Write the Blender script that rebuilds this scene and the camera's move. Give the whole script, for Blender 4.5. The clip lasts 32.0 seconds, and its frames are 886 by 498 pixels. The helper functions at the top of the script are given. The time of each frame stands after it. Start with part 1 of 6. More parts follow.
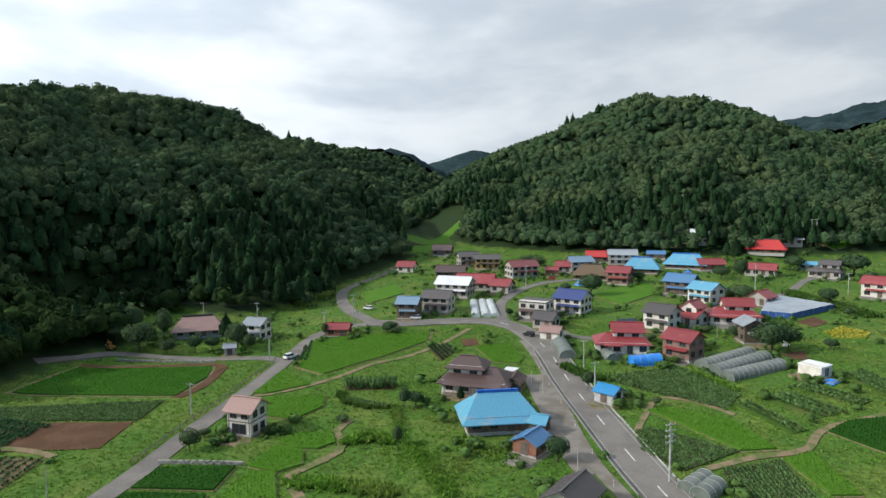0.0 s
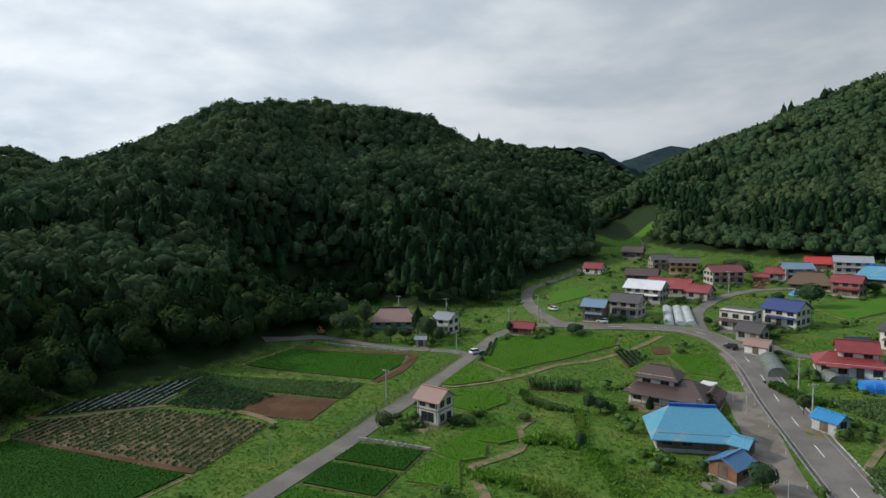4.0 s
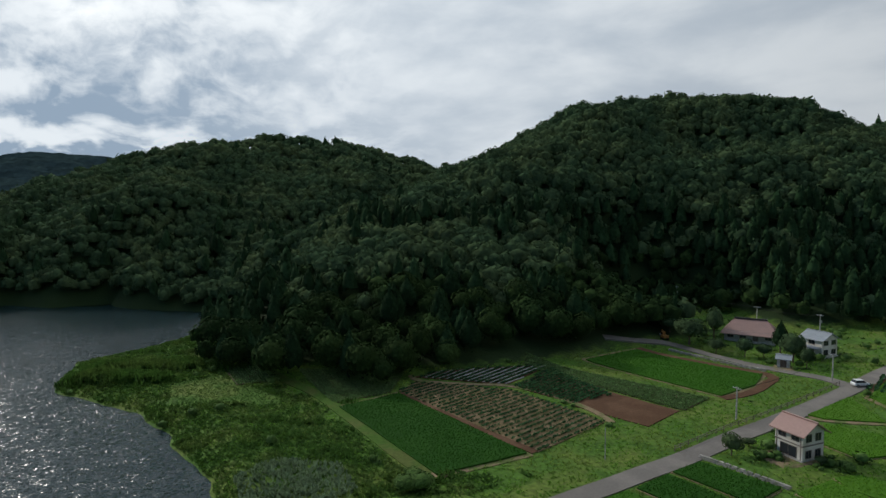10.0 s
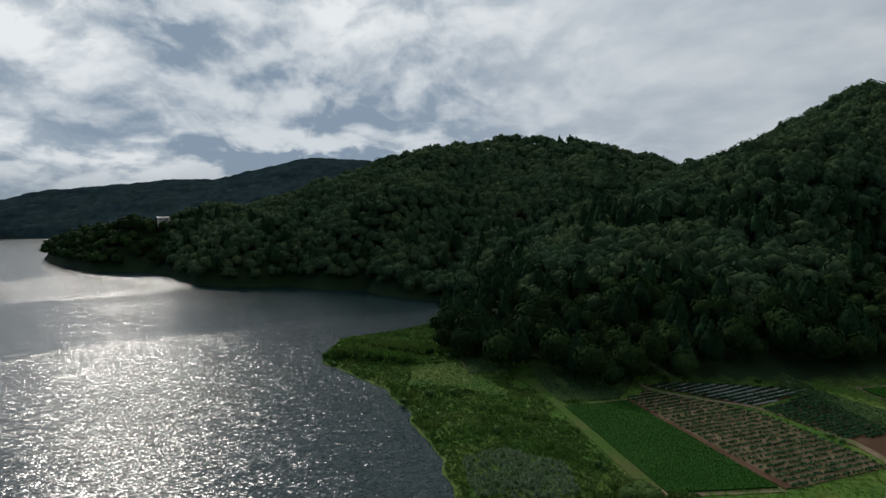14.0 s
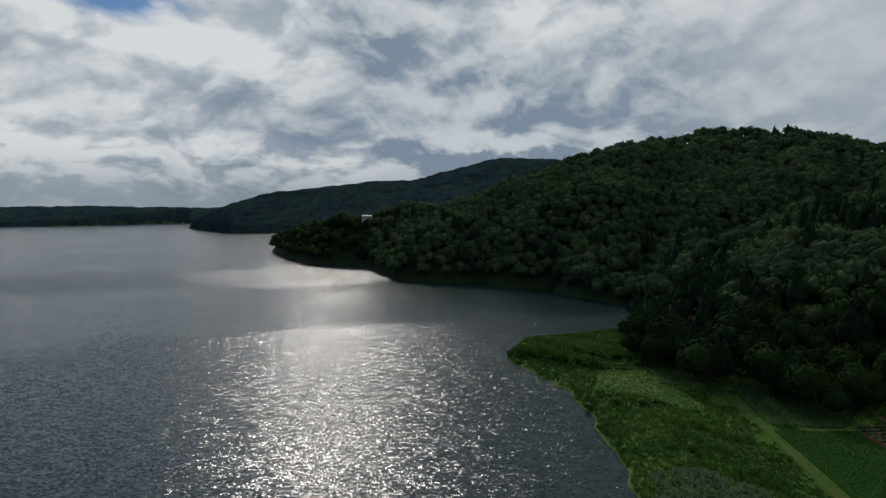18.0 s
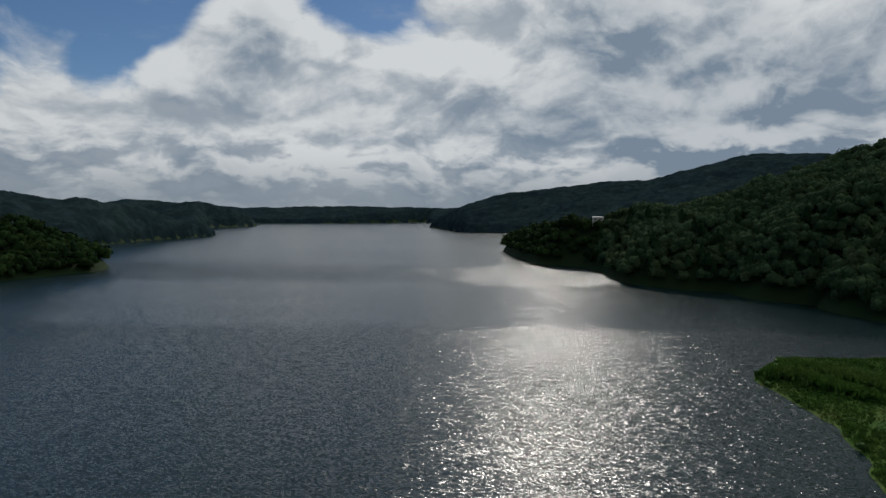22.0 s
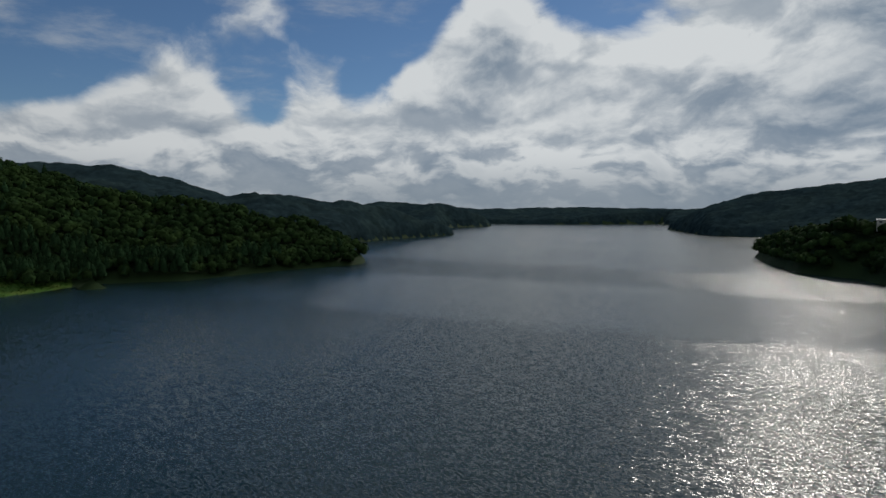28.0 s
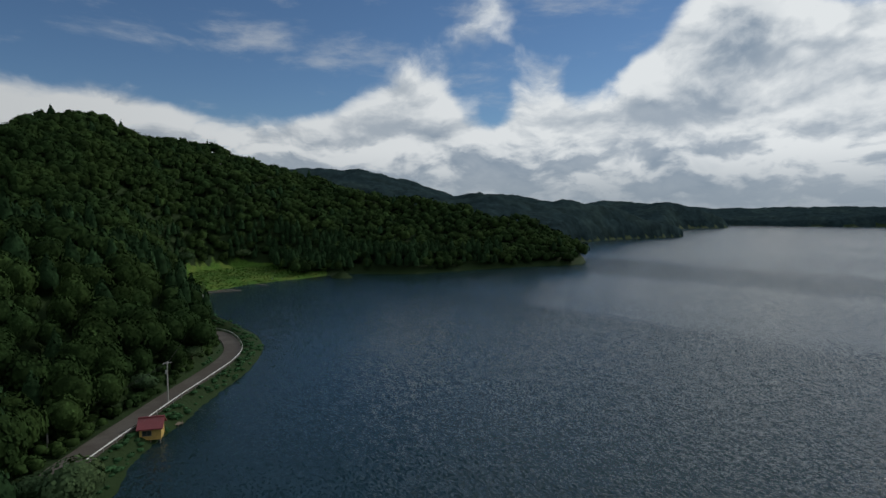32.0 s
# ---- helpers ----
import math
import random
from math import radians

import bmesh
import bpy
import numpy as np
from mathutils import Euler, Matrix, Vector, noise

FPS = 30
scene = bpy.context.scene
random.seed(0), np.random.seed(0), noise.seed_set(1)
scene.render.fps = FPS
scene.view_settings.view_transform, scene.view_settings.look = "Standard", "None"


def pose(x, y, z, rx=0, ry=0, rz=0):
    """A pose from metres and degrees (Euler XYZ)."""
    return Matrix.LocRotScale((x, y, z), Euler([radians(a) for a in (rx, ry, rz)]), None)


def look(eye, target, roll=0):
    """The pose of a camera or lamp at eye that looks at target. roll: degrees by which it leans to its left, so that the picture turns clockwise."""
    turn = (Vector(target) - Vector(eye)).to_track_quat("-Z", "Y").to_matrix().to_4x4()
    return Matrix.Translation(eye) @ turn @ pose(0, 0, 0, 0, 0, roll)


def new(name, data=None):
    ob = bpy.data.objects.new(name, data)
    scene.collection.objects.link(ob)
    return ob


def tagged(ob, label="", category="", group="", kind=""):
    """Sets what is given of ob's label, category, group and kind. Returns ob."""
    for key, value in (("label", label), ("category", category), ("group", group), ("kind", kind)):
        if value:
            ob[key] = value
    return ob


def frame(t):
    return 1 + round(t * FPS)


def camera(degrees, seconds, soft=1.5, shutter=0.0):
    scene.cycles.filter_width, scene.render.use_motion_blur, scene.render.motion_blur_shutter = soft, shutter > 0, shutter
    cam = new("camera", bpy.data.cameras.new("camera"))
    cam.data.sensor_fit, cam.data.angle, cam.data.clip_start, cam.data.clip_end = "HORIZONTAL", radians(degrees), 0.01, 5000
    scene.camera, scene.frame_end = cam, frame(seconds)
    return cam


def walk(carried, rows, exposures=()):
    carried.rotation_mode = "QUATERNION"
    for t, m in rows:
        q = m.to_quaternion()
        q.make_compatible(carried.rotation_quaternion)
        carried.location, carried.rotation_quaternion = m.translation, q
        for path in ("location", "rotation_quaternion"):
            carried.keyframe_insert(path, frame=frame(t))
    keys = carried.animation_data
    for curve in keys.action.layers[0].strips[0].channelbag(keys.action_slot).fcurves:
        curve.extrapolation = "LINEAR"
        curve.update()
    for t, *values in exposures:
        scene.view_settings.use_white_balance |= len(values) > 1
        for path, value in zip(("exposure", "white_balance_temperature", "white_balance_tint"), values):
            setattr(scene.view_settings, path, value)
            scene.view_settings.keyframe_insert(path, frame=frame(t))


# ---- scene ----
cam = camera(73.55, 32.0)
EYE = (0.0, 0.0, 45.0)
# seconds, heading (anticlockwise), tilt, roll
PATH = [
    (0.0, -0.00, -4.30, -0.53),
    (0.5, 2.28, -4.27, -0.55),
    (1.0, 4.76, -4.24, -0.56),
    (1.5, 7.27, -4.22, -0.57),
    (2.0, 9.64, -4.22, -0.59),
    (2.5, 11.93, -4.18, -0.60),
    (3.0, 13.99, -4.14, -0.64),
    (3.5, 15.98, -4.13, -0.63),
    (5.5, 24.17, -4.13, -0.59),
    (6.0, 26.79, -4.09, -0.58),
    (6.5, 29.09, -4.09, -0.60),
    (7.0, 31.11, -4.09, -0.62),
    (7.5, 33.38, -4.08, -0.62),
    (8.0, 35.89, -4.08, -0.61),
    (8.5, 38.88, -4.05, -0.57),
    (9.0, 42.47, -4.01, -0.53),
    (9.5, 46.33, -3.97, -0.47),
    (10.0, 50.37, -3.94, -0.42),
    (10.5, 54.26, -3.95, -0.36),
    (11.0, 58.15, -3.98, -0.25),
    (11.5, 61.38, -3.98, -0.16),
    (12.0, 63.93, -3.99, -0.12),
    (12.5, 66.19, -3.99, -0.10),
    (13.0, 68.27, -3.99, -0.11),
    (13.5, 70.44, -4.00, -0.09),
    (14.0, 72.49, -3.98, -0.09),
    (14.5, 75.16, -4.01, -0.09),
    (15.0, 78.32, -4.03, -0.07),
    (15.5, 81.47, -4.04, -0.07),
    (17.5, 89.07, -4.04, -0.07),
    (18.0, 90.42, -4.02, -0.08),
    (18.5, 92.14, -3.99, -0.07),
    (19.0, 94.35, -3.96, -0.04),
    (19.5, 97.33, -3.95, 0.03),
    (20.0, 100.78, -3.96, 0.08),
    (20.5, 104.11, -3.99, 0.13),
    (21.0, 106.86, -3.99, 0.15),
    (21.5, 109.40, -3.97, 0.15),
    (22.0, 112.34, -3.95, 0.17),
    (22.5, 114.93, -3.95, 0.19),
    (23.0, 116.91, -3.94, 0.22),
    (23.5, 118.35, -3.94, 0.20),
    (24.0, 119.68, -3.94, 0.17),
    (24.5, 120.92, -3.93, 0.13),
    (26.5, 126.57, -3.89, 0.10),
    (27.0, 128.92, -3.90, 0.09),
    (27.5, 131.56, -3.89, 0.07),
    (28.0, 134.38, -3.89, 0.07),
    (28.5, 137.60, -3.89, 0.08),
    (29.0, 140.99, -3.90, 0.09),
    (29.5, 143.92, -3.92, 0.10),
    (30.0, 146.61, -3.92, 0.11),
    (30.5, 149.06, -3.94, 0.11),
    (31.0, 150.96, -3.96, 0.11),
    (31.5, 153.27, -3.98, 0.11),
    (32.0, 155.45, -3.99, 0.12),
]
walk(cam, [(t, pose(*EYE, 90 + tilt, -roll, heading)) for t, heading, tilt, roll in PATH],
     exposures=[(0, 0.34), (3, -0.04), (7, -0.26), (10, -0.44), (14, -0.78), (20, -1.12), (27, -1.15), (32, -0.86)])

# ---- sky and sun ----
SUN_HEADING, SUN_HEIGHT = 102.0, 31.0
world = bpy.data.worlds.new("sky")
scene.world = world
world.use_nodes = True
wn, wl = world.node_tree.nodes, world.node_tree.links
wn.clear()


def sky_nodes():
    def add(kind, **values):
        n = wn.new(kind)
        for key, v in values.items():
            n.inputs[key].default_value = v
        return n

    def calc(op, a, b=None, c=None, clamp=False):
        n = wn.new("ShaderNodeMath")
        n.operation, n.use_clamp = op, clamp
        for k, v in enumerate((a, b, c)):
            if v is None:
                continue
            if isinstance(v, (int, float)):
                n.inputs[k].default_value = v
            else:
                wl.new(v, n.inputs[k])
        return n.outputs[0]

    def ramp(v, lo, hi):
        n = wn.new("ShaderNodeMapRange")
        n.interpolation_type = "SMOOTHSTEP"
        wl.new(v, n.inputs[0])
        n.inputs[1].default_value, n.inputs[2].default_value = lo, hi
        return n.outputs[0]

    def blend(f, a, b):
        n = wn.new("ShaderNodeMix")
        n.data_type = "RGBA"
        wl.new(f, n.inputs[0]) if not isinstance(f, float) else None
        for k, v in ((6, a), (7, b)):
            if isinstance(v, tuple):
                n.inputs[k].default_value = (*v, 1)
            else:
                wl.new(v, n.inputs[k])
        return n.outputs[2]

    sky = wn.new("ShaderNodeTexSky")
    sky.sky_type, sky.sun_disc = "NISHITA", False
    sky.sun_elevation, sky.sun_rotation = radians(SUN_HEIGHT), radians(-SUN_HEADING)
    sky.air_density, sky.dust_density, sky.ozone_density, sky.altitude = 1.0, 0.15, 2.5, 600
    coord = wn.new("ShaderNodeTexCoord")
    split = wn.new("ShaderNodeSeparateXYZ")
    wl.new(coord.outputs["Generated"], split.inputs[0])
    x, y, z = split.outputs
    def scaled(at, sx, sz):
        n = wn.new("ShaderNodeVectorMath")
        n.operation = "MULTIPLY"
        wl.new(at, n.inputs[0])
        n.inputs[1].default_value = (sx, sx, sz)
        return n.outputs[0]

    def moved(at, by):
        n = wn.new("ShaderNodeVectorMath")
        wl.new(at, n.inputs[0])
        n.inputs[1].default_value = by
        return n.outputs[0]

    def toward(heading, height):
        a, e = radians(heading), radians(height)
        return -math.sin(a) * math.cos(e), math.cos(a) * math.cos(e), math.sin(e)

    def near(way, inner, outer):
        """1 within some degrees of a direction, falling to 0."""
        n = wn.new("ShaderNodeVectorMath")
        n.operation = "DOT_PRODUCT"
        wl.new(coord.outputs["Generated"], n.inputs[0])
        n.inputs[1].default_value = way
        return ramp(n.outputs["Value"], math.cos(radians(outer)), math.cos(radians(inner)))

    def billows(at, scale, detail, rough=.55):
        n = add("ShaderNodeTexNoise", Scale=scale, Detail=detail, Roughness=rough, Distortion=0.2)
        wl.new(at, n.inputs[0])
        return n.outputs[0]

    def heaps(at, scale):
        """Rounded puffs in several sizes."""
        n = wn.new("ShaderNodeTexVoronoi")
        n.feature = "SMOOTH_F1"
        n.normalize = True
        for key, v in (("Scale", scale), ("Detail", 3.0), ("Roughness", .55), ("Smoothness", .6)):
            n.inputs[key].default_value = v
        wl.new(at, n.inputs[0])
        return calc("SUBTRACT", 1.0, n.outputs["Distance"])

    to_sun = toward(SUN_HEADING, SUN_HEIGHT)
    here = coord.outputs["Generated"]
    stir = wn.new("ShaderNodeTexNoise")
    stir.inputs["Scale"].default_value, stir.inputs["Detail"].default_value = 7.0, 5.0
    wl.new(here, stir.inputs[0])
    bent = wn.new("ShaderNodeVectorMath")
    bent.operation = "MULTIPLY_ADD"
    wl.new(stir.outputs["Color"], bent.inputs[0])
    bent.inputs[1].default_value = (.10, .10, .06)
    wl.new(here, bent.inputs[2])
    up = (to_sun[0] * .012, to_sun[1] * .012, .028)

    def cover(at):
        """Thickness of the heaped clouds: large masses above, small puffs towards the horizon."""
        high = calc("ADD", calc("MULTIPLY", billows(scaled(at, 1, 1.9), 3.0, 12.0, .57), .62), calc("MULTIPLY", heaps(scaled(at, 1, 1.7), 5.0), .38))
        low = calc("ADD", calc("MULTIPLY", billows(scaled(at, 1, 2.6), 7.0, 10.0, .57), .6), calc("MULTIPLY", heaps(scaled(at, 1, 2.2), 13.0), .4))
        n = wn.new("ShaderNodeMix")
        wl.new(ramp(z, .17, .06), n.inputs[0])
        wl.new(high, n.inputs[2]), wl.new(low, n.inputs[3])
        return n.outputs[0]

    thick, thick_up = cover(bent.outputs[0]), cover(moved(bent.outputs[0], up))
    # where the cover opens and where it piles up: heading, height, half-width in degrees, amount
    more = None
    for heading, height, wide, amount in CLOUD_MASSES:
        k = calc("MULTIPLY", near(toward(heading, height), wide * .25, wide), amount)
        more = k if more is None else calc("ADD", more, k)
    depth = calc("ADD", calc("ADD", thick, more), calc("MULTIPLY", ramp(z, .24, .10), .12))
    low = ramp(z, .10, 0.0)
    mask = calc("MAXIMUM", ramp(depth, .50, .62), calc("MULTIPLY", low, .95))
    # lit tops and rims, grey-blue bodies
    slope = ramp(calc("SUBTRACT", thick, thick_up), -.07, .075)
    body = ramp(depth, .56, .98)
    lit = calc("SUBTRACT", calc("ADD", calc("MULTIPLY", slope, .95), .42), calc("MULTIPLY", body, .66), clamp=True)
    # a thin streaked veil lies over all of it on the valley side
    veil = billows(scaled(here, 1, 2.8), 3.8, 7.0, .52)
    sheet = calc("MULTIPLY_ADD", ramp(veil, .32, .68), .36, .34)
    even = ramp(near(toward(-20, 8), 10, 120), 0.1, 0.75)
    n = wn.new("ShaderNodeMix")
    wl.new(even, n.inputs[0]), wl.new(lit, n.inputs[2]), wl.new(sheet, n.inputs[3])
    lit = n.outputs[0]
    mask = calc("MAXIMUM", mask, even)
    cloud = blend(lit, CLOUD_GREY, CLOUD_LIT)
    glow = wn.new("ShaderNodeVectorMath")
    glow.operation = "SCALE"
    wl.new(cloud, glow.inputs[0])
    wl.new(calc("ADD", calc("MULTIPLY", near(to_sun, 12, 120), HALO), .74), glow.inputs["Scale"])
    haze = blend(calc("MULTIPLY", low, .8), glow.outputs[0], CLOUD_LOW)
    clear = wn.new("ShaderNodeVectorMath")
    clear.operation = "MULTIPLY"
    wl.new(sky.outputs[0], clear.inputs[0])
    clear.inputs[1].default_value = (.80, .98, 1.15)
    # thin cirrus crosses the open blue
    thin = calc("MULTIPLY", ramp(billows(scaled(here, 1, 3.2), 4.5, 8.0, .62), .50, .80), .55)
    open_sky = blend(thin, clear.outputs[0], CLOUD_LIT)
    out = blend(mask, open_sky, haze)
    bg = add("ShaderNodeBackground", Strength=0.1)
    wl.new(out, bg.inputs[0])
    wl.new(bg.outputs[0], wn.new("ShaderNodeOutputWorld").inputs[0])


CLOUD_LIT, CLOUD_GREY, CLOUD_LOW, HALO = (9.7, 10.15, 10.4), (2.85, 3.75, 4.85), (4.3, 5.3, 6.3), 0.66
CLOUD_MASSES = [(172, 23, 20, -.30), (140, 22, 11, -.24), (122, 22, 8, -.22), (205, 40, 45, -.3), (152, 9.5, 4, -.13), (141, 11, 4, -.13), (169, 13, 6, -.10), (60, 14, 50, .22),
                (157, 12, 8, .04), (148, 17, 13, -.10), (127, 14, 10, .12), (104, 15, 14, .10), (92, 14, 12, .12), (86, 6, 12, .10), (116, 9, 9, .08), (150, 3, 30, .03)]
sky_nodes()
sun = new("sun", bpy.data.lights.new("sun", "SUN"))
sun.data.energy, sun.data.angle, sun.data.color = 2.5, radians(0.6), (1.0, 0.95, 0.87)
sa, se = radians(SUN_HEADING), radians(SUN_HEIGHT)
sun.matrix_world = look((-math.sin(sa) * math.cos(se) * 900, math.cos(sa) * math.cos(se) * 900, math.sin(se) * 900), (0, 0, 0))

# ---- the lie of the land: headings anticlockwise from the village road, ranges and heights in metres ----


def polar(heading, r):
    a = radians(heading)
    return -r * math.sin(a), r * math.cos(a)


SHORE = [polar(*p) for p in (
    (72, 240), (78.4, 206), (82.6, 203), (84.2, 174), (81.3, 160), (78.4, 146), (75.7, 127), (73, 104), (71.1, 89), (60, 60), (30, 42),
    (0, 32), (-60, 26), (-120, 34), (-155, 60), (185.7, 103), (183.7, 118), (179.5, 138), (178, 150), (176.1, 164), (174.9, 174), (174.4, 186), (174.4, 200), (175.2, 218),
    (178.2, 262), (178.8, 299), (178.6, 332), (175.9, 346), (173.6, 362), (171.2, 373), (168.4, 385), (166.2, 402), (163, 470), (175, 650), (200, 700), (-120, 900), (-60, 1200), (-20, 1500),
    (10, 1500), (20, 700), (45, 420), (60, 290))]

# crests: heading, range, height of the ground and the fall of its flanks
RIDGES = [
    [(4.4, 800, 107, .6), (9.8, 700, 104, .6), (13.9, 610, 99, .6), (16.4, 540, 84, .66), (19.7, 470, 86, .62), (23, 430, 107, .62),
     (28, 415, 109, .74), (33, 400, 106, .74), (36.5, 372, 97, .58), (40.6, 340, 79, .52), (45.7, 305, 55, .45), (52, 270, 40, .36),
     (57.6, 250, 25, .36), (63, 240, 14, .45), (67, 236, 4, .55)],
    [(44, 700, 48, .4), (48, 640, 64, .4), (51.6, 620, 76, .4), (56.7, 590, 95, .4), (63.1, 560, 101, .39), (70.6, 530, 93, .39), (74.9, 520, 82, .38),
     (80, 500, 60, .35), (86, 480, 48, .33), (92, 480, 39, .34), (97.8, 490, 34, .35), (102, 535, 27, .35), (105.5, 600, 17, .3)],
    [(60, 1250, 100, .35), (77, 1250, 129, .35), (84.9, 1300, 142, .35), (93.5, 1300, 94, .35), (96.7, 1300, 94, .35), (106.3, 1280, 66, .35), (111, 1250, 36, .35), (114, 1210, 6, .3)],
    [(98, 2050, 50, .2), (113, 1950, 35, .2), (121, 1950, 42, .2), (131, 1950, 35, .2), (140, 2000, 60, .2)],
    [(129.5, 1430, 5, .3), (131.5, 1450, 33, .3), (135, 1480, 50, .3), (139, 1500, 38, .3), (150, 1500, 50, .3), (165, 1500, 80, .3)],
    [(132.4, 1000, 1, .3), (134.5, 990, 12, .35), (139, 960, 28, .35), (141.8, 930, 44, .35), (147, 900, 51, .35), (151.9, 880, 56, .35), (155, 880, 53, .35), (163, 900, 60, .35)],
    [(141.6, 508, 1, .35), (143.6, 520, 11, .4), (149, 540, 27, .4), (154.5, 560, 36, .4), (163, 600, 54, .4), (171, 640, 74, .4), (174.4, 640, 90, .45),
     (177.7, 600, 96, .5), (181.3, 560, 94, .5), (185.1, 520, 99, .5), (188, 500, 101, .5), (192, 480, 98, .5), (205, 450, 100, .5), (220, 480, 90, .4), (260, 600, 100, .4), (300, 800, 120, .4)],
    [(155, 1000, 54, .35), (160, 1000, 84, .35), (163.2, 1000, 96, .35), (167, 1000, 98, .35), (171, 1000, 98, .35)],
    [(215, 200, 46, .6), (200, 205, 42, .6), (195, 208, 38, .62), (192, 210, 33, .62), (188, 214, 26, .65), (184, 220, 14, .65), (180, 232, 3, .6)],
    [(-1, 900, 88, .6), (-5.3, 690, 92, .8), (-9.5, 610, 96, .75), (-13.6, 580, 115, .50), (-16.6, 570, 126, .51), (-19.5, 570, 133, .51), (-21.9, 570, 130, .51),
     (-25.1, 590, 117, .53), (-27.7, 620, 106, .55), (-31, 720, 88, .55)],
    [(-13, 560, 112, .8), (-9, 440, 58, .8), (-5.8, 375, 23, .7)],
    [(-24, 1000, 130, .35), (-27.7, 960, 145, .35), (-30.2, 950, 148, .35), (-33.7, 900, 144, .35), (-36.4, 880, 152, .35), (-45, 850, 160, .35), (-58, 820, 120, .35)],
    # spurs that run down from the crests
    [(26, 405, 101, .9), (24.5, 340, 70, .85), (23, 280, 33, .85)],
    [(35.5, 370, 87, .9), (38, 300, 57, .8), (41, 240, 25, .8)],
    [(14, 590, 92, .9), (12, 480, 66, .9), (10.5, 400, 38, .9)],
    [(72, 490, 82, .6), (76, 400, 56, .6), (79.5, 330, 16, .6)],
    [(61, 540, 92, .6), (64, 440, 58, .6), (67, 350, 20, .6)],
    [(85, 470, 46, .6), (88, 400, 30, .6), (90.5, 350, 8, .6)],
    [(95, 470, 32, .5), (97, 420, 14, .5)],
    [(-17, 560, 120, .8), (-16, 460, 76, .8), (-15.5, 390, 44, .8)],
    [(-22, 560, 122, .8), (-23, 470, 82, .8), (-23.5, 400, 48, .8)],
    [(188, 490, 98, .8), (184, 420, 66, .8), (181, 370, 36, .8)],
    [(165, 610, 56, .6), (161, 520, 28, .6), (158, 470, 8, .6)],
    [(-9, 2600, 210, .35), (-6, 2600, 240, .35), (-3.1, 2600, 270, .35), (0, 2650, 230, .35), (5, 2700, 180, .35)],
]
RIDGES = [[(*polar(h, r), z, s) for h, r, z, s in ridge] for ridge in RIDGES]

# the waterline of the lake's long arm, headland by headland
LAKE_ARM = [polar(*p) for p in (
    (66, 262), (72.5, 280), (78.2, 305), (80, 326), (84.1, 331), (86.3, 350), (90, 354), (92.5, 362), (95, 374), (96.2, 400), (97, 428), (99, 468), (103, 484),
    (105.2, 550), (106.6, 632), (104.5, 760), (103, 900), (106.2, 1000), (108.5, 1040), (110.6, 1115), (112.8, 1300), (113.5, 1375), (113.6, 1700), (114, 1890), (125.8, 1720),
    (129.9, 1640), (130, 1510), (133.5, 1420), (137, 1180), (132.9, 1040), (134.3, 995), (139, 895), (143, 800), (147, 640), (142.2, 540), (141.9, 512), (143, 476),
    (146.1, 464), (150.2, 441), (158, 401), (165, 407), (160, 300), (120, 100), (100, 110), (87, 230), (74, 250))]

# meadows that reach into the foot of the hills: centre, width, depth of the hollow
COVES = [(-122, 212, 20, 45), (*polar(174, 415), 36, 60), (*polar(178, 395), 20, 30), (*polar(77, 246), 27, 32), (*polar(175, 308), 27, 60), (*polar(171, 330), 24, 60)]
LAKE_ROAD = [(49.3, -81.7), (21.3, -103.7), (17.3, -110.7), (12.7, -120.9), (7.7, -131.2), (1.6, -144.1), (-6.2, -159.4), (-11.8, -171.4), (-15.4, -184.1), (-15.5, -198.9), (-13.0, -211.3), (-5.0, -221.0), (6.0, -236.0)]


def line_gap(x, y, line):
    """Distance from a line of points."""
    best = np.full(np.shape(x), 1e9)
    for (ax, ay), (bx, by) in zip(line, line[1:]):
        ex, ey = bx - ax, by - ay
        k = np.clip(((x - ax) * ex + (y - ay) * ey) / (ex * ex + ey * ey + 1e-9), 0, 1)
        best = np.minimum(best, np.hypot(x - ax - k * ex, y - ay - k * ey))
    return best


def valley(x, y):
    """The farmed floor of the valley, without the hills."""
    u = .95 * y + .3 * np.maximum(x, 0)
    s = np.clip((x + 70) / 60, 0, 1)
    s = s * s * (3 - 2 * s)
    return 2.5 + (.02 + .035 * s) * np.maximum(u - 95, 0) + s * .00015 * np.clip(u - 250, 0, 600) ** 2


def inland(x, y, ring=None):
    """How far inside the shore (or any ring of points), in metres; below 0 outside it."""
    ring = ring or SHORE
    best, inside = np.full(x.shape, 1e9), np.zeros(x.shape, bool)
    for (ax, ay), (bx, by) in zip(ring, ring[1:] + ring[:1]):
        ex, ey = bx - ax, by - ay
        k = np.clip(((x - ax) * ex + (y - ay) * ey) / (ex * ex + ey * ey), 0, 1)
        best = np.minimum(best, (x - ax - k * ex) ** 2 + (y - ay - k * ey) ** 2)
        if ay != by:
            inside ^= ((ay > y) != (by > y)) & (x < ax + (y - ay) / (by - ay) * ex)
    return np.where(inside, 1, -1) * np.sqrt(best)


def waver(x, y, size):
    """A smooth unevenness between about -1 and 1."""
    a, b = x / size, y / size
    return (np.sin(a * 1.7 + 2.1 * np.sin(b * .9 + .4)) * np.cos(b * 1.3 + 1.6 * np.sin(a * .7)) + .5 * np.sin(a * 3.9 + b * 2.3 + 1.3) * np.cos(b * 4.3 - a * 1.1)) / 1.3


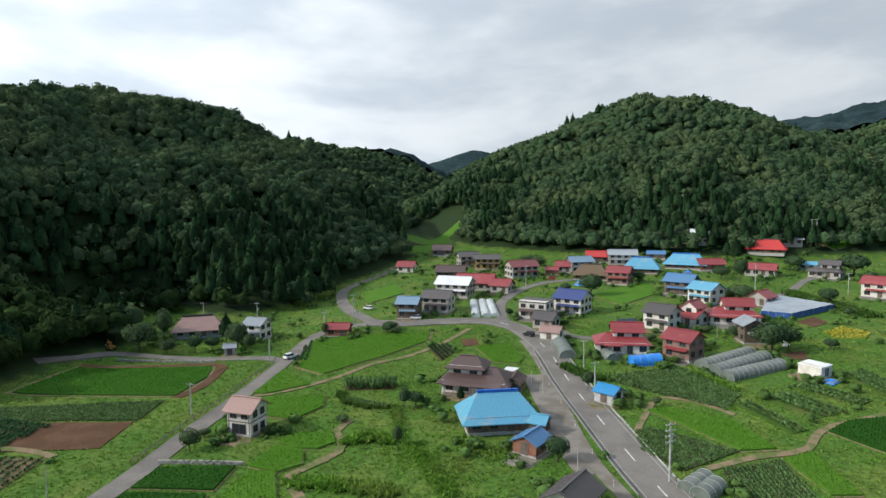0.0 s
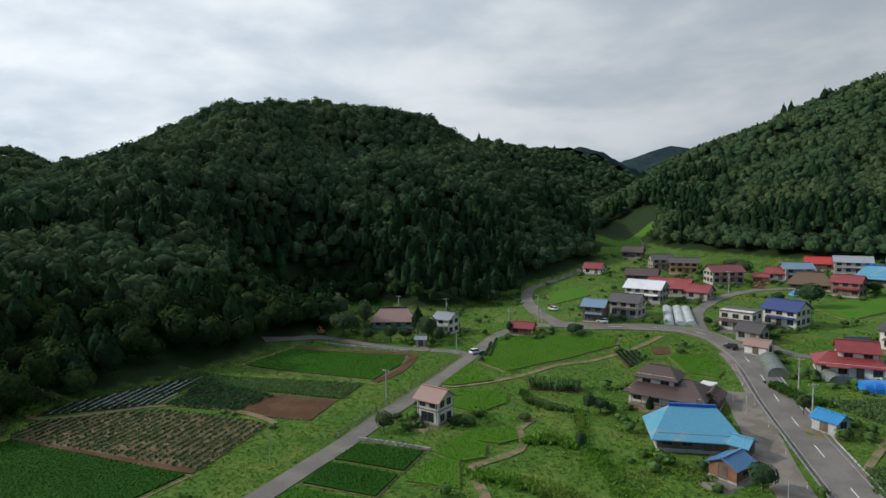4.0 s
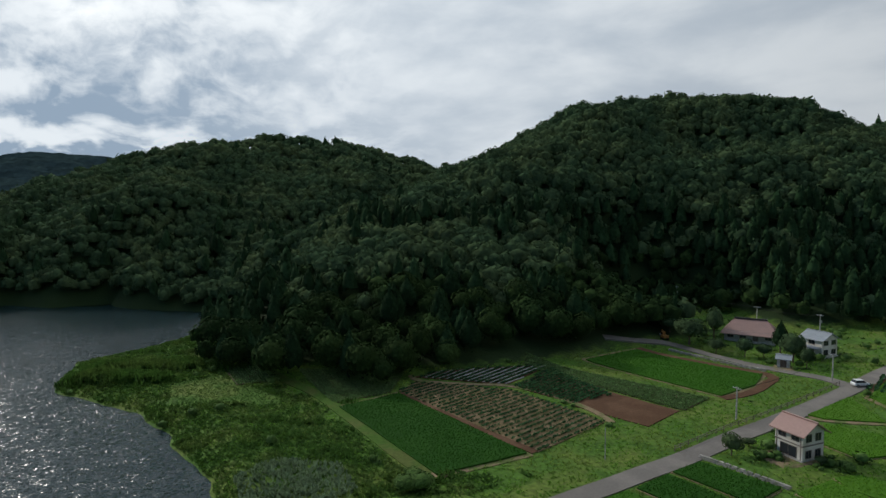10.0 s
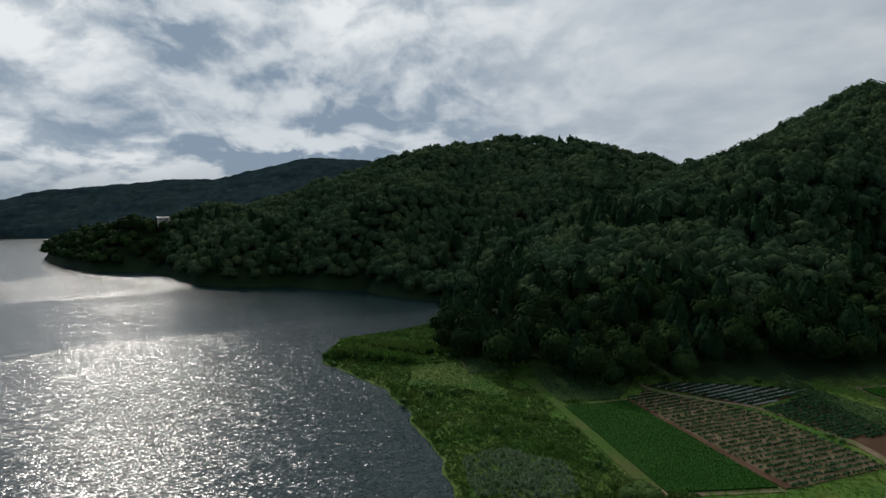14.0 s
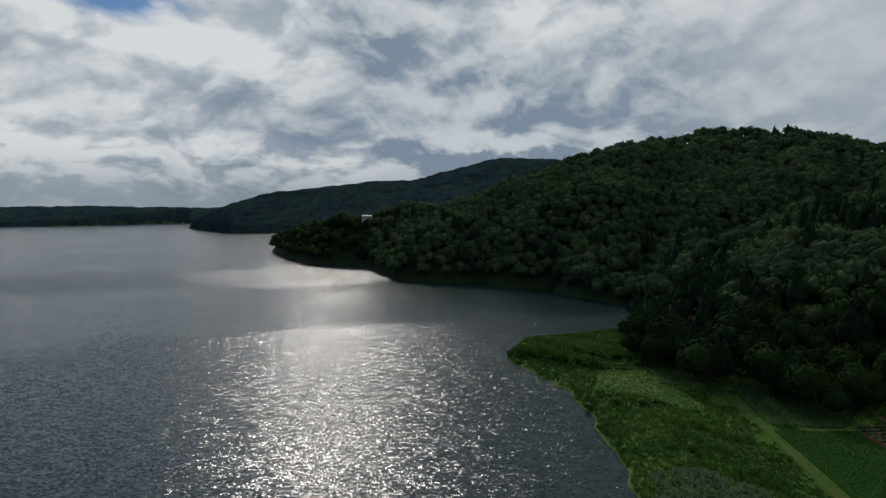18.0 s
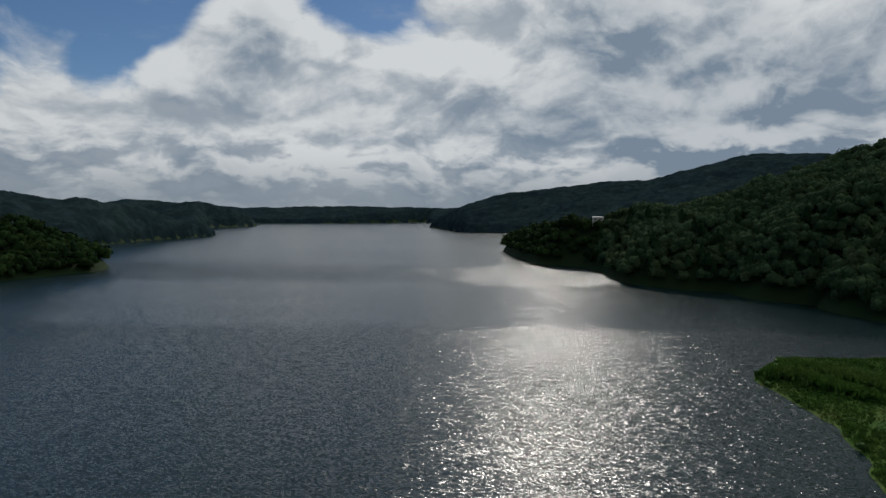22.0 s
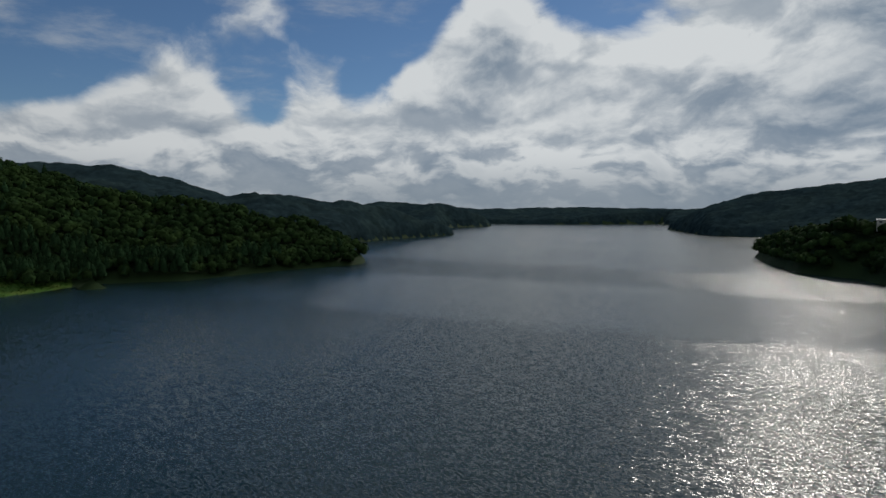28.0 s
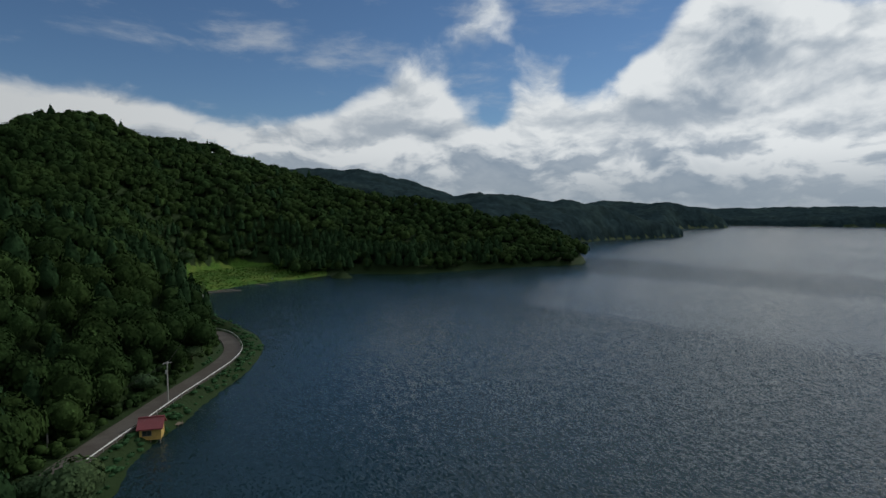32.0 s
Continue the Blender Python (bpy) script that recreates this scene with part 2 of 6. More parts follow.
def lie(x, y):
    """Height of the ground, and how far the hills stand over the farmed floor."""
    x, y = np.asarray(x, float), np.asarray(y, float)
    edge = inland(x, y) + 1.2 * waver(x, y, 7)
    floor = np.where(edge > 0, np.minimum(valley(x, y) + .12 * waver(x, y, 16), .3 * edge), np.maximum(-5, .3 * edge))
    hill = np.full(x.shape, -400.0)
    for ridge in RIDGES:
        top = np.full(x.shape, -400.0)
        for (ax, ay, az, sa), (bx, by, bz, sb) in zip(ridge, ridge[1:]):
            ex, ey = bx - ax, by - ay
            k = np.clip(((x - ax) * ex + (y - ay) * ey) / (ex * ex + ey * ey), 0, 1)
            d = np.hypot(x - ax - k * ex, y - ay - k * ey)
            d = np.sqrt(d * d + 300) - 17.3
            top = np.maximum(top, az + (bz - az) * k - (sa + (sb - sa) * k) * d)
        hill = (hill + top + np.sqrt((hill - top) ** 2 + 16)) / 2
    for cx, cy, wide, deep in COVES:
        hill = hill - deep * np.exp(-((x - cx) ** 2 + (y - cy) ** 2) / (2 * wide * wide))
    rise = np.clip((hill - floor) / 30, 0, 1) * np.clip(1.9 - np.hypot(x, y) / 800, .3, 1)
    hill = hill + rise * (5.5 * waver(x, y, 40) + 2.2 * waver(y, x, 17))
    # the hills break off along the lake's arm, with a steep wooded bank
    bank = -inland(x, y, LAKE_ARM) + 1.5 * waver(x, y, 9)
    hill = np.minimum(hill, np.where(bank > 0, 3 + 1.1 * bank, .6 * bank))
    head = np.degrees(np.arctan2(-x, y)) % 360
    west = np.clip((head - 141.8) / 1.5, 0, 1) * np.clip((168 - head) / 3, 0, 1) * (np.hypot(x, y) > 380) * (bank < 70)
    hill = np.where(west > 0, np.maximum(hill, np.minimum(.7 * bank, 7) * west - 12 * (1 - west)), hill)
    z = (floor + hill + np.sqrt((floor - hill) ** 2 + 4)) / 2
    z = np.where(hill < floor - 25, floor, z)
    # the lake road runs on a bench cut into the slope
    k = np.clip((line_gap(x, y, LAKE_ROAD) - 2.9) / 4.2, 0, 1)
    k = k * k * (3 - 2 * k)
    over = np.where((head > 79) & (head < 167) & (np.hypot(x, y) > 290), np.maximum(hill - floor, 7), hill - floor)
    return np.where(z > -1, z * k + 2.35 * (1 - k), z), over


def ground_z(x, y):
    return float(lie(np.array([x]), np.array([y]))[0][0])


def inside(x, y, corners):
    """Which points lie inside a field's outline."""
    hit = np.zeros(np.shape(x), bool)
    for (ax, ay), (bx, by) in zip(corners, corners[1:] + corners[:1]):
        if ay != by:
            hit ^= ((ay > y) != (by > y)) & (x < ax + (y - ay) / (by - ay) * (bx - ax))
    return hit

# ---- materials ----


def material(name, colour, rough=0.8, metal=0.0, spots=None, spot_size=3.0, spot_range=(0.45, 0.6), grain=0.15, grain_size=0.2, bump=0.2, bump_size=0.1, island=0.0, per_object=0.0, spec=0.5, thin=0.0, cells=0.0, cell_size=7.0):
    """A surface with a base colour, patches of a second colour, grain of its own size and fine relief; lengths in metres."""
    m = bpy.data.materials.new(name)
    m.use_nodes = True
    n, l = m.node_tree.nodes, m.node_tree.links
    b = n["Principled BSDF"]
    b.inputs["Roughness"].default_value, b.inputs["Metallic"].default_value, b.inputs["Specular IOR Level"].default_value = rough, metal, spec
    geo = n.new("ShaderNodeNewGeometry")

    def noise_at(size, detail=4.0, kind="ShaderNodeTexNoise"):
        t = n.new(kind)
        t.inputs["Scale"].default_value = 1.0 / size
        if kind == "ShaderNodeTexNoise":
            t.inputs["Detail"].default_value = detail
        l.new(geo.outputs["Position"], t.inputs["Vector"])
        return t

    def stretch(v, lo, hi, a, c):
        t = n.new("ShaderNodeMapRange")
        l.new(v, t.inputs[0])
        for k, w in enumerate((lo, hi, a, c)):
            t.inputs[k + 1].default_value = w
        return t.outputs[0]

    def mix(f, a, c, how="MIX"):
        t = n.new("ShaderNodeMix")
        t.data_type, t.blend_type = "RGBA", how
        for k, v in ((0, f), (6, a), (7, c)):
            if isinstance(v, tuple):
                t.inputs[k].default_value = (*v, 1)
            elif isinstance(v, float):
                t.inputs[k].default_value = v
            else:
                l.new(v, t.inputs[k])
        return t.outputs[2]

    out = tuple(colour)
    if spots:
        f = stretch(noise_at(spot_size, 6.0).outputs[0], *spot_range, 0, 1)
        out = mix(f, out, tuple(spots))
    value = None
    shifts = []
    if grain:
        shifts.append(stretch(noise_at(grain_size, 5.0).outputs[0], 0.25, 0.75, 1 - grain, 1 + grain))
    if island:
        shifts.append(stretch(geo.outputs["Random Per Island"], 0, 1, 1 - island, 1 + island))
    if per_object:
        shifts.append(stretch(n.new("ShaderNodeObjectInfo").outputs["Random"], 0, 1, 1 - per_object, 1 + per_object))
    if cells:
        v = noise_at(cell_size, kind="ShaderNodeTexVoronoi")
        s = n.new("ShaderNodeSeparateColor")
        l.new(v.outputs["Color"], s.inputs[0])
        shifts.append(stretch(s.outputs[0], 0, 1, 1 - cells, 1 + cells))
    for s in shifts:
        if value is None:
            value = s
        else:
            t = n.new("ShaderNodeMath")
            t.operation = "MULTIPLY"
            l.new(value, t.inputs[0]), l.new(s, t.inputs[1])
            value = t.outputs[0]
    if value is not None:
        t = n.new("ShaderNodeVectorMath")
        t.operation = "SCALE"
        if isinstance(out, tuple):
            t.inputs[0].default_value = out
        else:
            l.new(out, t.inputs[0])
        l.new(value, t.inputs["Scale"])
        out = t.outputs[0]
    if isinstance(out, tuple):
        b.inputs["Base Color"].default_value = (*out, 1)
    else:
        l.new(out, b.inputs["Base Color"])
    if bump:
        t = n.new("ShaderNodeBump")
        t.inputs["Strength"].default_value, t.inputs["Distance"].default_value = bump, bump_size
        l.new(noise_at(bump_size * 4, 5.0).outputs[0], t.inputs["Height"])
        l.new(t.outputs[0], b.inputs["Normal"])
    if thin:
        # blades and leaves let light through
        t, w = n.new("ShaderNodeBsdfTranslucent"), n.new("ShaderNodeMixShader")
        w.inputs[0].default_value = thin
        if isinstance(out, tuple):
            t.inputs[0].default_value = (*out, 1)
        else:
            l.new(out, t.inputs[0])
        l.new(b.outputs[0], w.inputs[1]), l.new(t.outputs[0], w.inputs[2])
        l.new(w.outputs[0], n["Material Output"].inputs[0])
    return m


M = dict(
    meadow=material("meadow", (.066, .142, .02), .9, spots=(.118, .168, .032), spot_size=9, spot_range=(.45, .66), grain=.45, grain_size=.9, bump=.9, bump_size=.25, spec=.15),
    leaves=material("leaves", (.056, .098, .046), .8, spots=(.084, .124, .054), spot_size=30, grain=.34, grain_size=1.6, bump=.8, bump_size=.4, island=.10, cells=.16, cell_size=6, spec=.01, thin=.2),
    # leaves darkened for cloud and hill shade, partly for cedars at the foot
    shaded_leaves=material("shaded_leaves", (.020, .040, .013), .8, spots=(.03, .054, .016), spot_size=30, grain=.34, grain_size=1.4, bump=.8, bump_size=.35, island=.2, cells=.3, cell_size=6, spec=.01),
    needles=material("needles", (.02, .044, .018), .8, grain=.35, grain_size=1.4, bump=.8, bump_size=.35, island=.25, cells=.3, spec=.01),
    bark=material("bark", (.12, .09, .065), .9, grain=.3, grain_size=.1, bump=.6, bump_size=.05),
    asphalt=material("asphalt", (.16, .147, .13), .85, spots=(.205, .187, .165), spot_size=6, grain=.12, grain_size=.4, bump=.3, bump_size=.02, spec=.3),
    # asphalt copy with cloud shade darkened in, for the lake road
    asphalt_shaded=material("asphalt_shaded", (.085, .074, .062), .85, spots=(.11, .098, .084), spot_size=5, grain=.15, grain_size=.4, bump=.3, bump_size=.02, spec=.3),
    paint=material("road_paint", (.75, .75, .72), .7, grain=.2, grain_size=.2, bump=.1),
    # the blue of distance haze is mixed into this leaf colour
    hazed_wood=material("hazed_wood", (.024, .042, .046), .9, spots=(.03, .05, .05), spot_size=60, grain=.3, grain_size=9, bump=0, cells=.2, cell_size=14, spec=0),
    paving=material("paving", (.22, .195, .165), .85, spots=(.16, .14, .11), spot_size=3, grain=.15, grain_size=.3, bump=.3, bump_size=.03),
    dirt=material("dirt", (.24, .18, .11), .95, spots=(.12, .15, .05), spot_size=2, grain=.25, grain_size=.4, bump=.5, bump_size=.05, spec=.1),
    rice=material("rice", (.064, .168, .012), .85, spots=(.08, .18, .018), spot_size=7, grain=.1, grain_size=.3, bump=.7, bump_size=.07, spec=.12),
    # deep rice green, darkened further for cloud shade over the lakeward paddies
    rice_dark=material("rice_dark", (.016, .07, .005), .85, spots=(.02, .078, .006), spot_size=7, grain=.1, grain_size=.3, bump=.7, bump_size=.07, spec=.12),
    # rice copy with the shade over the left paddies darkened into its green
    rice_shaded=material("rice_shaded", (.034, .115, .008), .85, spots=(.042, .125, .01), spot_size=7, grain=.1, grain_size=.3, bump=.7, bump_size=.07, spec=.12),
    rice_shaded_blades=material("rice_shaded_blades", (.05, .165, .011), .85, grain=.06, grain_size=1, bump=0, island=.1, spec=.1, thin=.3),
    rice_blades=material("rice_blades", (.10, .236, .018), .85, grain=.06, grain_size=1, bump=0, island=.1, spec=.1, thin=.3),
    rice_dark_blades=material("rice_dark_blades", (.026, .098, .007), .85, grain=.06, grain_size=1, bump=0, island=.1, spec=.1, thin=.3),
    paint_worn=material("worn_road_paint", (.36, .35, .33), .8, grain=.25, grain_size=.3, bump=.1),
    soil=material("soil", (.10, .055, .032), .95, spots=(.13, .075, .045), spot_size=4, grain=.2, grain_size=.4, bump=.8, bump_size=.08, spec=.1),
    veg_soil=material("veg_soil", (.055, .085, .03), .95, spots=(.085, .07, .04), spot_size=3, grain=.25, grain_size=.5, bump=.7, bump_size=.08, spec=.1),
    dry=material("dry_soil", (.20, .15, .085), .95, spots=(.13, .11, .05), spot_size=3, grain=.25, grain_size=.5, bump=.7, bump_size=.08, spec=.1),
    crop=material("crop", (.125, .215, .07), .8, grain=.3, grain_size=1.0, bump=0, island=.35, spec=.2, thin=.3),
    crop_dark=material("crop_dark", (.045, .115, .045), .8, grain=.3, grain_size=1.0, bump=0, island=.3, spec=.1, thin=.3),
    lawn=material("lawn", (.058, .118, .018), .9, spots=(.09, .115, .03), spot_size=5, grain=.25, grain_size=.7, bump=.6, bump_size=.1, spec=.1),
    weeds=material("pale_weeds", (.17, .24, .13), .85, grain=.25, grain_size=1.5, bump=0, island=.25, spec=.1, thin=.3),
    grass=material("grass", (.135, .28, .034), .85, spots=(.18, .27, .05), spot_size=12, grain=.3, grain_size=2, bump=0, island=.2, spec=.15, thin=.3),
    scrub=material("scrub", (.070, .13, .032), .85, grain=.25, grain_size=1, bump=0, island=.3, spec=.08),
    reed=material("reed", (.068, .145, .026), .85, spots=(.095, .16, .034), spot_size=9, grain=.25, grain_size=2, bump=0, island=.22, spec=.15, thin=.3),
    petals=material("petals", (.40, .35, .03), .8, grain=.2, grain_size=.3, bump=0, island=.3),
    mulch=material("mulch_film", (.30, .31, .29), .35, grain=.15, grain_size=.4, bump=.3, bump_size=.05),
    plaster=material("plaster", (.72, .69, .62), .85, spots=(.6, .56, .48), spot_size=2.5, grain=.06, grain_size=.3, bump=.15, bump_size=.02, per_object=.06),
    plaster_grey=material("plaster_grey", (.42, .40, .36), .85, spots=(.34, .32, .28), spot_size=2, grain=.08, grain_size=.3, bump=.15, bump_size=.02, per_object=.12),
    plaster_ochre=material("plaster_ochre", (.55, .36, .10), .85, spots=(.46, .3, .09), spot_size=2, grain=.08, grain_size=.3, bump=.15, bump_size=.02),
    boards_dark=material("boards_dark", (.115, .085, .062), .8, spots=(.16, .125, .095), spot_size=1.2, grain=.2, grain_size=.15, bump=.4, bump_size=.03, per_object=.15),
    boards_red=material("boards_red", (.22, .085, .05), .8, spots=(.28, .13, .08), spot_size=1.2, grain=.2, grain_size=.15, bump=.4, bump_size=.03, per_object=.1),
    brick_wall=material("brick_wall", (.25, .145, .11), .85, spots=(.31, .19, .15), spot_size=.8, grain=.2, grain_size=.12, bump=.3, bump_size=.03, per_object=.1),
    metal_wall=material("metal_wall", (.50, .51, .50), .5, spots=(.4, .38, .34), spot_size=1.5, grain=.1, grain_size=.3, bump=.1, bump_size=.03),
    wood=material("weathered_wood", (.30, .235, .165), .85, spots=(.2, .16, .12), spot_size=.6, grain=.2, grain_size=.1, bump=.4, bump_size=.02, per_object=.15),
    stone=material("stone", (.33, .31, .28), .9, spots=(.22, .22, .17), spot_size=1.0, grain=.2, grain_size=.15, bump=.5, bump_size=.04, per_object=.2),
    concrete=material("concrete", (.45, .44, .41), .85, spots=(.35, .34, .31), spot_size=1.0, grain=.1, grain_size=.2, bump=.2, bump_size=.02),
    trim=material("window_trim", (.16, .13, .11), .6, grain=.1, bump=0),
    trim_white=material("white_trim", (.74, .74, .72), .5, grain=.06, bump=0),
    steel=material("galvanised_steel", (.45, .46, .46), .45, .6, grain=.12, grain_size=.2, bump=.05),
    rubber=material("rubber", (.025, .025, .025), .8, grain=.1, bump=0),
    car_white=material("car_white", (.78, .78, .77), .3, grain=.03, bump=0, spec=.6),
    car_black=material("car_black", (.02, .02, .022), .25, grain=.03, bump=0, spec=.6),
    orange=material("machine_orange", (.38, .17, .04), .5, grain=.1, bump=.05),
    panel=material("solar_cells", (.02, .03, .06), .15, grain=.05, bump=0, spec=.6),
    car_red=material("car_red", (.5, .05, .03), .3, grain=.03, bump=0, spec=.6),
    film_grey=material("film_grey", (.17, .19, .165), .4, spots=(.12, .15, .12), spot_size=2.0, grain=.15, grain_size=.5, bump=.5, bump_size=.06),
    film_white=material("film_white", (.62, .66, .64), .3, spots=(.5, .56, .54), spot_size=2.0, grain=.12, grain_size=.5, bump=.4, bump_size=.06),
    film_blue=material("film_blue", (.02, .22, .72), .4, spots=(.03, .28, .75), spot_size=1.5, grain=.1, grain_size=.5, bump=.6, bump_size=.08),
    sheet_navy=material("sheet_navy", (.03, .09, .30), .5, spots=(.04, .12, .36), spot_size=2, grain=.1, grain_size=.5, bump=.4, bump_size=.06),
    net_grey=material("net_grey", (.36, .40, .43), .7, spots=(.3, .34, .38), spot_size=5, grain=.12, grain_size=.6, bump=.3, bump_size=.05),
)


def glass_material():
    m = bpy.data.materials.new("window_glass")
    m.use_nodes = True
    b = m.node_tree.nodes["Principled BSDF"]
    b.inputs["Base Color"].default_value = (.03, .035, .04, 1)
    b.inputs["Roughness"].default_value, b.inputs["IOR"].default_value = .06, 1.5
    return m


M["glass"] = glass_material()
ROOF_COLOURS = dict(rose=(.34, .21, .175), brown=(.095, .058, .052), sky=(.10, .33, .47), blue=(.075, .20, .37), brightblue=(.03, .27, .55), dark=(.085, .075, .072), red=(.27, .042, .046),
                    brightred=(.50, .035, .03), grey=(.30, .33, .35), slate=(.17, .26, .35), white=(.78, .79, .80), maroon=(.22, .05, .055), navy=(.035, .06, .20), thatch=(.15, .105, .065), cap=(.02, .14, .55))
FADED = dict(sky=(.30, .36, .38), red=(.35, .085, .075))
for key, c in ROOF_COLOURS.items():
    M["roof_" + key] = material("roof_" + key, c, .45 if key != "thatch" else .95, spots=FADED.get(key, tuple(v * .8 + .02 for v in c)), spot_size=3.5, spot_range=(.56, .74), grain=.08, grain_size=.4, bump=.12, bump_size=.04, per_object=.1)


def water_material():
    m = bpy.data.materials.new("lake_water")
    m.use_nodes = True
    n, l = m.node_tree.nodes, m.node_tree.links
    b = n["Principled BSDF"]
    b.inputs["Base Color"].default_value = (.012, .030, .033, 1)
    b.inputs["IOR"].default_value = 1.333
    geo = n.new("ShaderNodeNewGeometry")
    # the slopes of the ripples, from hand-long to boat-long waves
    total = None
    for size, steep, turn, squeeze in ((.30, 1.15, 15, 1.5), (.85, 1.25, 24, 1.9), (3.4, .5, 8, 2.4)):
        mp = n.new("ShaderNodeMapping")
        mp.inputs["Rotation"].default_value = (0, 0, radians(turn))
        mp.inputs["Scale"].default_value = (squeeze / size, 1 / size, 1 / size)
        l.new(geo.outputs["Position"], mp.inputs["Vector"])
        t = n.new("ShaderNodeTexNoise")
        t.inputs["Scale"].default_value, t.inputs["Detail"].default_value = 1.0, 0.0
        l.new(mp.outputs[0], t.inputs["Vector"])
        k = n.new("ShaderNodeVectorMath")
        k.operation = "MULTIPLY_ADD"
        l.new(t.outputs["Color"], k.inputs[0])
        k.inputs[1].default_value = (steep, steep * .6, 0)
        if total is not None:
            l.new(total, k.inputs[2])
        else:
            k.inputs[2].default_value = (0, 0, 0)
        total = k.outputs[0]
    level = n.new("ShaderNodeVectorMath")
    level.operation = "SUBTRACT"
    l.new(total, level.inputs[0])
    level.inputs[1].default_value = (.5 * 2.9, .5 * .6 * 2.9, 0)
    # calmer and rougher lanes of wind
    lane = n.new("ShaderNodeTexNoise")
    lane.inputs["Scale"].default_value, lane.inputs["Detail"].default_value = 1 / 130, 3.0
    l.new(geo.outputs["Position"], lane.inputs["Vector"])
    rng = n.new("ShaderNodeMapRange")
    l.new(lane.outputs[0], rng.inputs[0])
    for k, w in enumerate((.34, .62, .6, 1.0)):
        rng.inputs[k + 1].default_value = w
    # lee water between the headlands lies calmer in long strips across the lake
    warp = n.new("ShaderNodeTexNoise")
    warp.inputs["Scale"].default_value, warp.inputs["Detail"].default_value = 1 / 70, 4.0
    l.new(geo.outputs["Position"], warp.inputs["Vector"])
    along = n.new("ShaderNodeVectorMath")
    along.operation = "DOT_PRODUCT"
    l.new(geo.outputs["Position"], along.inputs[0])
    along.inputs[1].default_value = (-math.sin(radians(108)), math.cos(radians(108)), 0)
    reach = n.new("ShaderNodeMath")
    reach.operation = "MULTIPLY_ADD"
    l.new(warp.outputs[0], reach.inputs[0])
    reach.inputs[1].default_value = 60
    l.new(along.outputs["Value"], reach.inputs[2])
    strips = n.new("ShaderNodeValToRGB")
    strips.color_ramp.elements[0].position, strips.color_ramp.elements[0].color = .0, (1, 1, 1, 1)
    strips.color_ramp.elements[1].position, strips.color_ramp.elements[1].color = 1.0, (.45, .45, .45, 1)
    for at, v in ((.238, 1.1), (.256, .4), (.375, .4), (.395, 1.3), (.475, 1.3), (.50, .5)):
        strips.color_ramp.elements.new(at).color = (v, v, v, 1)
    far = n.new("ShaderNodeMath")
    far.operation = "DIVIDE"
    l.new(reach.outputs[0], far.inputs[0])
    far.inputs[1].default_value = 1000
    l.new(far.outputs[0], strips.inputs[0])
    calm = n.new("ShaderNodeMath")
    calm.operation = "MULTIPLY"
    l.new(rng.outputs[0], calm.inputs[0]), l.new(strips.outputs[0], calm.inputs[1])
    # the bay below the lake road lies in the lee of its hill
    bay = n.new("ShaderNodeVectorMath")
    bay.operation = "DISTANCE"
    l.new(geo.outputs["Position"], bay.inputs[0])
    bay.inputs[1].default_value = (10, -170, 0)
    lee = n.new("ShaderNodeMapRange")
    l.new(bay.outputs["Value"], lee.inputs[0])
    for k, w in enumerate((70, 210, .4, 1.0)):
        lee.inputs[k + 1].default_value = w
    still = n.new("ShaderNodeMath")
    still.operation = "MULTIPLY"
    l.new(calm.outputs[0], still.inputs[0]), l.new(lee.outputs[0], still.inputs[1])
    lean = n.new("ShaderNodeVectorMath")
    lean.operation = "SCALE"
    l.new(level.outputs[0], lean.inputs[0]), l.new(still.outputs[0], lean.inputs["Scale"])
    upright = n.new("ShaderNodeVectorMath")
    upright.operation = "ADD"
    l.new(lean.outputs[0], upright.inputs[0])
    upright.inputs[1].default_value = (0, 0, 1)
    unit = n.new("ShaderNodeVectorMath")
    unit.operation = "NORMALIZE"
    l.new(upright.outputs[0], unit.inputs[0])
    l.new(unit.outputs[0], b.inputs["Normal"])
    b.inputs["Roughness"].default_value = .2
    return m


M["water"] = water_material()


def ground_material():
    """Meadow that passes into leaf litter where the woods stand, and into the same dark as painted shade along the lake
    road.
    """
    m = M["meadow"].copy()
    m.name = "ground"
    n, l = m.node_tree.nodes, m.node_tree.links
    b = n["Principled BSDF"]
    old = b.inputs["Base Color"].links[0].from_socket
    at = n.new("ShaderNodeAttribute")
    at.attribute_name = "wooded_or_shaded"
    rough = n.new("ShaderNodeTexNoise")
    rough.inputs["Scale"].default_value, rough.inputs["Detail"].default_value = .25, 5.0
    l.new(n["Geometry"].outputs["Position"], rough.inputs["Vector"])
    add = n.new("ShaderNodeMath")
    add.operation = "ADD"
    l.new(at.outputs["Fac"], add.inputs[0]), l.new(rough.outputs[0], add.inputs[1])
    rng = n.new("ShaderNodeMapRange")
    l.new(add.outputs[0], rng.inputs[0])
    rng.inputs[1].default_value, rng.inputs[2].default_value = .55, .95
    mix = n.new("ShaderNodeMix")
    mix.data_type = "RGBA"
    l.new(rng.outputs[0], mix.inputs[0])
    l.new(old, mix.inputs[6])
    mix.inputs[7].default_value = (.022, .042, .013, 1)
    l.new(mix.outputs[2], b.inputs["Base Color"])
    return m


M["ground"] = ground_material()

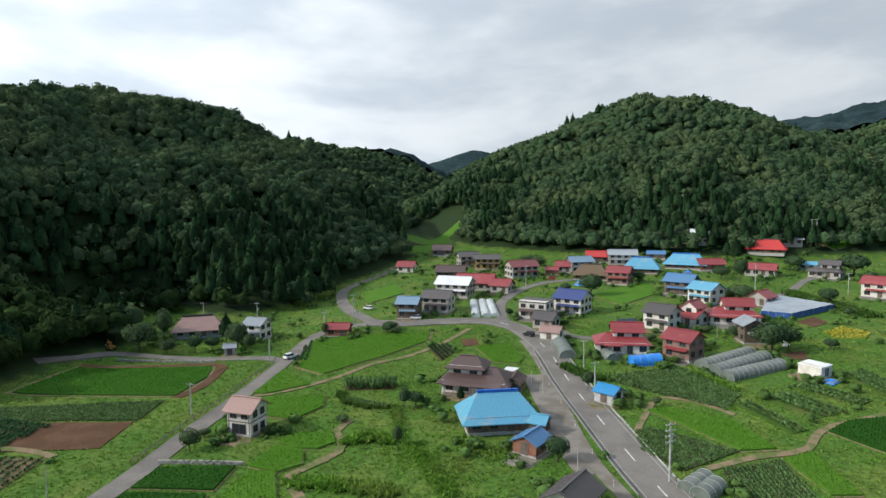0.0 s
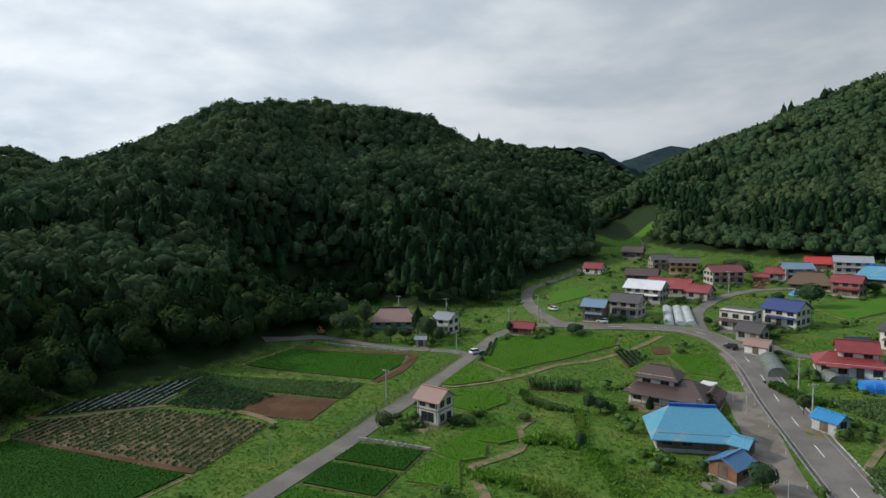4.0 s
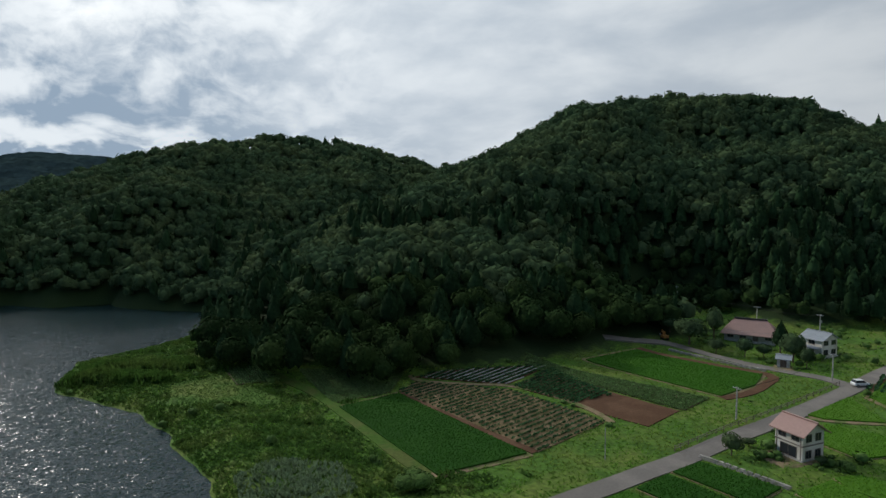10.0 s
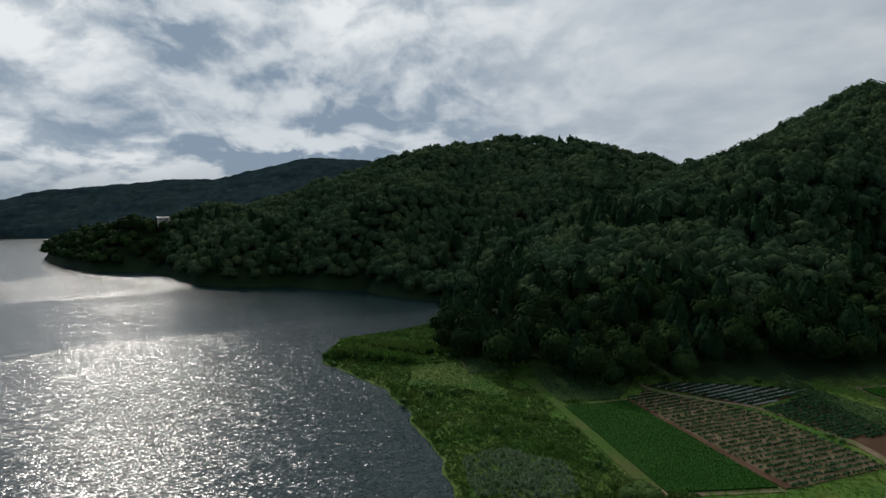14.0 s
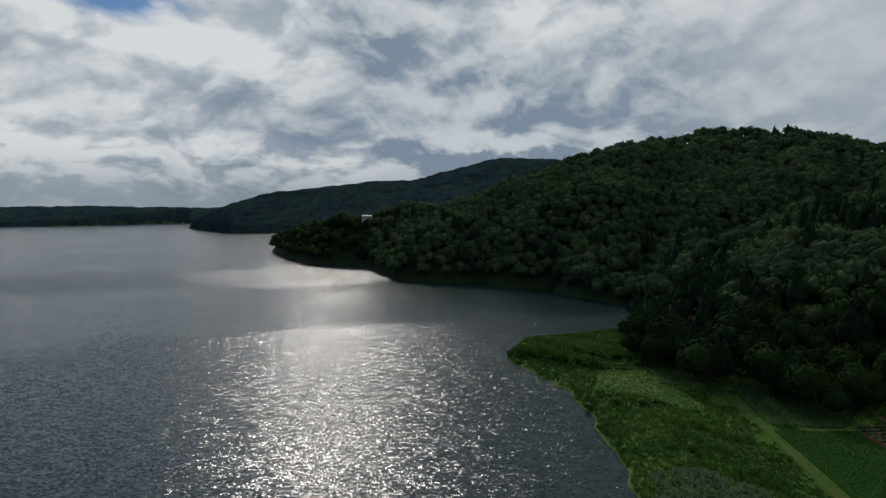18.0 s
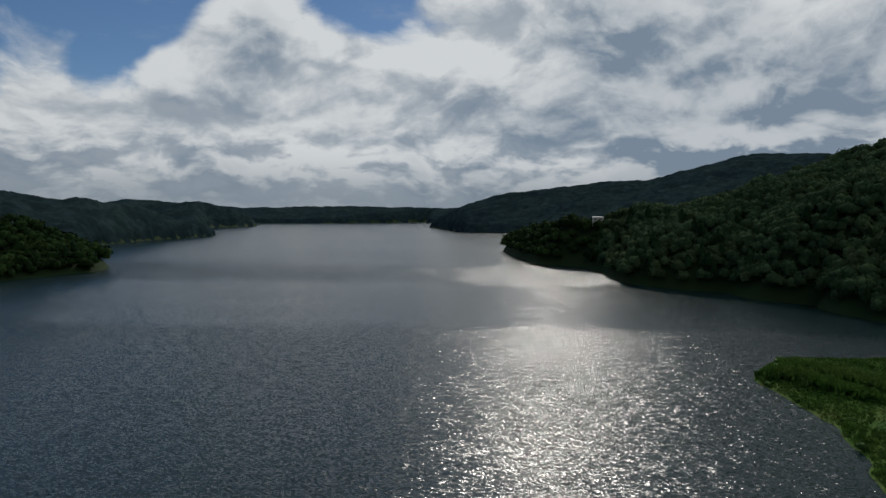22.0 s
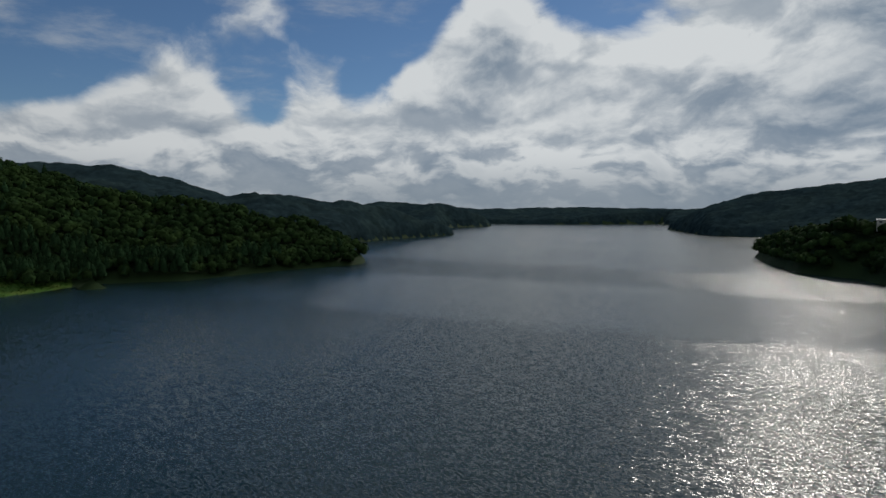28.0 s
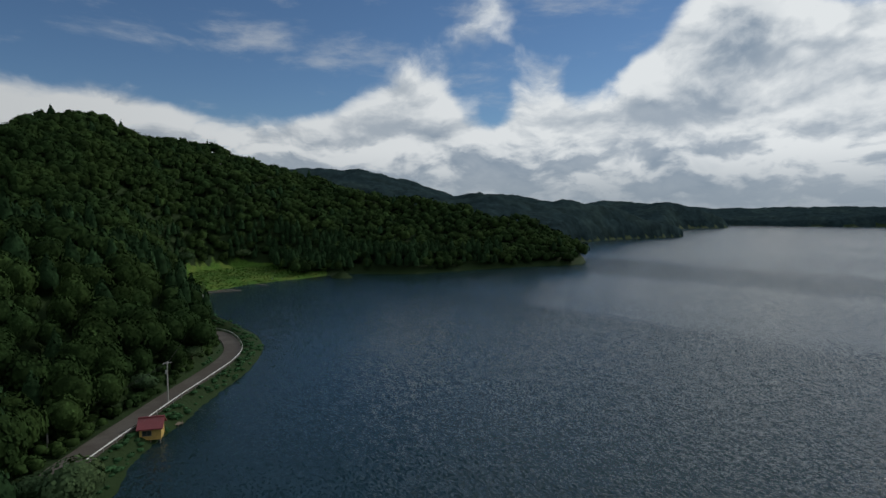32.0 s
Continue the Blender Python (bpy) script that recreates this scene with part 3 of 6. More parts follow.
# ---- ground, lake and woods ----


def mesh_from(name, verts, faces, mats, index=None, smooth=False):
    """A mesh object from arrays: vertices, equal-sided faces, materials and, if there are several, which face has which."""
    verts, faces = np.asarray(verts, np.float32), np.asarray(faces, np.int32)
    me = bpy.data.meshes.new(name)
    me.vertices.add(len(verts))
    me.vertices.foreach_set("co", verts.ravel())
    k = faces.shape[1]
    me.loops.add(faces.size)
    me.loops.foreach_set("vertex_index", faces.ravel())
    me.polygons.add(len(faces))
    me.polygons.foreach_set("loop_start", np.arange(len(faces), dtype=np.int32) * k)
    for m in mats:
        me.materials.append(m)
    if index is not None:
        me.polygons.foreach_set("material_index", np.asarray(index, np.int32))
    me.polygons.foreach_set("use_smooth", np.full(len(faces), smooth, bool))
    me.update(calc_edges=True)
    return new(name, me)


def build_ground():
    turns = 500
    r = np.concatenate([np.linspace(3, 40, 14), 40 * np.exp(np.arange(1, 300) * .0175)])
    r = r[r < 4600]
    a = np.arange(turns) / turns * 2 * np.pi
    rr, aa = np.meshgrid(r, a, indexing="ij")
    x, y = -rr * np.sin(aa), rr * np.cos(aa)
    z, over = lie(x, y)
    i, j = np.meshgrid(np.arange(len(r) - 1), np.arange(turns), indexing="ij")
    k = (j + 1) % turns
    faces = np.stack([i * turns + j, i * turns + k, (i + 1) * turns + k, (i + 1) * turns + j], -1).reshape(-1, 4)
    verts = np.stack([x, y, z], -1).reshape(-1, 3)
    centre = len(verts)
    verts = np.vstack([verts, [[0, 0, -5]]])
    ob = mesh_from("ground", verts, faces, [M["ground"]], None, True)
    bm = bmesh.new()
    bm.from_mesh(ob.data)
    bm.verts.ensure_lookup_table()
    for q in range(turns):
        bm.faces.new((bm.verts[centre], bm.verts[(q + 1) % turns], bm.verts[q]))
    bm.normal_update()
    bm.to_mesh(ob.data)
    bm.free()
    mark = ob.data.attributes.new("wooded_or_shaded", "FLOAT", "POINT")
    # near the lake road the dark litter colour paints in cloud shade
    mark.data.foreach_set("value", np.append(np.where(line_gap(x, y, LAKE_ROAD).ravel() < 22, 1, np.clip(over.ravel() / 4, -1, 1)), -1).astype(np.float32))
    return tagged(ob, "green valley floor and forested hillsides of one lake basin, lake-road bank coloured as shaded", "ground", kind="structure")


build_ground()
ring = [polar(a, 4500) for a in range(0, 360, 10)]
bm = bmesh.new()
bm.faces.new([bm.verts.new((x, y, 0)) for x, y in ring])
me = bpy.data.meshes.new("lake")
bm.to_mesh(me)
bm.free()
me.materials.append(M["water"])
tagged(new("lake", me), "dark teal lake with wind ripples and sun glitter", "water", kind="structure")


def crown_shape(rng, clumps, leaf, cone=False, core=1, inner=.82):
    """Vertices and triangles of one tree of unit height and unit crown width."""
    bm = bmesh.new()
    bmesh.ops.create_icosphere(bm, subdivisions=core, radius=1)
    bm.verts.ensure_lookup_table()
    v = np.array([p.co[:] for p in bm.verts])
    f = np.array([[p.index for p in q.verts] for q in bm.faces if q.calc_center_median().z > -.62])
    bm.free()
    lobes = rng.normal(size=(9, 3))
    lobes[:, 2] = np.abs(lobes[:, 2]) * .8
    lobes /= np.linalg.norm(lobes, axis=1)[:, None]

    def shaped(d, k=1.0):
        swell = .76 + .28 * np.maximum(0, (d @ lobes.T)).max(1) ** 4
        p = d * swell[:, None] * k
        if cone:
            h = (p[:, 2] + 1) / 2
            w = .30 * (1 - np.clip(h, 0, 1)) ** .75 + .03
            return np.stack([d[:, 0] * w * 1.3, d[:, 1] * w * 1.3, .10 + .9 * h], 1)
        return np.stack([p[:, 0] * .5, p[:, 1] * .5, .58 + p[:, 2] * .42], 1)

    def leaning(d):
        """Leaf clumps face out of the crown, turned about the lobe that they belong to."""
        near = lobes[np.argmax(d @ lobes.T, axis=1)]
        n = (d * np.array([1, 1, .35]) if cone else d * 1.7 - near * .7) + np.array([0, 0, .12])
        return n / np.linalg.norm(n, axis=1)[:, None]

    verts, tris = [shaped(v, inner)], [f]
    d = rng.normal(size=(clumps, 3))
    d[:, 2] = np.abs(d[:, 2]) * 1.1 - .4
    d /= np.linalg.norm(d, axis=1)[:, None]
    at = shaped(d, 1.0)
    if cone:
        at[:, :2] *= rng.uniform(.75, 1.25, (clumps, 1))
    size = leaf * rng.uniform(.6, 1.4, (clumps, 1))
    face = leaning(d) + rng.normal(0, .26, (clumps, 3))
    face /= np.linalg.norm(face, axis=1)[:, None]
    side = np.cross(face, rng.normal(size=(clumps, 3)))
    side /= np.linalg.norm(side, axis=1)[:, None]
    other = np.cross(face, side)
    quad = np.stack([at - side * size, at - other * size * .8, at + side * size, at + other * size * .8], 1).reshape(-1, 3)
    base = len(v) + np.arange(clumps)[:, None] * 4
    verts.append(quad)
    tris += [base + np.array([[0, 1, 2]]), base + np.array([[0, 2, 3]])]
    return np.vstack(verts), np.vstack(tris)


WOOD_RNG = np.random.default_rng(7)
BROAD_NEAR = [crown_shape(WOOD_RNG, 420, .040, core=2, inner=.8) for _ in range(5)]
CONES_NEAR = [crown_shape(WOOD_RNG, 260, .034, cone=True, core=2) for _ in range(3)]
BROAD = [crown_shape(WOOD_RNG, 46, .085, inner=.92) for _ in range(8)]
CONES = [crown_shape(WOOD_RNG, 44, .055, cone=True) for _ in range(4)]
BROAD_FAR = [crown_shape(WOOD_RNG, 18, .12, inner=.92) for _ in range(6)]
CONES_FAR = [crown_shape(WOOD_RNG, 22, .07, cone=True) for _ in range(2)]


def grow(name, spots, shapes, high, wide, mat, label):
    """A wood: one mesh of many trees that stand at the spots."""
    rng = np.random.default_rng(len(spots) + 3)
    if not len(spots):
        return
    pick = rng.integers(0, len(shapes), len(spots))
    allv, allf, start = [], [], 0
    for k, (v, f) in enumerate(shapes):
        p = spots[pick == k]
        if not len(p):
            continue
        n = len(p)
        a = rng.uniform(0, 6.283, n)
        q = rng.uniform(0, 1, n)
        h, w = high[0] + (high[1] - high[0]) * q, wide[0] + (wide[1] - wide[0]) * np.clip(q + rng.normal(0, .2, n), 0, 1)
        c, s = (np.cos(a) * w)[:, None], (np.sin(a) * w)[:, None]
        x = v[None, :, 0] * c - v[None, :, 1] * s + p[:, None, 0]
        y = v[None, :, 0] * s + v[None, :, 1] * c + p[:, None, 1]
        z = v[None, :, 2] * h[:, None] + p[:, None, 2]
        allv.append(np.stack([x, y, z], -1).reshape(-1, 3))
        allf.append((f[None] + (start + np.arange(n) * len(v))[:, None, None]).reshape(-1, 3))
        start += n * len(v)
    ob = mesh_from(name, np.vstack(allv), np.vstack(allf), [mat], smooth=True)
    return tagged(ob, label, "woodland", kind="stuff")


# clearings in the woods: centre and radius
CLEARINGS = [(-121, 207, 15), (-112, 190, 13), (*polar(175.5, 384), 24), (*polar(178, 372), 22), (*polar(172, 392), 15), (*polar(97.7, 494), 4.5), (-9, -303, 14),
             (-10, 345, 17), (-6, 372, 19), (-6, 400, 21), (-5, 428, 21)]
CEDAR_FOOT = [(-98, 240), (-66, 254), (-50, 272), (-44, 262), (-46, 240), (-52, 223), (-67, 217), (-86, 215)]


def wood_spots(step, near, far, seed, back=1.0):
    """Spots on the wooded slopes between two ranges, on a jittered grid; the slopes that fall away from the valley are sparser."""
    rng = np.random.default_rng(seed)
    g = np.arange(-far, far, step)
    x, y = [q.ravel() + rng.uniform(-.45, .45, q.size) * step for q in np.meshgrid(g, g)]
    r = np.hypot(x, y)
    keep = (r >= near) & (r < far) & ~((y < .15 * x) & (x > 90))
    x, y = x[keep], y[keep]
    z, over = lie(x, y)
    foot = np.where((x < -112) & (y > 45) & (y < 175), -4.0, 2.0)
    foot = np.where(inside(x, y, CEDAR_FOOT), -40.0, foot)
    foot = np.where((x < -62) & (y < -290) & (np.hypot(x, y) < 460), -60.0, foot)
    foot = np.where((x < -100) & (y > 218) & (np.hypot(x + 122, y - 212) < 48), -60.0, foot)
    bank = (y < -75) & (np.abs(x) < 130) & (y > -260)
    foot = np.where(bank, -70.0, foot)
    tip = (x < -140) & (y < -.315 * x) & (y > -40) & (np.hypot(x, y) < 262)
    keep = (over > foot) & (z > np.where((x < -130) & (np.hypot(x, y) > 270), .4, 1.0)) & ~tip & (line_gap(x, y, LAKE_ROAD) > 4.6) & (line_gap(x, y, [(-35, 214), (-41, 237), (-43, 259), (-36, 276), (-21, 310)]) > 5)
    keep &= ~bank | (inland(x, y) > 7.5)
    for cx, cy, cr in CLEARINGS:
        keep &= np.hypot(x - cx, y - cy) > cr
    r = np.hypot(x, y)
    q = 1 - 14 / r
    keep &= (lie(x * q, y * q)[0] < z + 3) | (rng.random(len(x)) < back)
    return np.stack([x, y, z - 1.4], 1)[keep], over[keep]


def plant_woods():
    rng = np.random.default_rng(5)
    for step, near, far, seed, back, broad, cones, tall, wide, tall2, wide2, where in (
            (5.8, 60, 185, 1, 1.0, BROAD_NEAR, CONES_NEAR, (8, 14), (6, 10), (11, 16), (8, 11), "above the lake road"),
            (4.5, 185, 470, 1, .35, BROAD, CONES, (7.5, 11.5), (5, 9.4), (11, 18.5), (6.5, 9.5), "covering the hillsides"),
            (6.3, 470, 760, 2, .15, BROAD_FAR, CONES_FAR, (7.5, 12), (7, 11.5), (11, 16), (9, 11), "on the farther hills")):
        spots, over = wood_spots(step, near, far, seed, back)
        if near == 185:
            # steep flanks carry more trees to the square of the plan
            more, much = wood_spots(5.4, 185, 330, 9, 0.0)
            q = 1 - 14 / np.hypot(more[:, 0], more[:, 1])
            steep = more[:, 2] + 1.4 - lie(more[:, 0] * q, more[:, 1] * q)[0] > 9.5
            spots, over = np.vstack([spots, more[steep]]), np.append(over, much[steep])
        x, y = spots[:, 0], spots[:, 1]
        share_dark = np.full(len(x), .22 if near < 185 else .04)
        if near == 185:
            share_dark = np.where((over < 34) & (waver(x, y, 50) > -.1), np.where((x < -230) & (y < 240), .1, .62), .03) * (over < 45)
            share_dark = np.where(inside(x, y, CEDAR_FOOT), .8, share_dark)
        dark = rng.random(len(x)) < share_dark
        # trees of the south bank and hill foot take the shade-darkened leaf colour
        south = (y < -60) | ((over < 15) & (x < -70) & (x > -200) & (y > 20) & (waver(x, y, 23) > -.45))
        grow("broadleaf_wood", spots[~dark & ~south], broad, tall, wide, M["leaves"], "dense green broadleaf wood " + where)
        grow("evergreen_wood", spots[~dark & south], broad, tall, wide, M["shaded_leaves"], "broadleaf wood, leaves coloured as in shade, " + where)
        grow("cedar_wood", spots[dark], cones, tall2, wide2, M["needles"], "dark cedars among the trees " + where)
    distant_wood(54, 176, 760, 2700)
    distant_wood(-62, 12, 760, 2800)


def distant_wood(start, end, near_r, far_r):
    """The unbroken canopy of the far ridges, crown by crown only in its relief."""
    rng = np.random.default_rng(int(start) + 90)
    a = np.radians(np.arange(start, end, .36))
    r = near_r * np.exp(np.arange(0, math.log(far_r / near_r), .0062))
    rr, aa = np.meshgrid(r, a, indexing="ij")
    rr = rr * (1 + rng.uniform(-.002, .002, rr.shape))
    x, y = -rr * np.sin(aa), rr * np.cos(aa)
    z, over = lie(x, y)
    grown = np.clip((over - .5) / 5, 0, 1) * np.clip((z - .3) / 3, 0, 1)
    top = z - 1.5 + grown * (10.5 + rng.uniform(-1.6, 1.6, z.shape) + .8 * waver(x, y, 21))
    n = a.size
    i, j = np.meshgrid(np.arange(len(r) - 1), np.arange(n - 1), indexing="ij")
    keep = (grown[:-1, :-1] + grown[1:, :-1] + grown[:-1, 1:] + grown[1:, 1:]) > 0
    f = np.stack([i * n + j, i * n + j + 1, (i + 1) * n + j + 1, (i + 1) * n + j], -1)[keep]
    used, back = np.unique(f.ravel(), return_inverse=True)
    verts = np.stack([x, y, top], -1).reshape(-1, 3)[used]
    ob = mesh_from("distant_wood", verts, back.reshape(-1, 4), [M["hazed_wood"]], smooth=True)
    tagged(ob, "closed woods on the distant ridges, haze blue put into their colour", "woodland", kind="stuff")


plant_woods()


def part(name, bm, mat, parent, label="", smooth=False):
    """Links a bmesh as one mesh object under a thing or a part."""
    bmesh.ops.recalc_face_normals(bm, faces=bm.faces)
    me = bpy.data.meshes.new(name)
    bm.to_mesh(me)
    bm.free()
    me.materials.append(mat)
    if smooth:
        me.polygons.foreach_set("use_smooth", np.ones(len(me.polygons), bool))
    ob = new(name, me)
    ob.parent = parent
    return tagged(ob, label)


def share(name, me, parent, m):
    """One more object on a mesh that exists already."""
    ob = new(name, me)
    ob.parent, ob.matrix_local = parent, m
    return ob


def anchor(name, x, y, z, turn, label, category, group=""):
    ob = new(name)
    ob.matrix_world = pose(x, y, z, 0, 0, turn)
    return tagged(ob, label, category, group)


def box(bm, x0, x1, y0, y1, z0, z1):
    v = [bm.verts.new(p) for p in ((x0, y0, z0), (x1, y0, z0), (x1, y1, z0), (x0, y1, z0), (x0, y0, z1), (x1, y0, z1), (x1, y1, z1), (x0, y1, z1))]
    for f in ((3, 2, 1, 0), (4, 5, 6, 7), (0, 1, 5, 4), (1, 2, 6, 5), (2, 3, 7, 6), (3, 0, 4, 7)):
        bm.faces.new([v[i] for i in f])


def boxed(*sizes):
    bm = bmesh.new()
    for s in sizes:
        box(bm, *s)
    return bm


def rod(bm, a, b, r0, r1=None, sides=8):
    """A tapered round bar from a to b."""
    a, b = Vector(a), Vector(b)
    turn = (b - a).to_track_quat("Z", "Y").to_matrix()
    rings = []
    for p, r in ((a, r0), (b, r0 if r1 is None else r1)):
        rings.append([bm.verts.new(p + turn @ Vector((math.cos(t) * r, math.sin(t) * r, 0))) for t in (2 * math.pi * k / sides for k in range(sides))])
    for k in range(sides):
        bm.faces.new((rings[0][k], rings[0][(k + 1) % sides], rings[1][(k + 1) % sides], rings[1][k]))
    bm.faces.new(rings[0][::-1]), bm.faces.new(rings[1])


def smooth_line(points, step=2.0):
    """The points joined by an even curve, cut into short steps."""
    p = np.array([points[0]] + list(points) + [points[-1]], float)
    out = []
    for k in range(1, len(p) - 2):
        n = max(1, int(np.hypot(*(p[k + 1] - p[k])) / step))
        for t in np.arange(n) / n:
            a, b, c, d = p[k - 1:k + 3]
            out.append(.5 * (2 * b + (c - a) * t + (2 * a - 5 * b + 4 * c - d) * t * t + (3 * b - a - 3 * c + d) * t ** 3))
    out.append(p[-2])
    return np.array(out)


ROAD_LINES = []


def strip(name, points, width, mat, marked=False, level=None):
    """A road or path laid on the ground, with its thickness; marked roads get lane and edge lines."""
    line = smooth_line(points)
    ROAD_LINES.append((line, width))
    way = np.gradient(line, axis=0)
    way /= np.linalg.norm(way, axis=1)[:, None]
    side = np.stack([way[:, 1], -way[:, 0]], 1)
    cols = np.array([-.5, -.5, -.25, 0, .25, .5, .5]) * width
    p = line[:, None] + side[:, None] * cols[None, :, None]
    z = lie(p[..., 0], p[..., 1])[0]
    z = np.full_like(z, level) if level else np.maximum(z, lie(*line.T)[0][:, None] - .1) + .16
    z[:, [0, -1]] -= .9
    n, c = p.shape[:2]
    i, j = np.meshgrid(np.arange(n - 1), np.arange(c - 1), indexing="ij")
    faces = np.stack([i * c + j, (i + 1) * c + j, (i + 1) * c + j + 1, i * c + j + 1], -1).reshape(-1, 4)
    ob = mesh_from(name, np.concatenate([p, z[..., None]], -1).reshape(-1, 3), faces[:, ::-1], [mat])
    tagged(ob, "short-mown grassy track beside the fields" if mat == M["lawn"] else "worn grey asphalt road between green verges" if mat in (M["asphalt"], M["asphalt_shaded"]) else "narrow trodden path between the fields" if mat == M["dirt"] else "pale gravelled verge beside the road", "road" if mat in (M["asphalt"], M["asphalt_shaded"]) else "path", kind="structure")
    if marked:
        top = z[:, 3]
        for k in range(3, n - 6, 6):
            bm = bmesh.new()
            v = []
            for q in (k, k + 2):
                for s in (-.09, .09):
                    v.append(bm.verts.new((*(line[q] + side[q] * s), top[q] + .015)))
            bm.faces.new((v[0], v[1], v[3], v[2]))
            part("lane_dash", bm, M["paint"], ob)
        for s in (-.42, .42):
            bm = bmesh.new()
            prev = None
            for q in range(n):
                zz = np.interp(s, (-.5, -.25, 0, .25, .5), z[q, 1:6])
                v = [bm.verts.new((*(line[q] + side[q] * (s * width + e)), zz + .015)) for e in (-.07, .07)]
                if prev:
                    bm.faces.new((prev[0], prev[1], v[1], v[0]))
                prev = v
            part("edge_line", bm, M["paint_worn"], ob)
    return ob


FIELDS = []
LABELS = dict(rice="bright green rice paddy inside a low earth bank", rice_dark="deep green rice paddy inside a low earth bank", rice_shaded="rice paddy with shade in its green, inside a brown earth bank", rows_grass="green vegetable rows on grassy ground", rice_far="terraced green paddy on the slope", beans="leafy green vegetable field in close rows",
              rows_dry="vegetable rows on dry brown earth", rows_green="dark green vegetable rows on brown earth", rows_mulch="vegetable beds under pale mulch film", soil="freshly tilled brown field", corn="strip of tall maize", flowers="bed of yellow flowers")
BASE = dict(rice="rice", rice_dark="rice_dark", rice_shaded="rice_shaded", rows_grass="lawn", rice_far="rice", beans="veg_soil", rows_dry="dry", rows_green="soil", rows_mulch="soil", soil="soil", corn="soil", flowers="grass")


def plants(name, spots, height, width, mat, label, rng, category="crop", leaves=6):
    """Small plants as tufts of upright blades, joined into one object."""
    n = len(spots)
    if not n:
        return
    v, f = [], []
    for k in range(leaves):
        a = rng.uniform(0, 6.283, n)
        h, w = height * rng.uniform(.6, 1.2, n), width * rng.uniform(.6, 1.3, n)
        c, s = np.cos(a), np.sin(a)
        z = spots[:, 2]
        foot = w * .18
        v.append(np.stack([np.stack([spots[:, 0] - s * foot, spots[:, 1] + c * foot, z - .05], 1),
                           np.stack([spots[:, 0] + c * w * .45 - s * w * .3, spots[:, 1] + s * w * .45 + c * w * .3, z + h * .75], 1),
                           np.stack([spots[:, 0] + c * w * .62, spots[:, 1] + s * w * .62, z + h], 1),
                           np.stack([spots[:, 0] + c * w * .45 + s * w * .3, spots[:, 1] + s * w * .45 - c * w * .3, z + h * .6], 1)], 1).reshape(-1, 3))
        f.append(np.arange(n * 4).reshape(-1, 4) + k * n * 4)
    return tagged(mesh_from(name, np.vstack(v), np.vstack(f), [mat]), label, category, kind="stuff")


def field(kind, corners, rows=None):
    """A field with its earth edge; crops stand in rows along its longest side."""
    FIELDS.append(corners)
    cx, cy = np.mean(corners, axis=0)
    rng = np.random.default_rng(int(abs(cx) * 37 + abs(cy) * 11))
    ring = sorted(corners, key=lambda p: math.atan2(p[1] - cy, p[0] - cx))
    xs, ys = [p[0] for p in ring], [p[1] for p in ring]
    step = 1.6 if math.hypot(cx, cy) < 260 else 4
    paddy = kind.startswith("rice")
    for name, grow_out, lift, mat in ((("bank", 1.06, .10, M["dirt"]),) if paddy else ()) + (("field", 1.0, .38 if paddy else .15, M[BASE[kind]]),):
        bm = bmesh.new()
        out = [(cx + (x - cx) * grow_out, cy + (y - cy) * grow_out) for x, y in ring]
        nx, ny = int((max(xs) - min(xs)) / step) + 3, int((max(ys) - min(ys)) / step) + 3
        g = [[bm.verts.new((min(xs) - step + i * step, min(ys) - step + j * step, 0)) for j in range(ny + 2)] for i in range(nx + 2)]
        for i in range(nx + 1):
            for j in range(ny + 1):
                bm.faces.new((g[i][j], g[i + 1][j], g[i + 1][j + 1], g[i][j + 1]))
        for (ax, ay), (bx, by) in zip(out, out[1:] + out[:1]):
            bmesh.ops.bisect_plane(bm, geom=bm.verts[:] + bm.edges[:] + bm.faces[:], plane_co=(ax, ay, 0), plane_no=(by - ay, ax - bx, 0), clear_outer=True)
        rim = [e for e in bm.edges if e.is_boundary]
        made = bmesh.ops.extrude_edge_only(bm, edges=rim)["geom"]
        low = {v for v in made if isinstance(v, bmesh.types.BMVert)}
        vs = list(bm.verts)
        z = lie(np.array([v.co.x for v in vs]), np.array([v.co.y for v in vs]))[0]
        for v, h in zip(vs, z):
            v.co.z = h + lift - (.7 if v in low else 0)
        if name == "bank":
            bank = bm
            continue
        ob = part({"rice": "rice_paddy", "rice_dark": "rice_paddy", "rice_shaded": "rice_paddy", "rice_far": "rice_paddy", "soil": "tilled_field", "flowers": "flower_bed"}.get(kind, "vegetable_field"), bm, mat, None, LABELS[kind])
        tagged(ob, "", "field", kind="structure")
        if paddy:
            part("earth_bank", bank, M["dirt"], ob)
    if kind in ("soil", "rice_far") or (paddy and math.hypot(cx, cy) > 215):
        return
    else:
        step_in, gap, tall, wide, mat = dict(beans=(.65, .24, .34, .46, M["crop"]), rice=(.5, .42, .2, .34, M["rice_blades"]), rice_dark=(.5, .42, .2, .34, M["rice_dark_blades"]), rice_shaded=(.5, .42, .2, .34, M["rice_shaded_blades"]), rows_grass=(1.7, .4, .8, .75, M["crop"]), rows_dry=(1.6, .3, .4, .58, M["crop_dark"]), rows_green=(1.3, .26, .5, .75, M["crop_dark"]),
                                             rows_mulch=(1.5, .3, .42, .8, M["crop_dark"]), corn=(1.0, .5, 2.1, .9, M["crop"]), flowers=(.8, .7, .5, .55, M["petals"]))[kind]
    sides = [(ring[k], ring[(k + 1) % len(ring)]) for k in range(len(ring))]
    (ax, ay), (bx, by) = max(sides, key=lambda s: math.dist(*s))
    a = math.atan2(by - ay, bx - ax) if rows is None else radians(rows)
    half = max(math.dist((cx, cy), p) for p in ring)
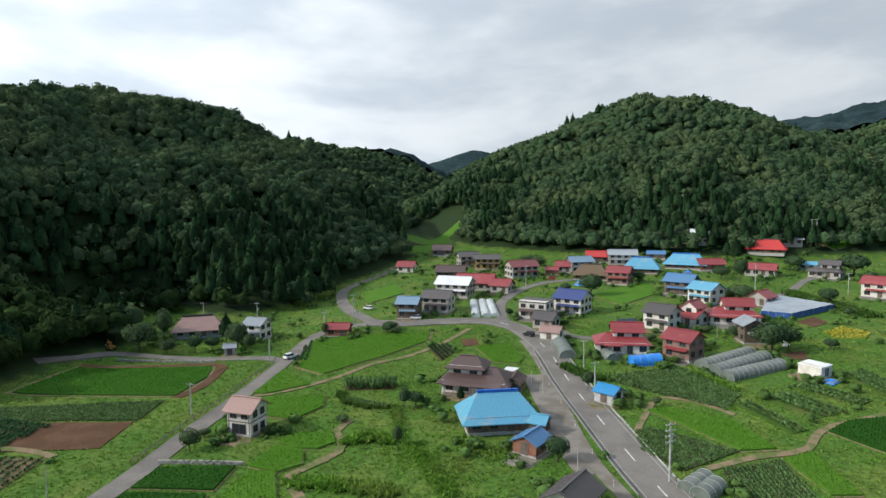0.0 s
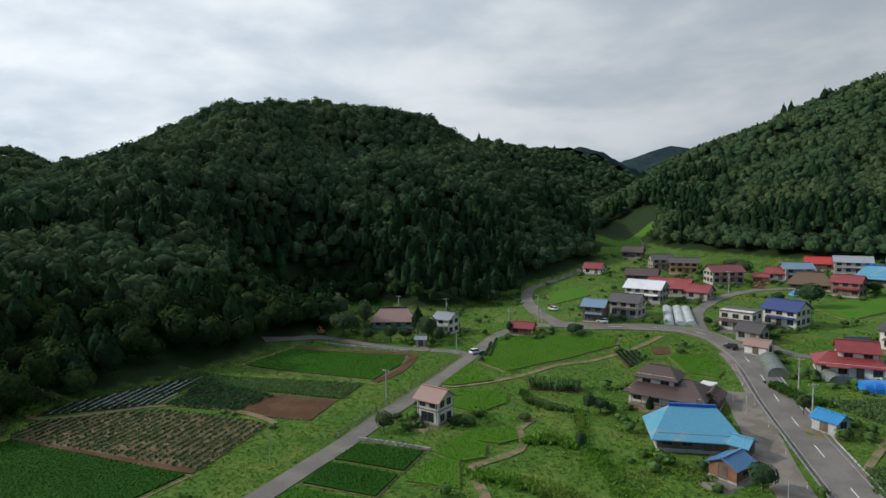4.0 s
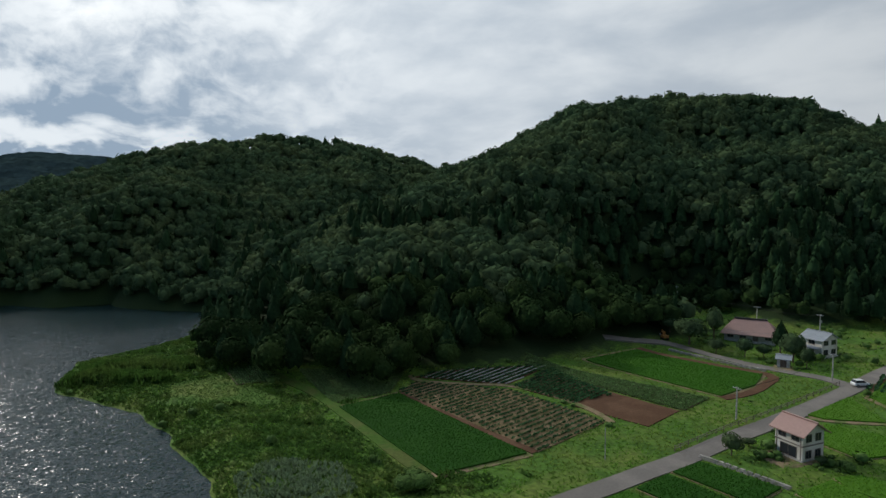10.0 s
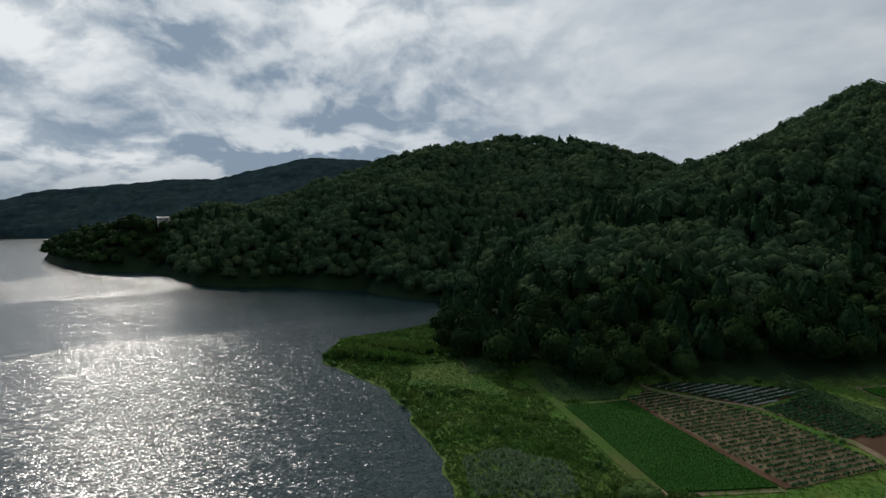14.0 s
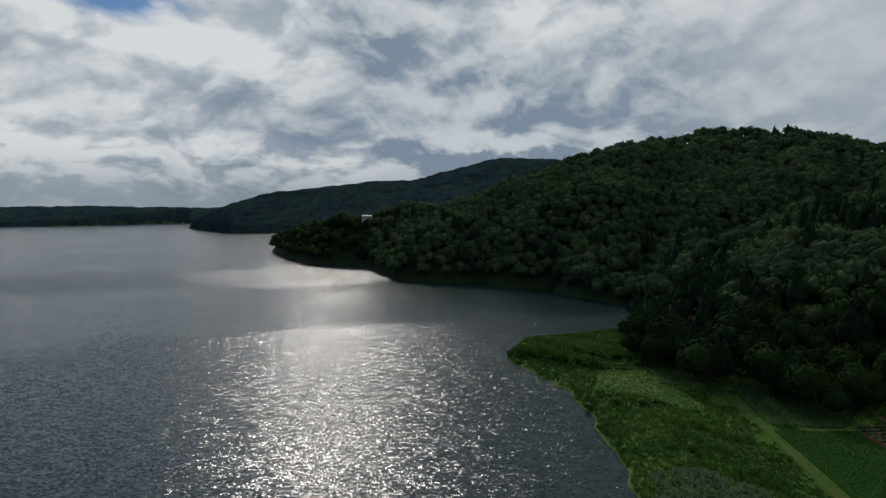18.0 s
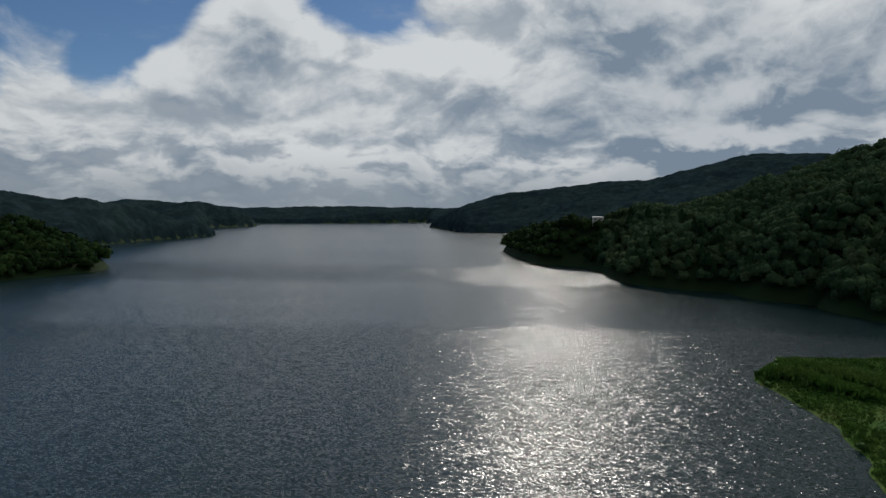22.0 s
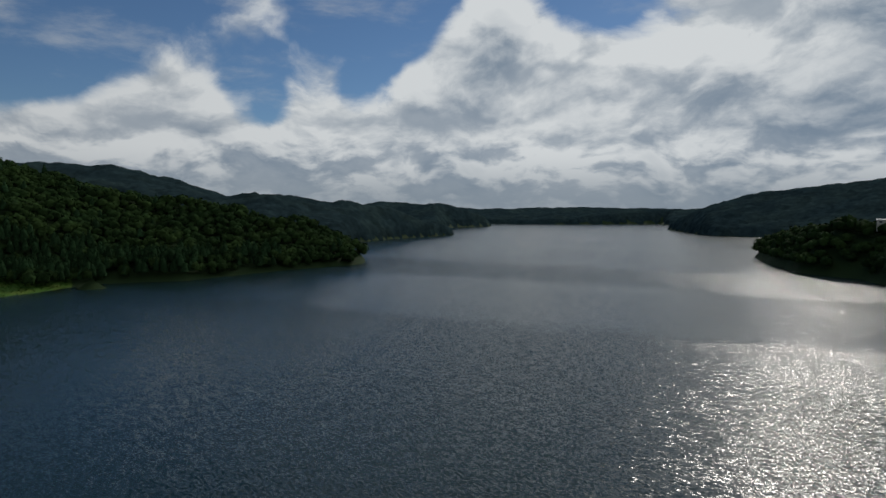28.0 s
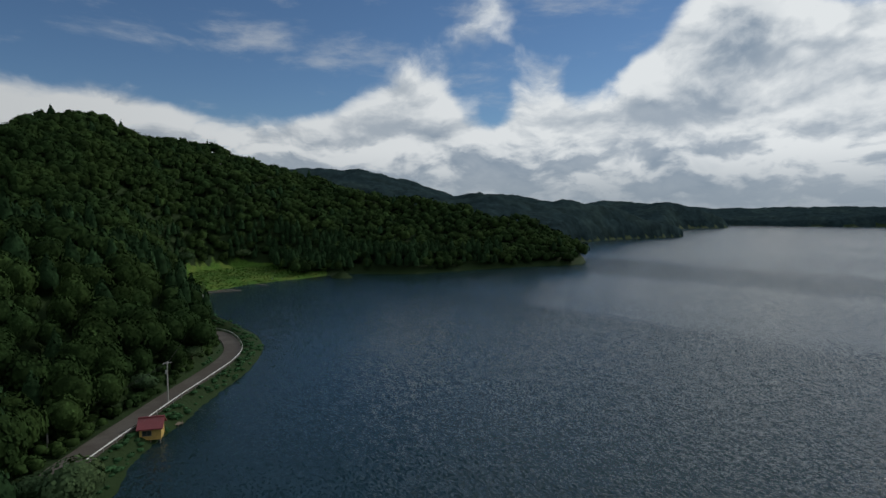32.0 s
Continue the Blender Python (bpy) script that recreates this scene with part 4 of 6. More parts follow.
    u, v = np.meshgrid(np.arange(-half, half, gap), np.arange(-half, half, step_in))
    u, v = u.ravel() + rng.normal(0, gap * .2, u.size), v.ravel() + rng.normal(0, .05, v.size)
    x, y = cx + u * math.cos(a) - v * math.sin(a), cy + u * math.sin(a) + v * math.cos(a)
    keep = inside(x, y, ring) & (rng.random(len(x)) < (.93 if kind != "rows_dry" else .8))
    x, y = x[keep], y[keep]
    z = lie(x, y)[0] + (.34 if paddy else .15)
    plants("rice_stalks" if paddy else "crop_plants", np.stack([x, y, z], 1), tall, wide, mat, "fine upright blades of young rice" if paddy else "rows of small leafy crop plants", rng, leaves=3 if paddy else 4)
    if kind == "rows_mulch":
        for k in np.arange(-half + .75, half, 1.5):
            pts = [(cx + q * math.cos(a) - k * math.sin(a), cy + q * math.sin(a) + k * math.cos(a)) for q in np.arange(-half, half, 1.0)]
            pts = [p for p in pts if inside(np.array(p[0]), np.array(p[1]), ring)]
            if len(pts) > 3:
                bm = bmesh.new()
                prev = None
                for px, py in (pts[0], pts[-1]):
                    zz = ground_z(px, py) + .2
                    w = [bm.verts.new((px - math.sin(a) * e, py + math.cos(a) * e, zz + h)) for e, h in ((-.22, -.1), (-.12, .1), (.12, .1), (.22, -.1))]
                    if prev:
                        for q in range(3):
                            bm.faces.new((prev[q], prev[q + 1], w[q + 1], w[q]))
                    prev = w
                part("mulch_strip", bm, M["mulch"], ob)


strip("lake_road", LAKE_ROAD, 5.0, M["asphalt_shaded"], level=2.62)

# ---- roads, tracks and fields ----

strip("main_road", [(33.5, 40.0), (33.0, 58.0), (32.4, 72.0), (32.0, 82.6), (31.4, 90.6), (29.7, 110.4), (28.4, 130.7), (27.7, 153.7), (24.9, 172.3), (20.3, 183.1), (11.8, 188.6), (-0.9, 189.0), (-11.8, 187.5), (-22.9, 189.2), (-26.5, 189.4)], 7.4, M["asphalt"], marked=True)
strip("valley_road", [(-21.3, 188.1), (-27.9, 199.4), (-35.1, 214.4), (-41.2, 236.7), (-42.9, 258.9), (-35.6, 276.1), (-26.6, 294.4), (-20.6, 310.4)], 4.6, M["asphalt"])
strip("farm_road", [(-57.0, 38.0), (-54.0, 56.0), (-52.0, 71.0), (-50.4, 84.1), (-49.0, 94.5), (-47.8, 106.8), (-45.6, 120.8), (-43.5, 135.2), (-41.6, 152.8), (-39.9, 171.7), (-37.3, 181.0), (-26.5, 189.4)], 4.2, M["asphalt"])
strip("side_road", [(19.3, 185.9), (19.3, 202.9), (22.0, 217.9), (30.9, 237.2), (42.2, 250.7), (55.7, 257.3), (69.6, 263.1)], 4.0, M["asphalt"])
strip("village_lane", [(34.2, 177.2), (36.7, 169.2), (43.8, 165.1), (51.8, 170.5), (61.1, 175.9), (75.5, 188.7), (89.5, 195.5), (110.2, 210.0), (127.2, 218.5), (145.8, 238.9), (155.3, 246.8)], 3.0, M["asphalt"])
strip("field_path", [(-41.5, 126.6), (-33.8, 130.5), (-26.1, 136.9), (-18.0, 147.1), (-9.7, 152.9), (-0.9, 164.1), (7.7, 179.2)], 1.6, M["dirt"])
strip("farmyard_lane", [(-103.5, 147.2), (-91.3, 161.0), (-75.2, 159.8), (-58.9, 157.5), (-47.8, 156.3), (-42.4, 152.8)], 3.2, M["asphalt"])
strip("roadside_pavement", [(26.5, 55.0), (26.5, 70.0), (25.9, 82.7), (24.2, 95.8), (23.8, 113.3), (24.1, 134.8), (23.8, 151.6), (22.4, 166.0)], 2.4, M["paving"])
strip("garden_path", [(-16.0, 62.0), (-18.0, 74.0), (-20.8, 82.6), (-23.4, 86.6), (-24.4, 90.4), (-21.6, 94.4), (-18.6, 99.0), (-18.2, 102.6), (-20.4, 107.8), (-18.4, 112.7)], 1.7, M["dirt"])
strip("field_path", [(-117.6, 86.5), (-113.0, 86.1), (-104.3, 92.8), (-98.3, 99.2), (-90.7, 101.8), (-80.7, 101.9), (-72.0, 100.5), (-66.8, 98.2)], 1.5, M["dirt"])
strip("field_edge", [(-109.3, 77.1), (-93.0, 76.4), (-79.1, 75.8), (-67.0, 76.0)], 1.8, M["soil"])
strip("field_edge", [(-59.0, 127.6), (-56.6, 134.0), (-56.4, 143.0), (-59.0, 151.6), (-76.0, 151.2), (-94.0, 150.4)], 2.4, M["soil"])
strip("yard_apron", [(20.6, 137.0), (20.9, 124.0), (21.2, 112.0), (21.6, 100.0), (23.0, 90.0)], 4.6, M["paving"])
strip("grass_track", [(-149.2, 61.3), (-135.6, 61.5), (-120.6, 62.4), (-91.5, 58.6), (-72.7, 56.2)], 2.6, M["lawn"])
strip("terrace_path", [(33.6, 102.9), (41.4, 116.6), (44.6, 120.8), (51.2, 118.3), (55.9, 111.5)], 1.2, M["dirt"])
strip("terrace_path", [(41.4, 91.0), (50.2, 94.2), (57.4, 95.4), (61.1, 96.9), (68.9, 104.5), (83.8, 109.8)], 1.4, M["dirt"])

field("rice_shaded", [(-96.6, 129.6), (-93.2, 148.7), (-59.9, 150.3), (-57.8, 141.2), (-59.7, 128.8)])
field("beans", [(-108.9, 119.3), (-61.0, 126.0), (-60.7, 114.7), (-104.2, 113.9)])
field("soil", [(-79.3, 113.2), (-61.3, 113.8), (-60.9, 101.5), (-78.4, 100.2)])
field("rice_dark", [(-109.9, 61.8), (-108.9, 76.6), (-67.6, 74.3), (-71.3, 57.4)])
field("rows_dry", [(-110.4, 77.7), (-113.1, 84.5), (-94.8, 98.4), (-67.8, 97.6), (-66.8, 76.4)], 93)
field("rows_green", [(-95.9, 100.6), (-98.4, 117.6), (-76.2, 111.9), (-78.4, 101.5)], 93)
field("rows_mulch", [(-116.5, 86.2), (-114.6, 94.4), (-100.3, 119.0), (-97.6, 100.4)], 93)
field("beans", [(-140.6, 67.5), (-120.7, 86.7), (-111.0, 75.8), (-113.0, 62.3)])
field("beans", [(-156.4, 53.8), (-152.1, 61.3), (-136.5, 60.4), (-140.2, 51.0)])
field("rice", [(-37.3, 147.3), (-38.1, 173.1), (-4.3, 175.9), (-4.9, 167.1), (-15.7, 153.3), (-29.2, 140.3)])
field("rice", [(-42.4, 128.3), (-40.1, 144.4), (-30.8, 132.9), (-39.4, 127.8)])
field("rice", [(-38.6, 125.2), (-25.9, 125.9), (-25.2, 119.5), (-29.5, 113.3), (-35.7, 115.3)])
field("rice", [(-30.1, 103.2), (-27.9, 106.9), (-20.9, 107.3), (-19.6, 103.1), (-22.4, 100.4), (-27.2, 100.9)])
field("rice", [(-32.0, 93.6), (-30.2, 102.1), (-24.5, 99.8), (-23.5, 94.1), (-26.8, 91.5)])
field("rice", [(-33.2, 82.5), (-31.3, 91.5), (-27.2, 91.5), (-24.4, 82.2)])
field("rice_dark", [(-47.6, 86.6), (-46.6, 93.3), (-34.2, 93.6), (-34.8, 85.8)])
field("rice_dark", [(-48.2, 77.4), (-47.7, 85.2), (-35.2, 84.2), (-35.6, 76.8)])
field("rice_shaded", [(-49.8, 66.0), (-48.6, 75.4), (-36.6, 75.4), (-36.8, 66.0)])
field("rows_green", [(-4.8, 161.6), (1.5, 163.7), (2.5, 155.5), (-0.8, 148.5)])
field("soil", [(4.8, 167.9), (8.9, 168.7), (9.8, 161.7), (5.4, 161.1)])
field("rice", [(8.5, 160.8), (18.0, 162.3), (20.2, 149.4), (18.6, 145.0), (12.0, 147.2)])
field("corn", [(-23.0, 132.5), (-11.1, 132.9), (-10.9, 129.3), (-21.9, 129.0)])
field("beans", [(-21.6, 125.6), (-11.3, 120.3), (-12.3, 118.4), (-20.9, 123.0)])
field("beans", [(35.8, 134.3), (56.1, 139.7), (61.9, 121.4), (55.4, 113.8), (42.2, 126.0)])
field("rice", [(40.0, 114.4), (44.2, 115.7), (53.8, 109.3), (55.8, 96.8), (49.5, 96.6)])
field("beans", [(34.5, 105.2), (37.8, 106.5), (49.3, 96.5), (37.7, 90.6), (33.3, 97.6)])
field("rows_grass", [(58.2, 116.3), (62.5, 117.8), (65.6, 104.2), (61.5, 102.5)])
field("rows_grass", [(65.2, 119.7), (73.0, 122.1), (77.8, 111.6), (70.1, 108.9)])
field("rows_grass", [(74.8, 125.3), (79.4, 126.7), (86.1, 116.4), (81.6, 114.0)])
field("rice_dark", [(68.6, 103.3), (74.8, 107.3), (86.5, 108.8), (73.8, 92.4)])
field("rice", [(54.8, 93.4), (60.8, 94.9), (59.9, 82.3), (55.5, 82.4)])
field("beans", [(44.0, 90.9), (54.3, 93.3), (52.8, 80.8), (41.1, 81.2)])
field("rice_far", [(56.3, 225.0), (86.8, 247.5), (81.9, 224.1), (62.5, 205.9)])
field("soil", [(81.8, 145.7), (92.0, 149.7), (89.7, 143.2), (81.9, 142.2)])
field("soil", [(107.5, 178.3), (115.7, 183.2), (115.7, 176.4), (108.6, 171.7)])
field("flowers", [(107.2, 165.6), (116.5, 171.2), (119.9, 164.3), (113.9, 158.2), (106.6, 159.8)])
field("rows_grass", [(89.7, 131.1), (97.3, 134.7), (96.7, 122.1), (89.9, 117.7)])
field("rice_far", [(190.9, 304.4), (237.8, 317.7), (238.2, 309.2), (197.1, 296.0)])
field("rice_far", [(-20.7, 340.0), (2.3, 396.2), (5.7, 372.2), (-21.6, 327.4)])
field("rice_far", [(-22.1, 375.2), (10.4, 413.9), (12.0, 402.9), (-21.4, 351.9)])
field("rice_far", [(-34.0, 244.3), (-20.8, 255.5), (-15.8, 235.8), (-28.4, 219.0)])
field("rows_green", [(-39.2, 152.2), (-39.4, 165.6), (-38.0, 174.5), (-34.9, 151.5)])

# ---- houses ----


def roof_part(parent, cx, cy, w, d, eave, rise, kind, over, mat, cap, ribs):
    """A roof of even thickness on its eaves; its ridge runs along x. Kinds: gable, hip, lean."""
    bm = bmesh.new()
    a, b = w / 2 + over, d / 2 + over
    drop = over * rise / (d / 2) if kind != "lean" else 0
    e, t = eave - drop, .18
    rid = w / 2 + over if kind == "gable" else max(w / 2 - d * .28, w * .16)
    if kind == "lean":
        top = [(-a, -b, e), (a, -b, e), (a, b, e + rise), (-a, b, e + rise)]
        faces = [(0, 1, 2, 3)]
    else:
        top = [(-a, -b, e), (a, -b, e), (a, b, e), (-a, b, e), (-rid, 0, eave + rise), (rid, 0, eave + rise)]
        faces = [(0, 1, 5, 4), (2, 3, 4, 5), (1, 2, 5), (3, 0, 4)] if kind == "hip" else [(0, 1, 5, 4), (2, 3, 4, 5)]
    up = [bm.verts.new((cx + x, cy + y, z)) for x, y, z in top]
    dn = [bm.verts.new((cx + x, cy + y, z - t)) for x, y, z in top]
    for f in faces:
        bm.faces.new([up[i] for i in f]), bm.faces.new([dn[i] for i in f[::-1]])
    border = (0, 1, 2, 3) if kind in ("hip", "lean") else (0, 1, 5, 2, 3, 4)
    for i, j in zip(border, border[1:] + border[:1]):
        bm.faces.new((up[i], dn[i], dn[j], up[j]))
    roof = part("roof", bm, mat, parent)
    if kind == "lean":
        return roof
    part("ridge_cap", boxed((cx - rid, cx + rid, cy - .22, cy + .22, eave + rise - .04, eave + rise + (.45 if kind == "hip" and cap and cap != mat else .1))), cap or mat, roof)
    if ribs and kind in ("gable", "hip"):
        n = int(2 * a / .55)
        bm = bmesh.new()
        for k in range(1, n):
            x = -a + 2 * a * k / n
            for s in (-1, 1):
                reach = 1.0 if abs(x) <= rid else max(0.0, (a - abs(x)) / (a - rid))
                if reach < .12:
                    continue
                q = [(x - .03, s * b, e + .005), (x + .03, s * b, e + .005), (x + .03, s * b * (1 - reach), e + (eave + rise - e) * reach + .005), (x - .03, s * b * (1 - reach), e + (eave + rise - e) * reach + .005)]
                lo = [bm.verts.new((cx + p[0], cy + p[1], p[2] - .02)) for p in q]
                hi = [bm.verts.new((cx + p[0], cy + p[1], p[2] + .05)) for p in q]
                bm.faces.new(hi)
                for i in range(4):
                    bm.faces.new((lo[i], lo[(i + 1) % 4], hi[(i + 1) % 4], hi[i]))
        part("roof_seams", bm, mat, roof)
    return roof


def opening(parent, wall, along, z, w, h, name="window", trim="trim"):
    """A window or door on one wall; wall: (origin x, y, direction x, y) with outward to the right of the direction."""
    ox, oy, dx, dy = wall
    m = Matrix(((dx, dy, 0, ox + dx * along), (dy, -dx, 0, oy + dy * along), (0, 0, 1, z), (0, 0, 0, 1)))
    e = .08

    def put(bm):
        bmesh.ops.transform(bm, matrix=m, verts=bm.verts)
        return bm

    frame_part = part(name, put(boxed((-w / 2 - e, w / 2 + e, -.02, .07, h, h + e), (-w / 2 - e, w / 2 + e, -.02, .10, -e, 0), (-w / 2 - e, -w / 2, -.02, .07, 0, h), (w / 2, w / 2 + e, -.02, .07, 0, h), (-.03, .03, -.02, .055, 0, h))), M[trim], parent)
    part("pane" if name == "window" else "door_leaf", put(boxed((-w / 2, w / 2, -.02, .035, 0, h))), M["glass"] if name == "window" else M["boards_dark"], frame_part)


def block(parent, cx, cy, w, d, h, rise, kind, wall, roof, over=.6, low=0.0, windows=(), cap=None, ribs=False, trim="trim", sills=True):
    """One box of a house with its walls, roof and openings; windows: heights at which a row of them runs."""
    bm = bmesh.new()
    turned = d > w * 1.08 and kind == "gable"
    if kind == "gable":
        a, b = (d / 2, w / 2) if turned else (w / 2, d / 2)
        pts = [(-b, -.8 + low), (b, -.8 + low), (b, h), (0, h + rise - .12), (-b, h)]
        ends = []
        for s in (-a, a):
            ends.append([bm.verts.new((cx + (y if turned else s), cy + (s if turned else y), z)) for y, z in pts])
        for k in range(5):
            bm.faces.new((ends[0][k], ends[0][(k + 1) % 5], ends[1][(k + 1) % 5], ends[1][k]))
        bm.faces.new(ends[0]), bm.faces.new(ends[1][::-1])
    else:
        box(bm, cx - w / 2, cx + w / 2, cy - d / 2, cy + d / 2, low - .8, h + (rise * .4 if kind == "lean" else .05))
    body = part("wall", bm, M[wall], parent)
    if low == 0:
        part("foundation", boxed((cx - w / 2 - .05, cx + w / 2 + .05, cy - d / 2 - .05, cy + d / 2 + .05, -1.2, .3)), M["concrete"], parent)
    if turned:
        r = roof_part(parent, 0, 0, d, w, h, rise, kind, over, M[roof], cap, ribs)
        r.matrix_local = pose(cx, cy, 0, 0, 0, 90)
    else:
        roof_part(parent, cx, cy, w, d, h, rise, kind, over, M[roof], cap, ribs)
    for z in windows:
        for ox, oy, dx, dy, run in ((cx, cy - d / 2, 1, 0, w), (cx - w / 2, cy, 0, -1, d), (cx + w / 2, cy, 0, 1, d), (cx, cy + d / 2, -1, 0, w)):
            n = max(1, int(run / 2.9))
            for k in range(n):
                at = (k + .5 - n / 2) * run / n
                if z == windows[0] and low == 0 and dy == 0 and oy < cy and k == n // 2:
                    opening(parent, (ox, oy, dx, dy), at, .3, 1.3, 2.0, "door", trim)
                else:
                    opening(parent, (ox, oy, dx, dy), at, z, min(1.6, run / n * .58), 1.15 if z > 3 else 1.35, "window", trim)
    return body


def stand(x, y, turn, w, d, label, category="house"):
    c, s = math.cos(radians(turn)), math.sin(radians(turn))
    q = lie(*zip(*[(x + c * a - s * b, y + s * a + c * b) for a in (-w / 2, w / 2) for b in (-d / 2, d / 2)]))[0]
    HOUSES.append((x, y, max(w, d) * .62 + 1.0))
    if int(x * 13 + y * 7) % 3:
        yard(x, y, turn, w + 3.0, d + 6.5, -1.8)
    return anchor(category.replace(" ", "_"), x, y, .6 * min(q) + .4 * max(q) + .1, turn, label, category)


HOUSES = []


def yard(x, y, turn, w, d, shift):
    """Bare trodden ground round a house, with an uneven edge."""
    rng = random.Random(int(x * 10))
    bm = bmesh.new()
    c, s = math.cos(radians(turn)), math.sin(radians(turn))
    rings = []
    for q in (0.02, .35, .7, 1.0):
        ring = []
        for k in range(20):
            a = 2 * math.pi * k / 20
            e = max(abs(math.cos(a)), abs(math.sin(a))) ** -.75 * q * (rng.uniform(.86, 1.08) if q == 1 else 1)
            u, v = math.cos(a) * e * w / 2, math.sin(a) * e * d / 2 + shift
            ring.append(bm.verts.new((x + c * u - s * v, y + s * u + c * v, .16 if q < 1 else -.15)))
        rings.append(ring)
    every = list(bm.verts)
    for v, h in zip(every, lie([v.co.x for v in every], [v.co.y for v in every])[0]):
        v.co.z += h
    bm.faces.new(rings[0])
    for p, q in zip(rings, rings[1:]):
        for k in range(20):
            bm.faces.new((p[k], p[(k + 1) % 20], q[(k + 1) % 20], q[k]))
    ob = part("yard", bm, M["dirt" if int(x) % 2 else "paving"], None, "trodden bare yard around a house")
    tagged(ob, "", "yard", kind="structure")


def near(x, y):
    return math.hypot(x, y) < 190


def shed(x, y, turn, w, d, wall, roof, label):
    ob = stand(x, y, turn, w, d, label, "shed")
    block(ob, 0, 0, w, d, 2.5, .2 * min(w, d) + .2, "gable" if roof != "roof_white" else "lean", wall, roof, .45, windows=(.9,), ribs=near(x, y))


def gable_house(x, y, turn, w, d, wall, roof, label):
    ob = stand(x, y, turn, w, d, label)
    block(ob, 0, 0, w, d, 3.2, .3 * min(w, d), "gable", wall, roof, .7, windows=(.95,), ribs=near(x, y))


def gable_house2(x, y, turn, w, d, wall, roof, label):
    ob = stand(x, y, turn, w, d, label)
    block(ob, 0, 0, w, d, 5.3, .26 * min(w, d), "gable", wall, roof, .7, windows=(.95, 3.6), ribs=near(x, y))
    roof_part(ob, w * .05, -d / 2 - .5, w * .8, 1.3, 2.75, .45, "lean", .1, M[roof], None, False)


def hip_house(x, y, turn, w, d, wall, roof, label):
    ob = stand(x, y, turn, w, d, label)
    block(ob, 0, 0, w, d, 2.9, .38 * d, "hip", wall, roof, 1.1, windows=(.9,), cap=M["roof_cap"] if roof == "roof_sky" else M["roof_dark"])


def box_house(x, y, turn, w, d, wall, roof, label):
    ob = stand(x, y, turn, w, d, label)
    block(ob, 0, 0, w, d, 5.6, .3, "lean", wall, "roof_dark", .35, windows=(.95, 3.6), ribs=False)
    roof_part(ob, 0, -d / 2 - .9, w, 2.0, 2.7, .6, "lean", .15, M[roof], None, False)
    for px in (-w * .45, 0, w * .45):
        part("porch_post", boxed((px - .06, px + .06, -d / 2 - 1.75, -d / 2 - 1.63, -.6, 2.6)), M["wood"], ob)


def box_shed(x, y, turn, w, d, wall, roof, label):
    ob = stand(x, y, turn, w, d, label, "shed")
    block(ob, 0, 0, w, d, 2.5, .25, "lean", wall, roof, .08)
    opening(ob, (w / 2, 0, 0, 1), 0, .2, 1.6, 2.0, "door", "trim_white")


def villa_house(x, y, turn, w, d, wall, roof, label):
    ob = stand(x, y, turn, w, d, label)
    block(ob, 0, 0, w, d, 3.0, .2 * d, "gable" if w < 11 else "hip", wall, roof, .7, windows=(.9,), cap=M[roof], ribs=near(x, y))
    block(ob, w * .12, d * .12, w * .58, d * .62, 5.7, .2 * d, "gable", wall, roof, .6, low=3.0, windows=(4.0,), ribs=near(x, y))
    roof_part(ob, -w * .2, -d / 2 - .6, w * .34, 1.8, 2.6, .4, "lean", .1, M[roof], None, False)
    for px in (-w * .34, -w * .06):
        part("porch_post", boxed((px - .06, px + .06, -d / 2 - 1.4, -d / 2 - 1.28, -.6, 2.55)), M["wood"], ob)


def manor_house(x, y, turn, w, d, wall, roof, label):
    ob = stand(x, y, turn, w, d, label)
    block(ob, 0, 0, w, d, 2.9, .24 * d, "hip", wall, roof, 1.0, windows=(.9,), cap=M[roof])
    block(ob, -w * .16, d * .05, w * .52, d * .62, 5.7, .17 * d, "hip", wall, roof, .9, low=3.0, windows=(4.1,), cap=M[roof])
    block(ob, w * .56, d * .2, w * .26, d * .55, 2.6, .9, "gable", "boards_dark", roof, .5, ribs=True)
    roof_part(ob, 0, -d / 2 - .9, w * .9, 2.0, 2.5, .5, "lean", .1, M[roof], None, False)
    for k in range(7):
        px = -w * .42 + k * w * .14
        part("verandah_post", boxed((px - .07, px + .07, -d / 2 - 1.75, -d / 2 - 1.61, -.6, 2.45)), M["wood"], ob)
    part("verandah_floor", boxed((-w * .45, w * .45, -d / 2 - 1.8, -d / 2 - .06, -.5, .35)), M["wood"], ob)


def kura_house(x, y, turn, w, d, wall, roof, label):
    ob = stand(x, y, turn, w, d, label)
    block(ob, 0, 0, w, d, 5.0, 1.5, "gable", wall, roof, .75)
    part("string_course", boxed((-w / 2 - .07, w / 2 + .07, -d / 2 - .07, d / 2 + .07, 2.55, 2.75)), M["trim"], ob)
    for a in (-w * .44, w * .44):
        part("corner_post", boxed((a - .08, a + .08, -d / 2 - .05, -d / 2 + .02, .3, 5.0)), M["trim"], ob)
    front, side = (0, -d / 2, 1, 0), (w / 2, 0, 0, 1)
    opening(ob, front, 0, .45, 2.9, 1.75)
    for a in (-1.2, 1.2):
        opening(ob, front, a, 3.3, 1.3, .9)
    for a, z in ((-1.1, .6), (1.1, .6), (-1.1, 3.3), (1.1, 3.3)):
        opening(ob, side, a, z, 1.2, 1.2)


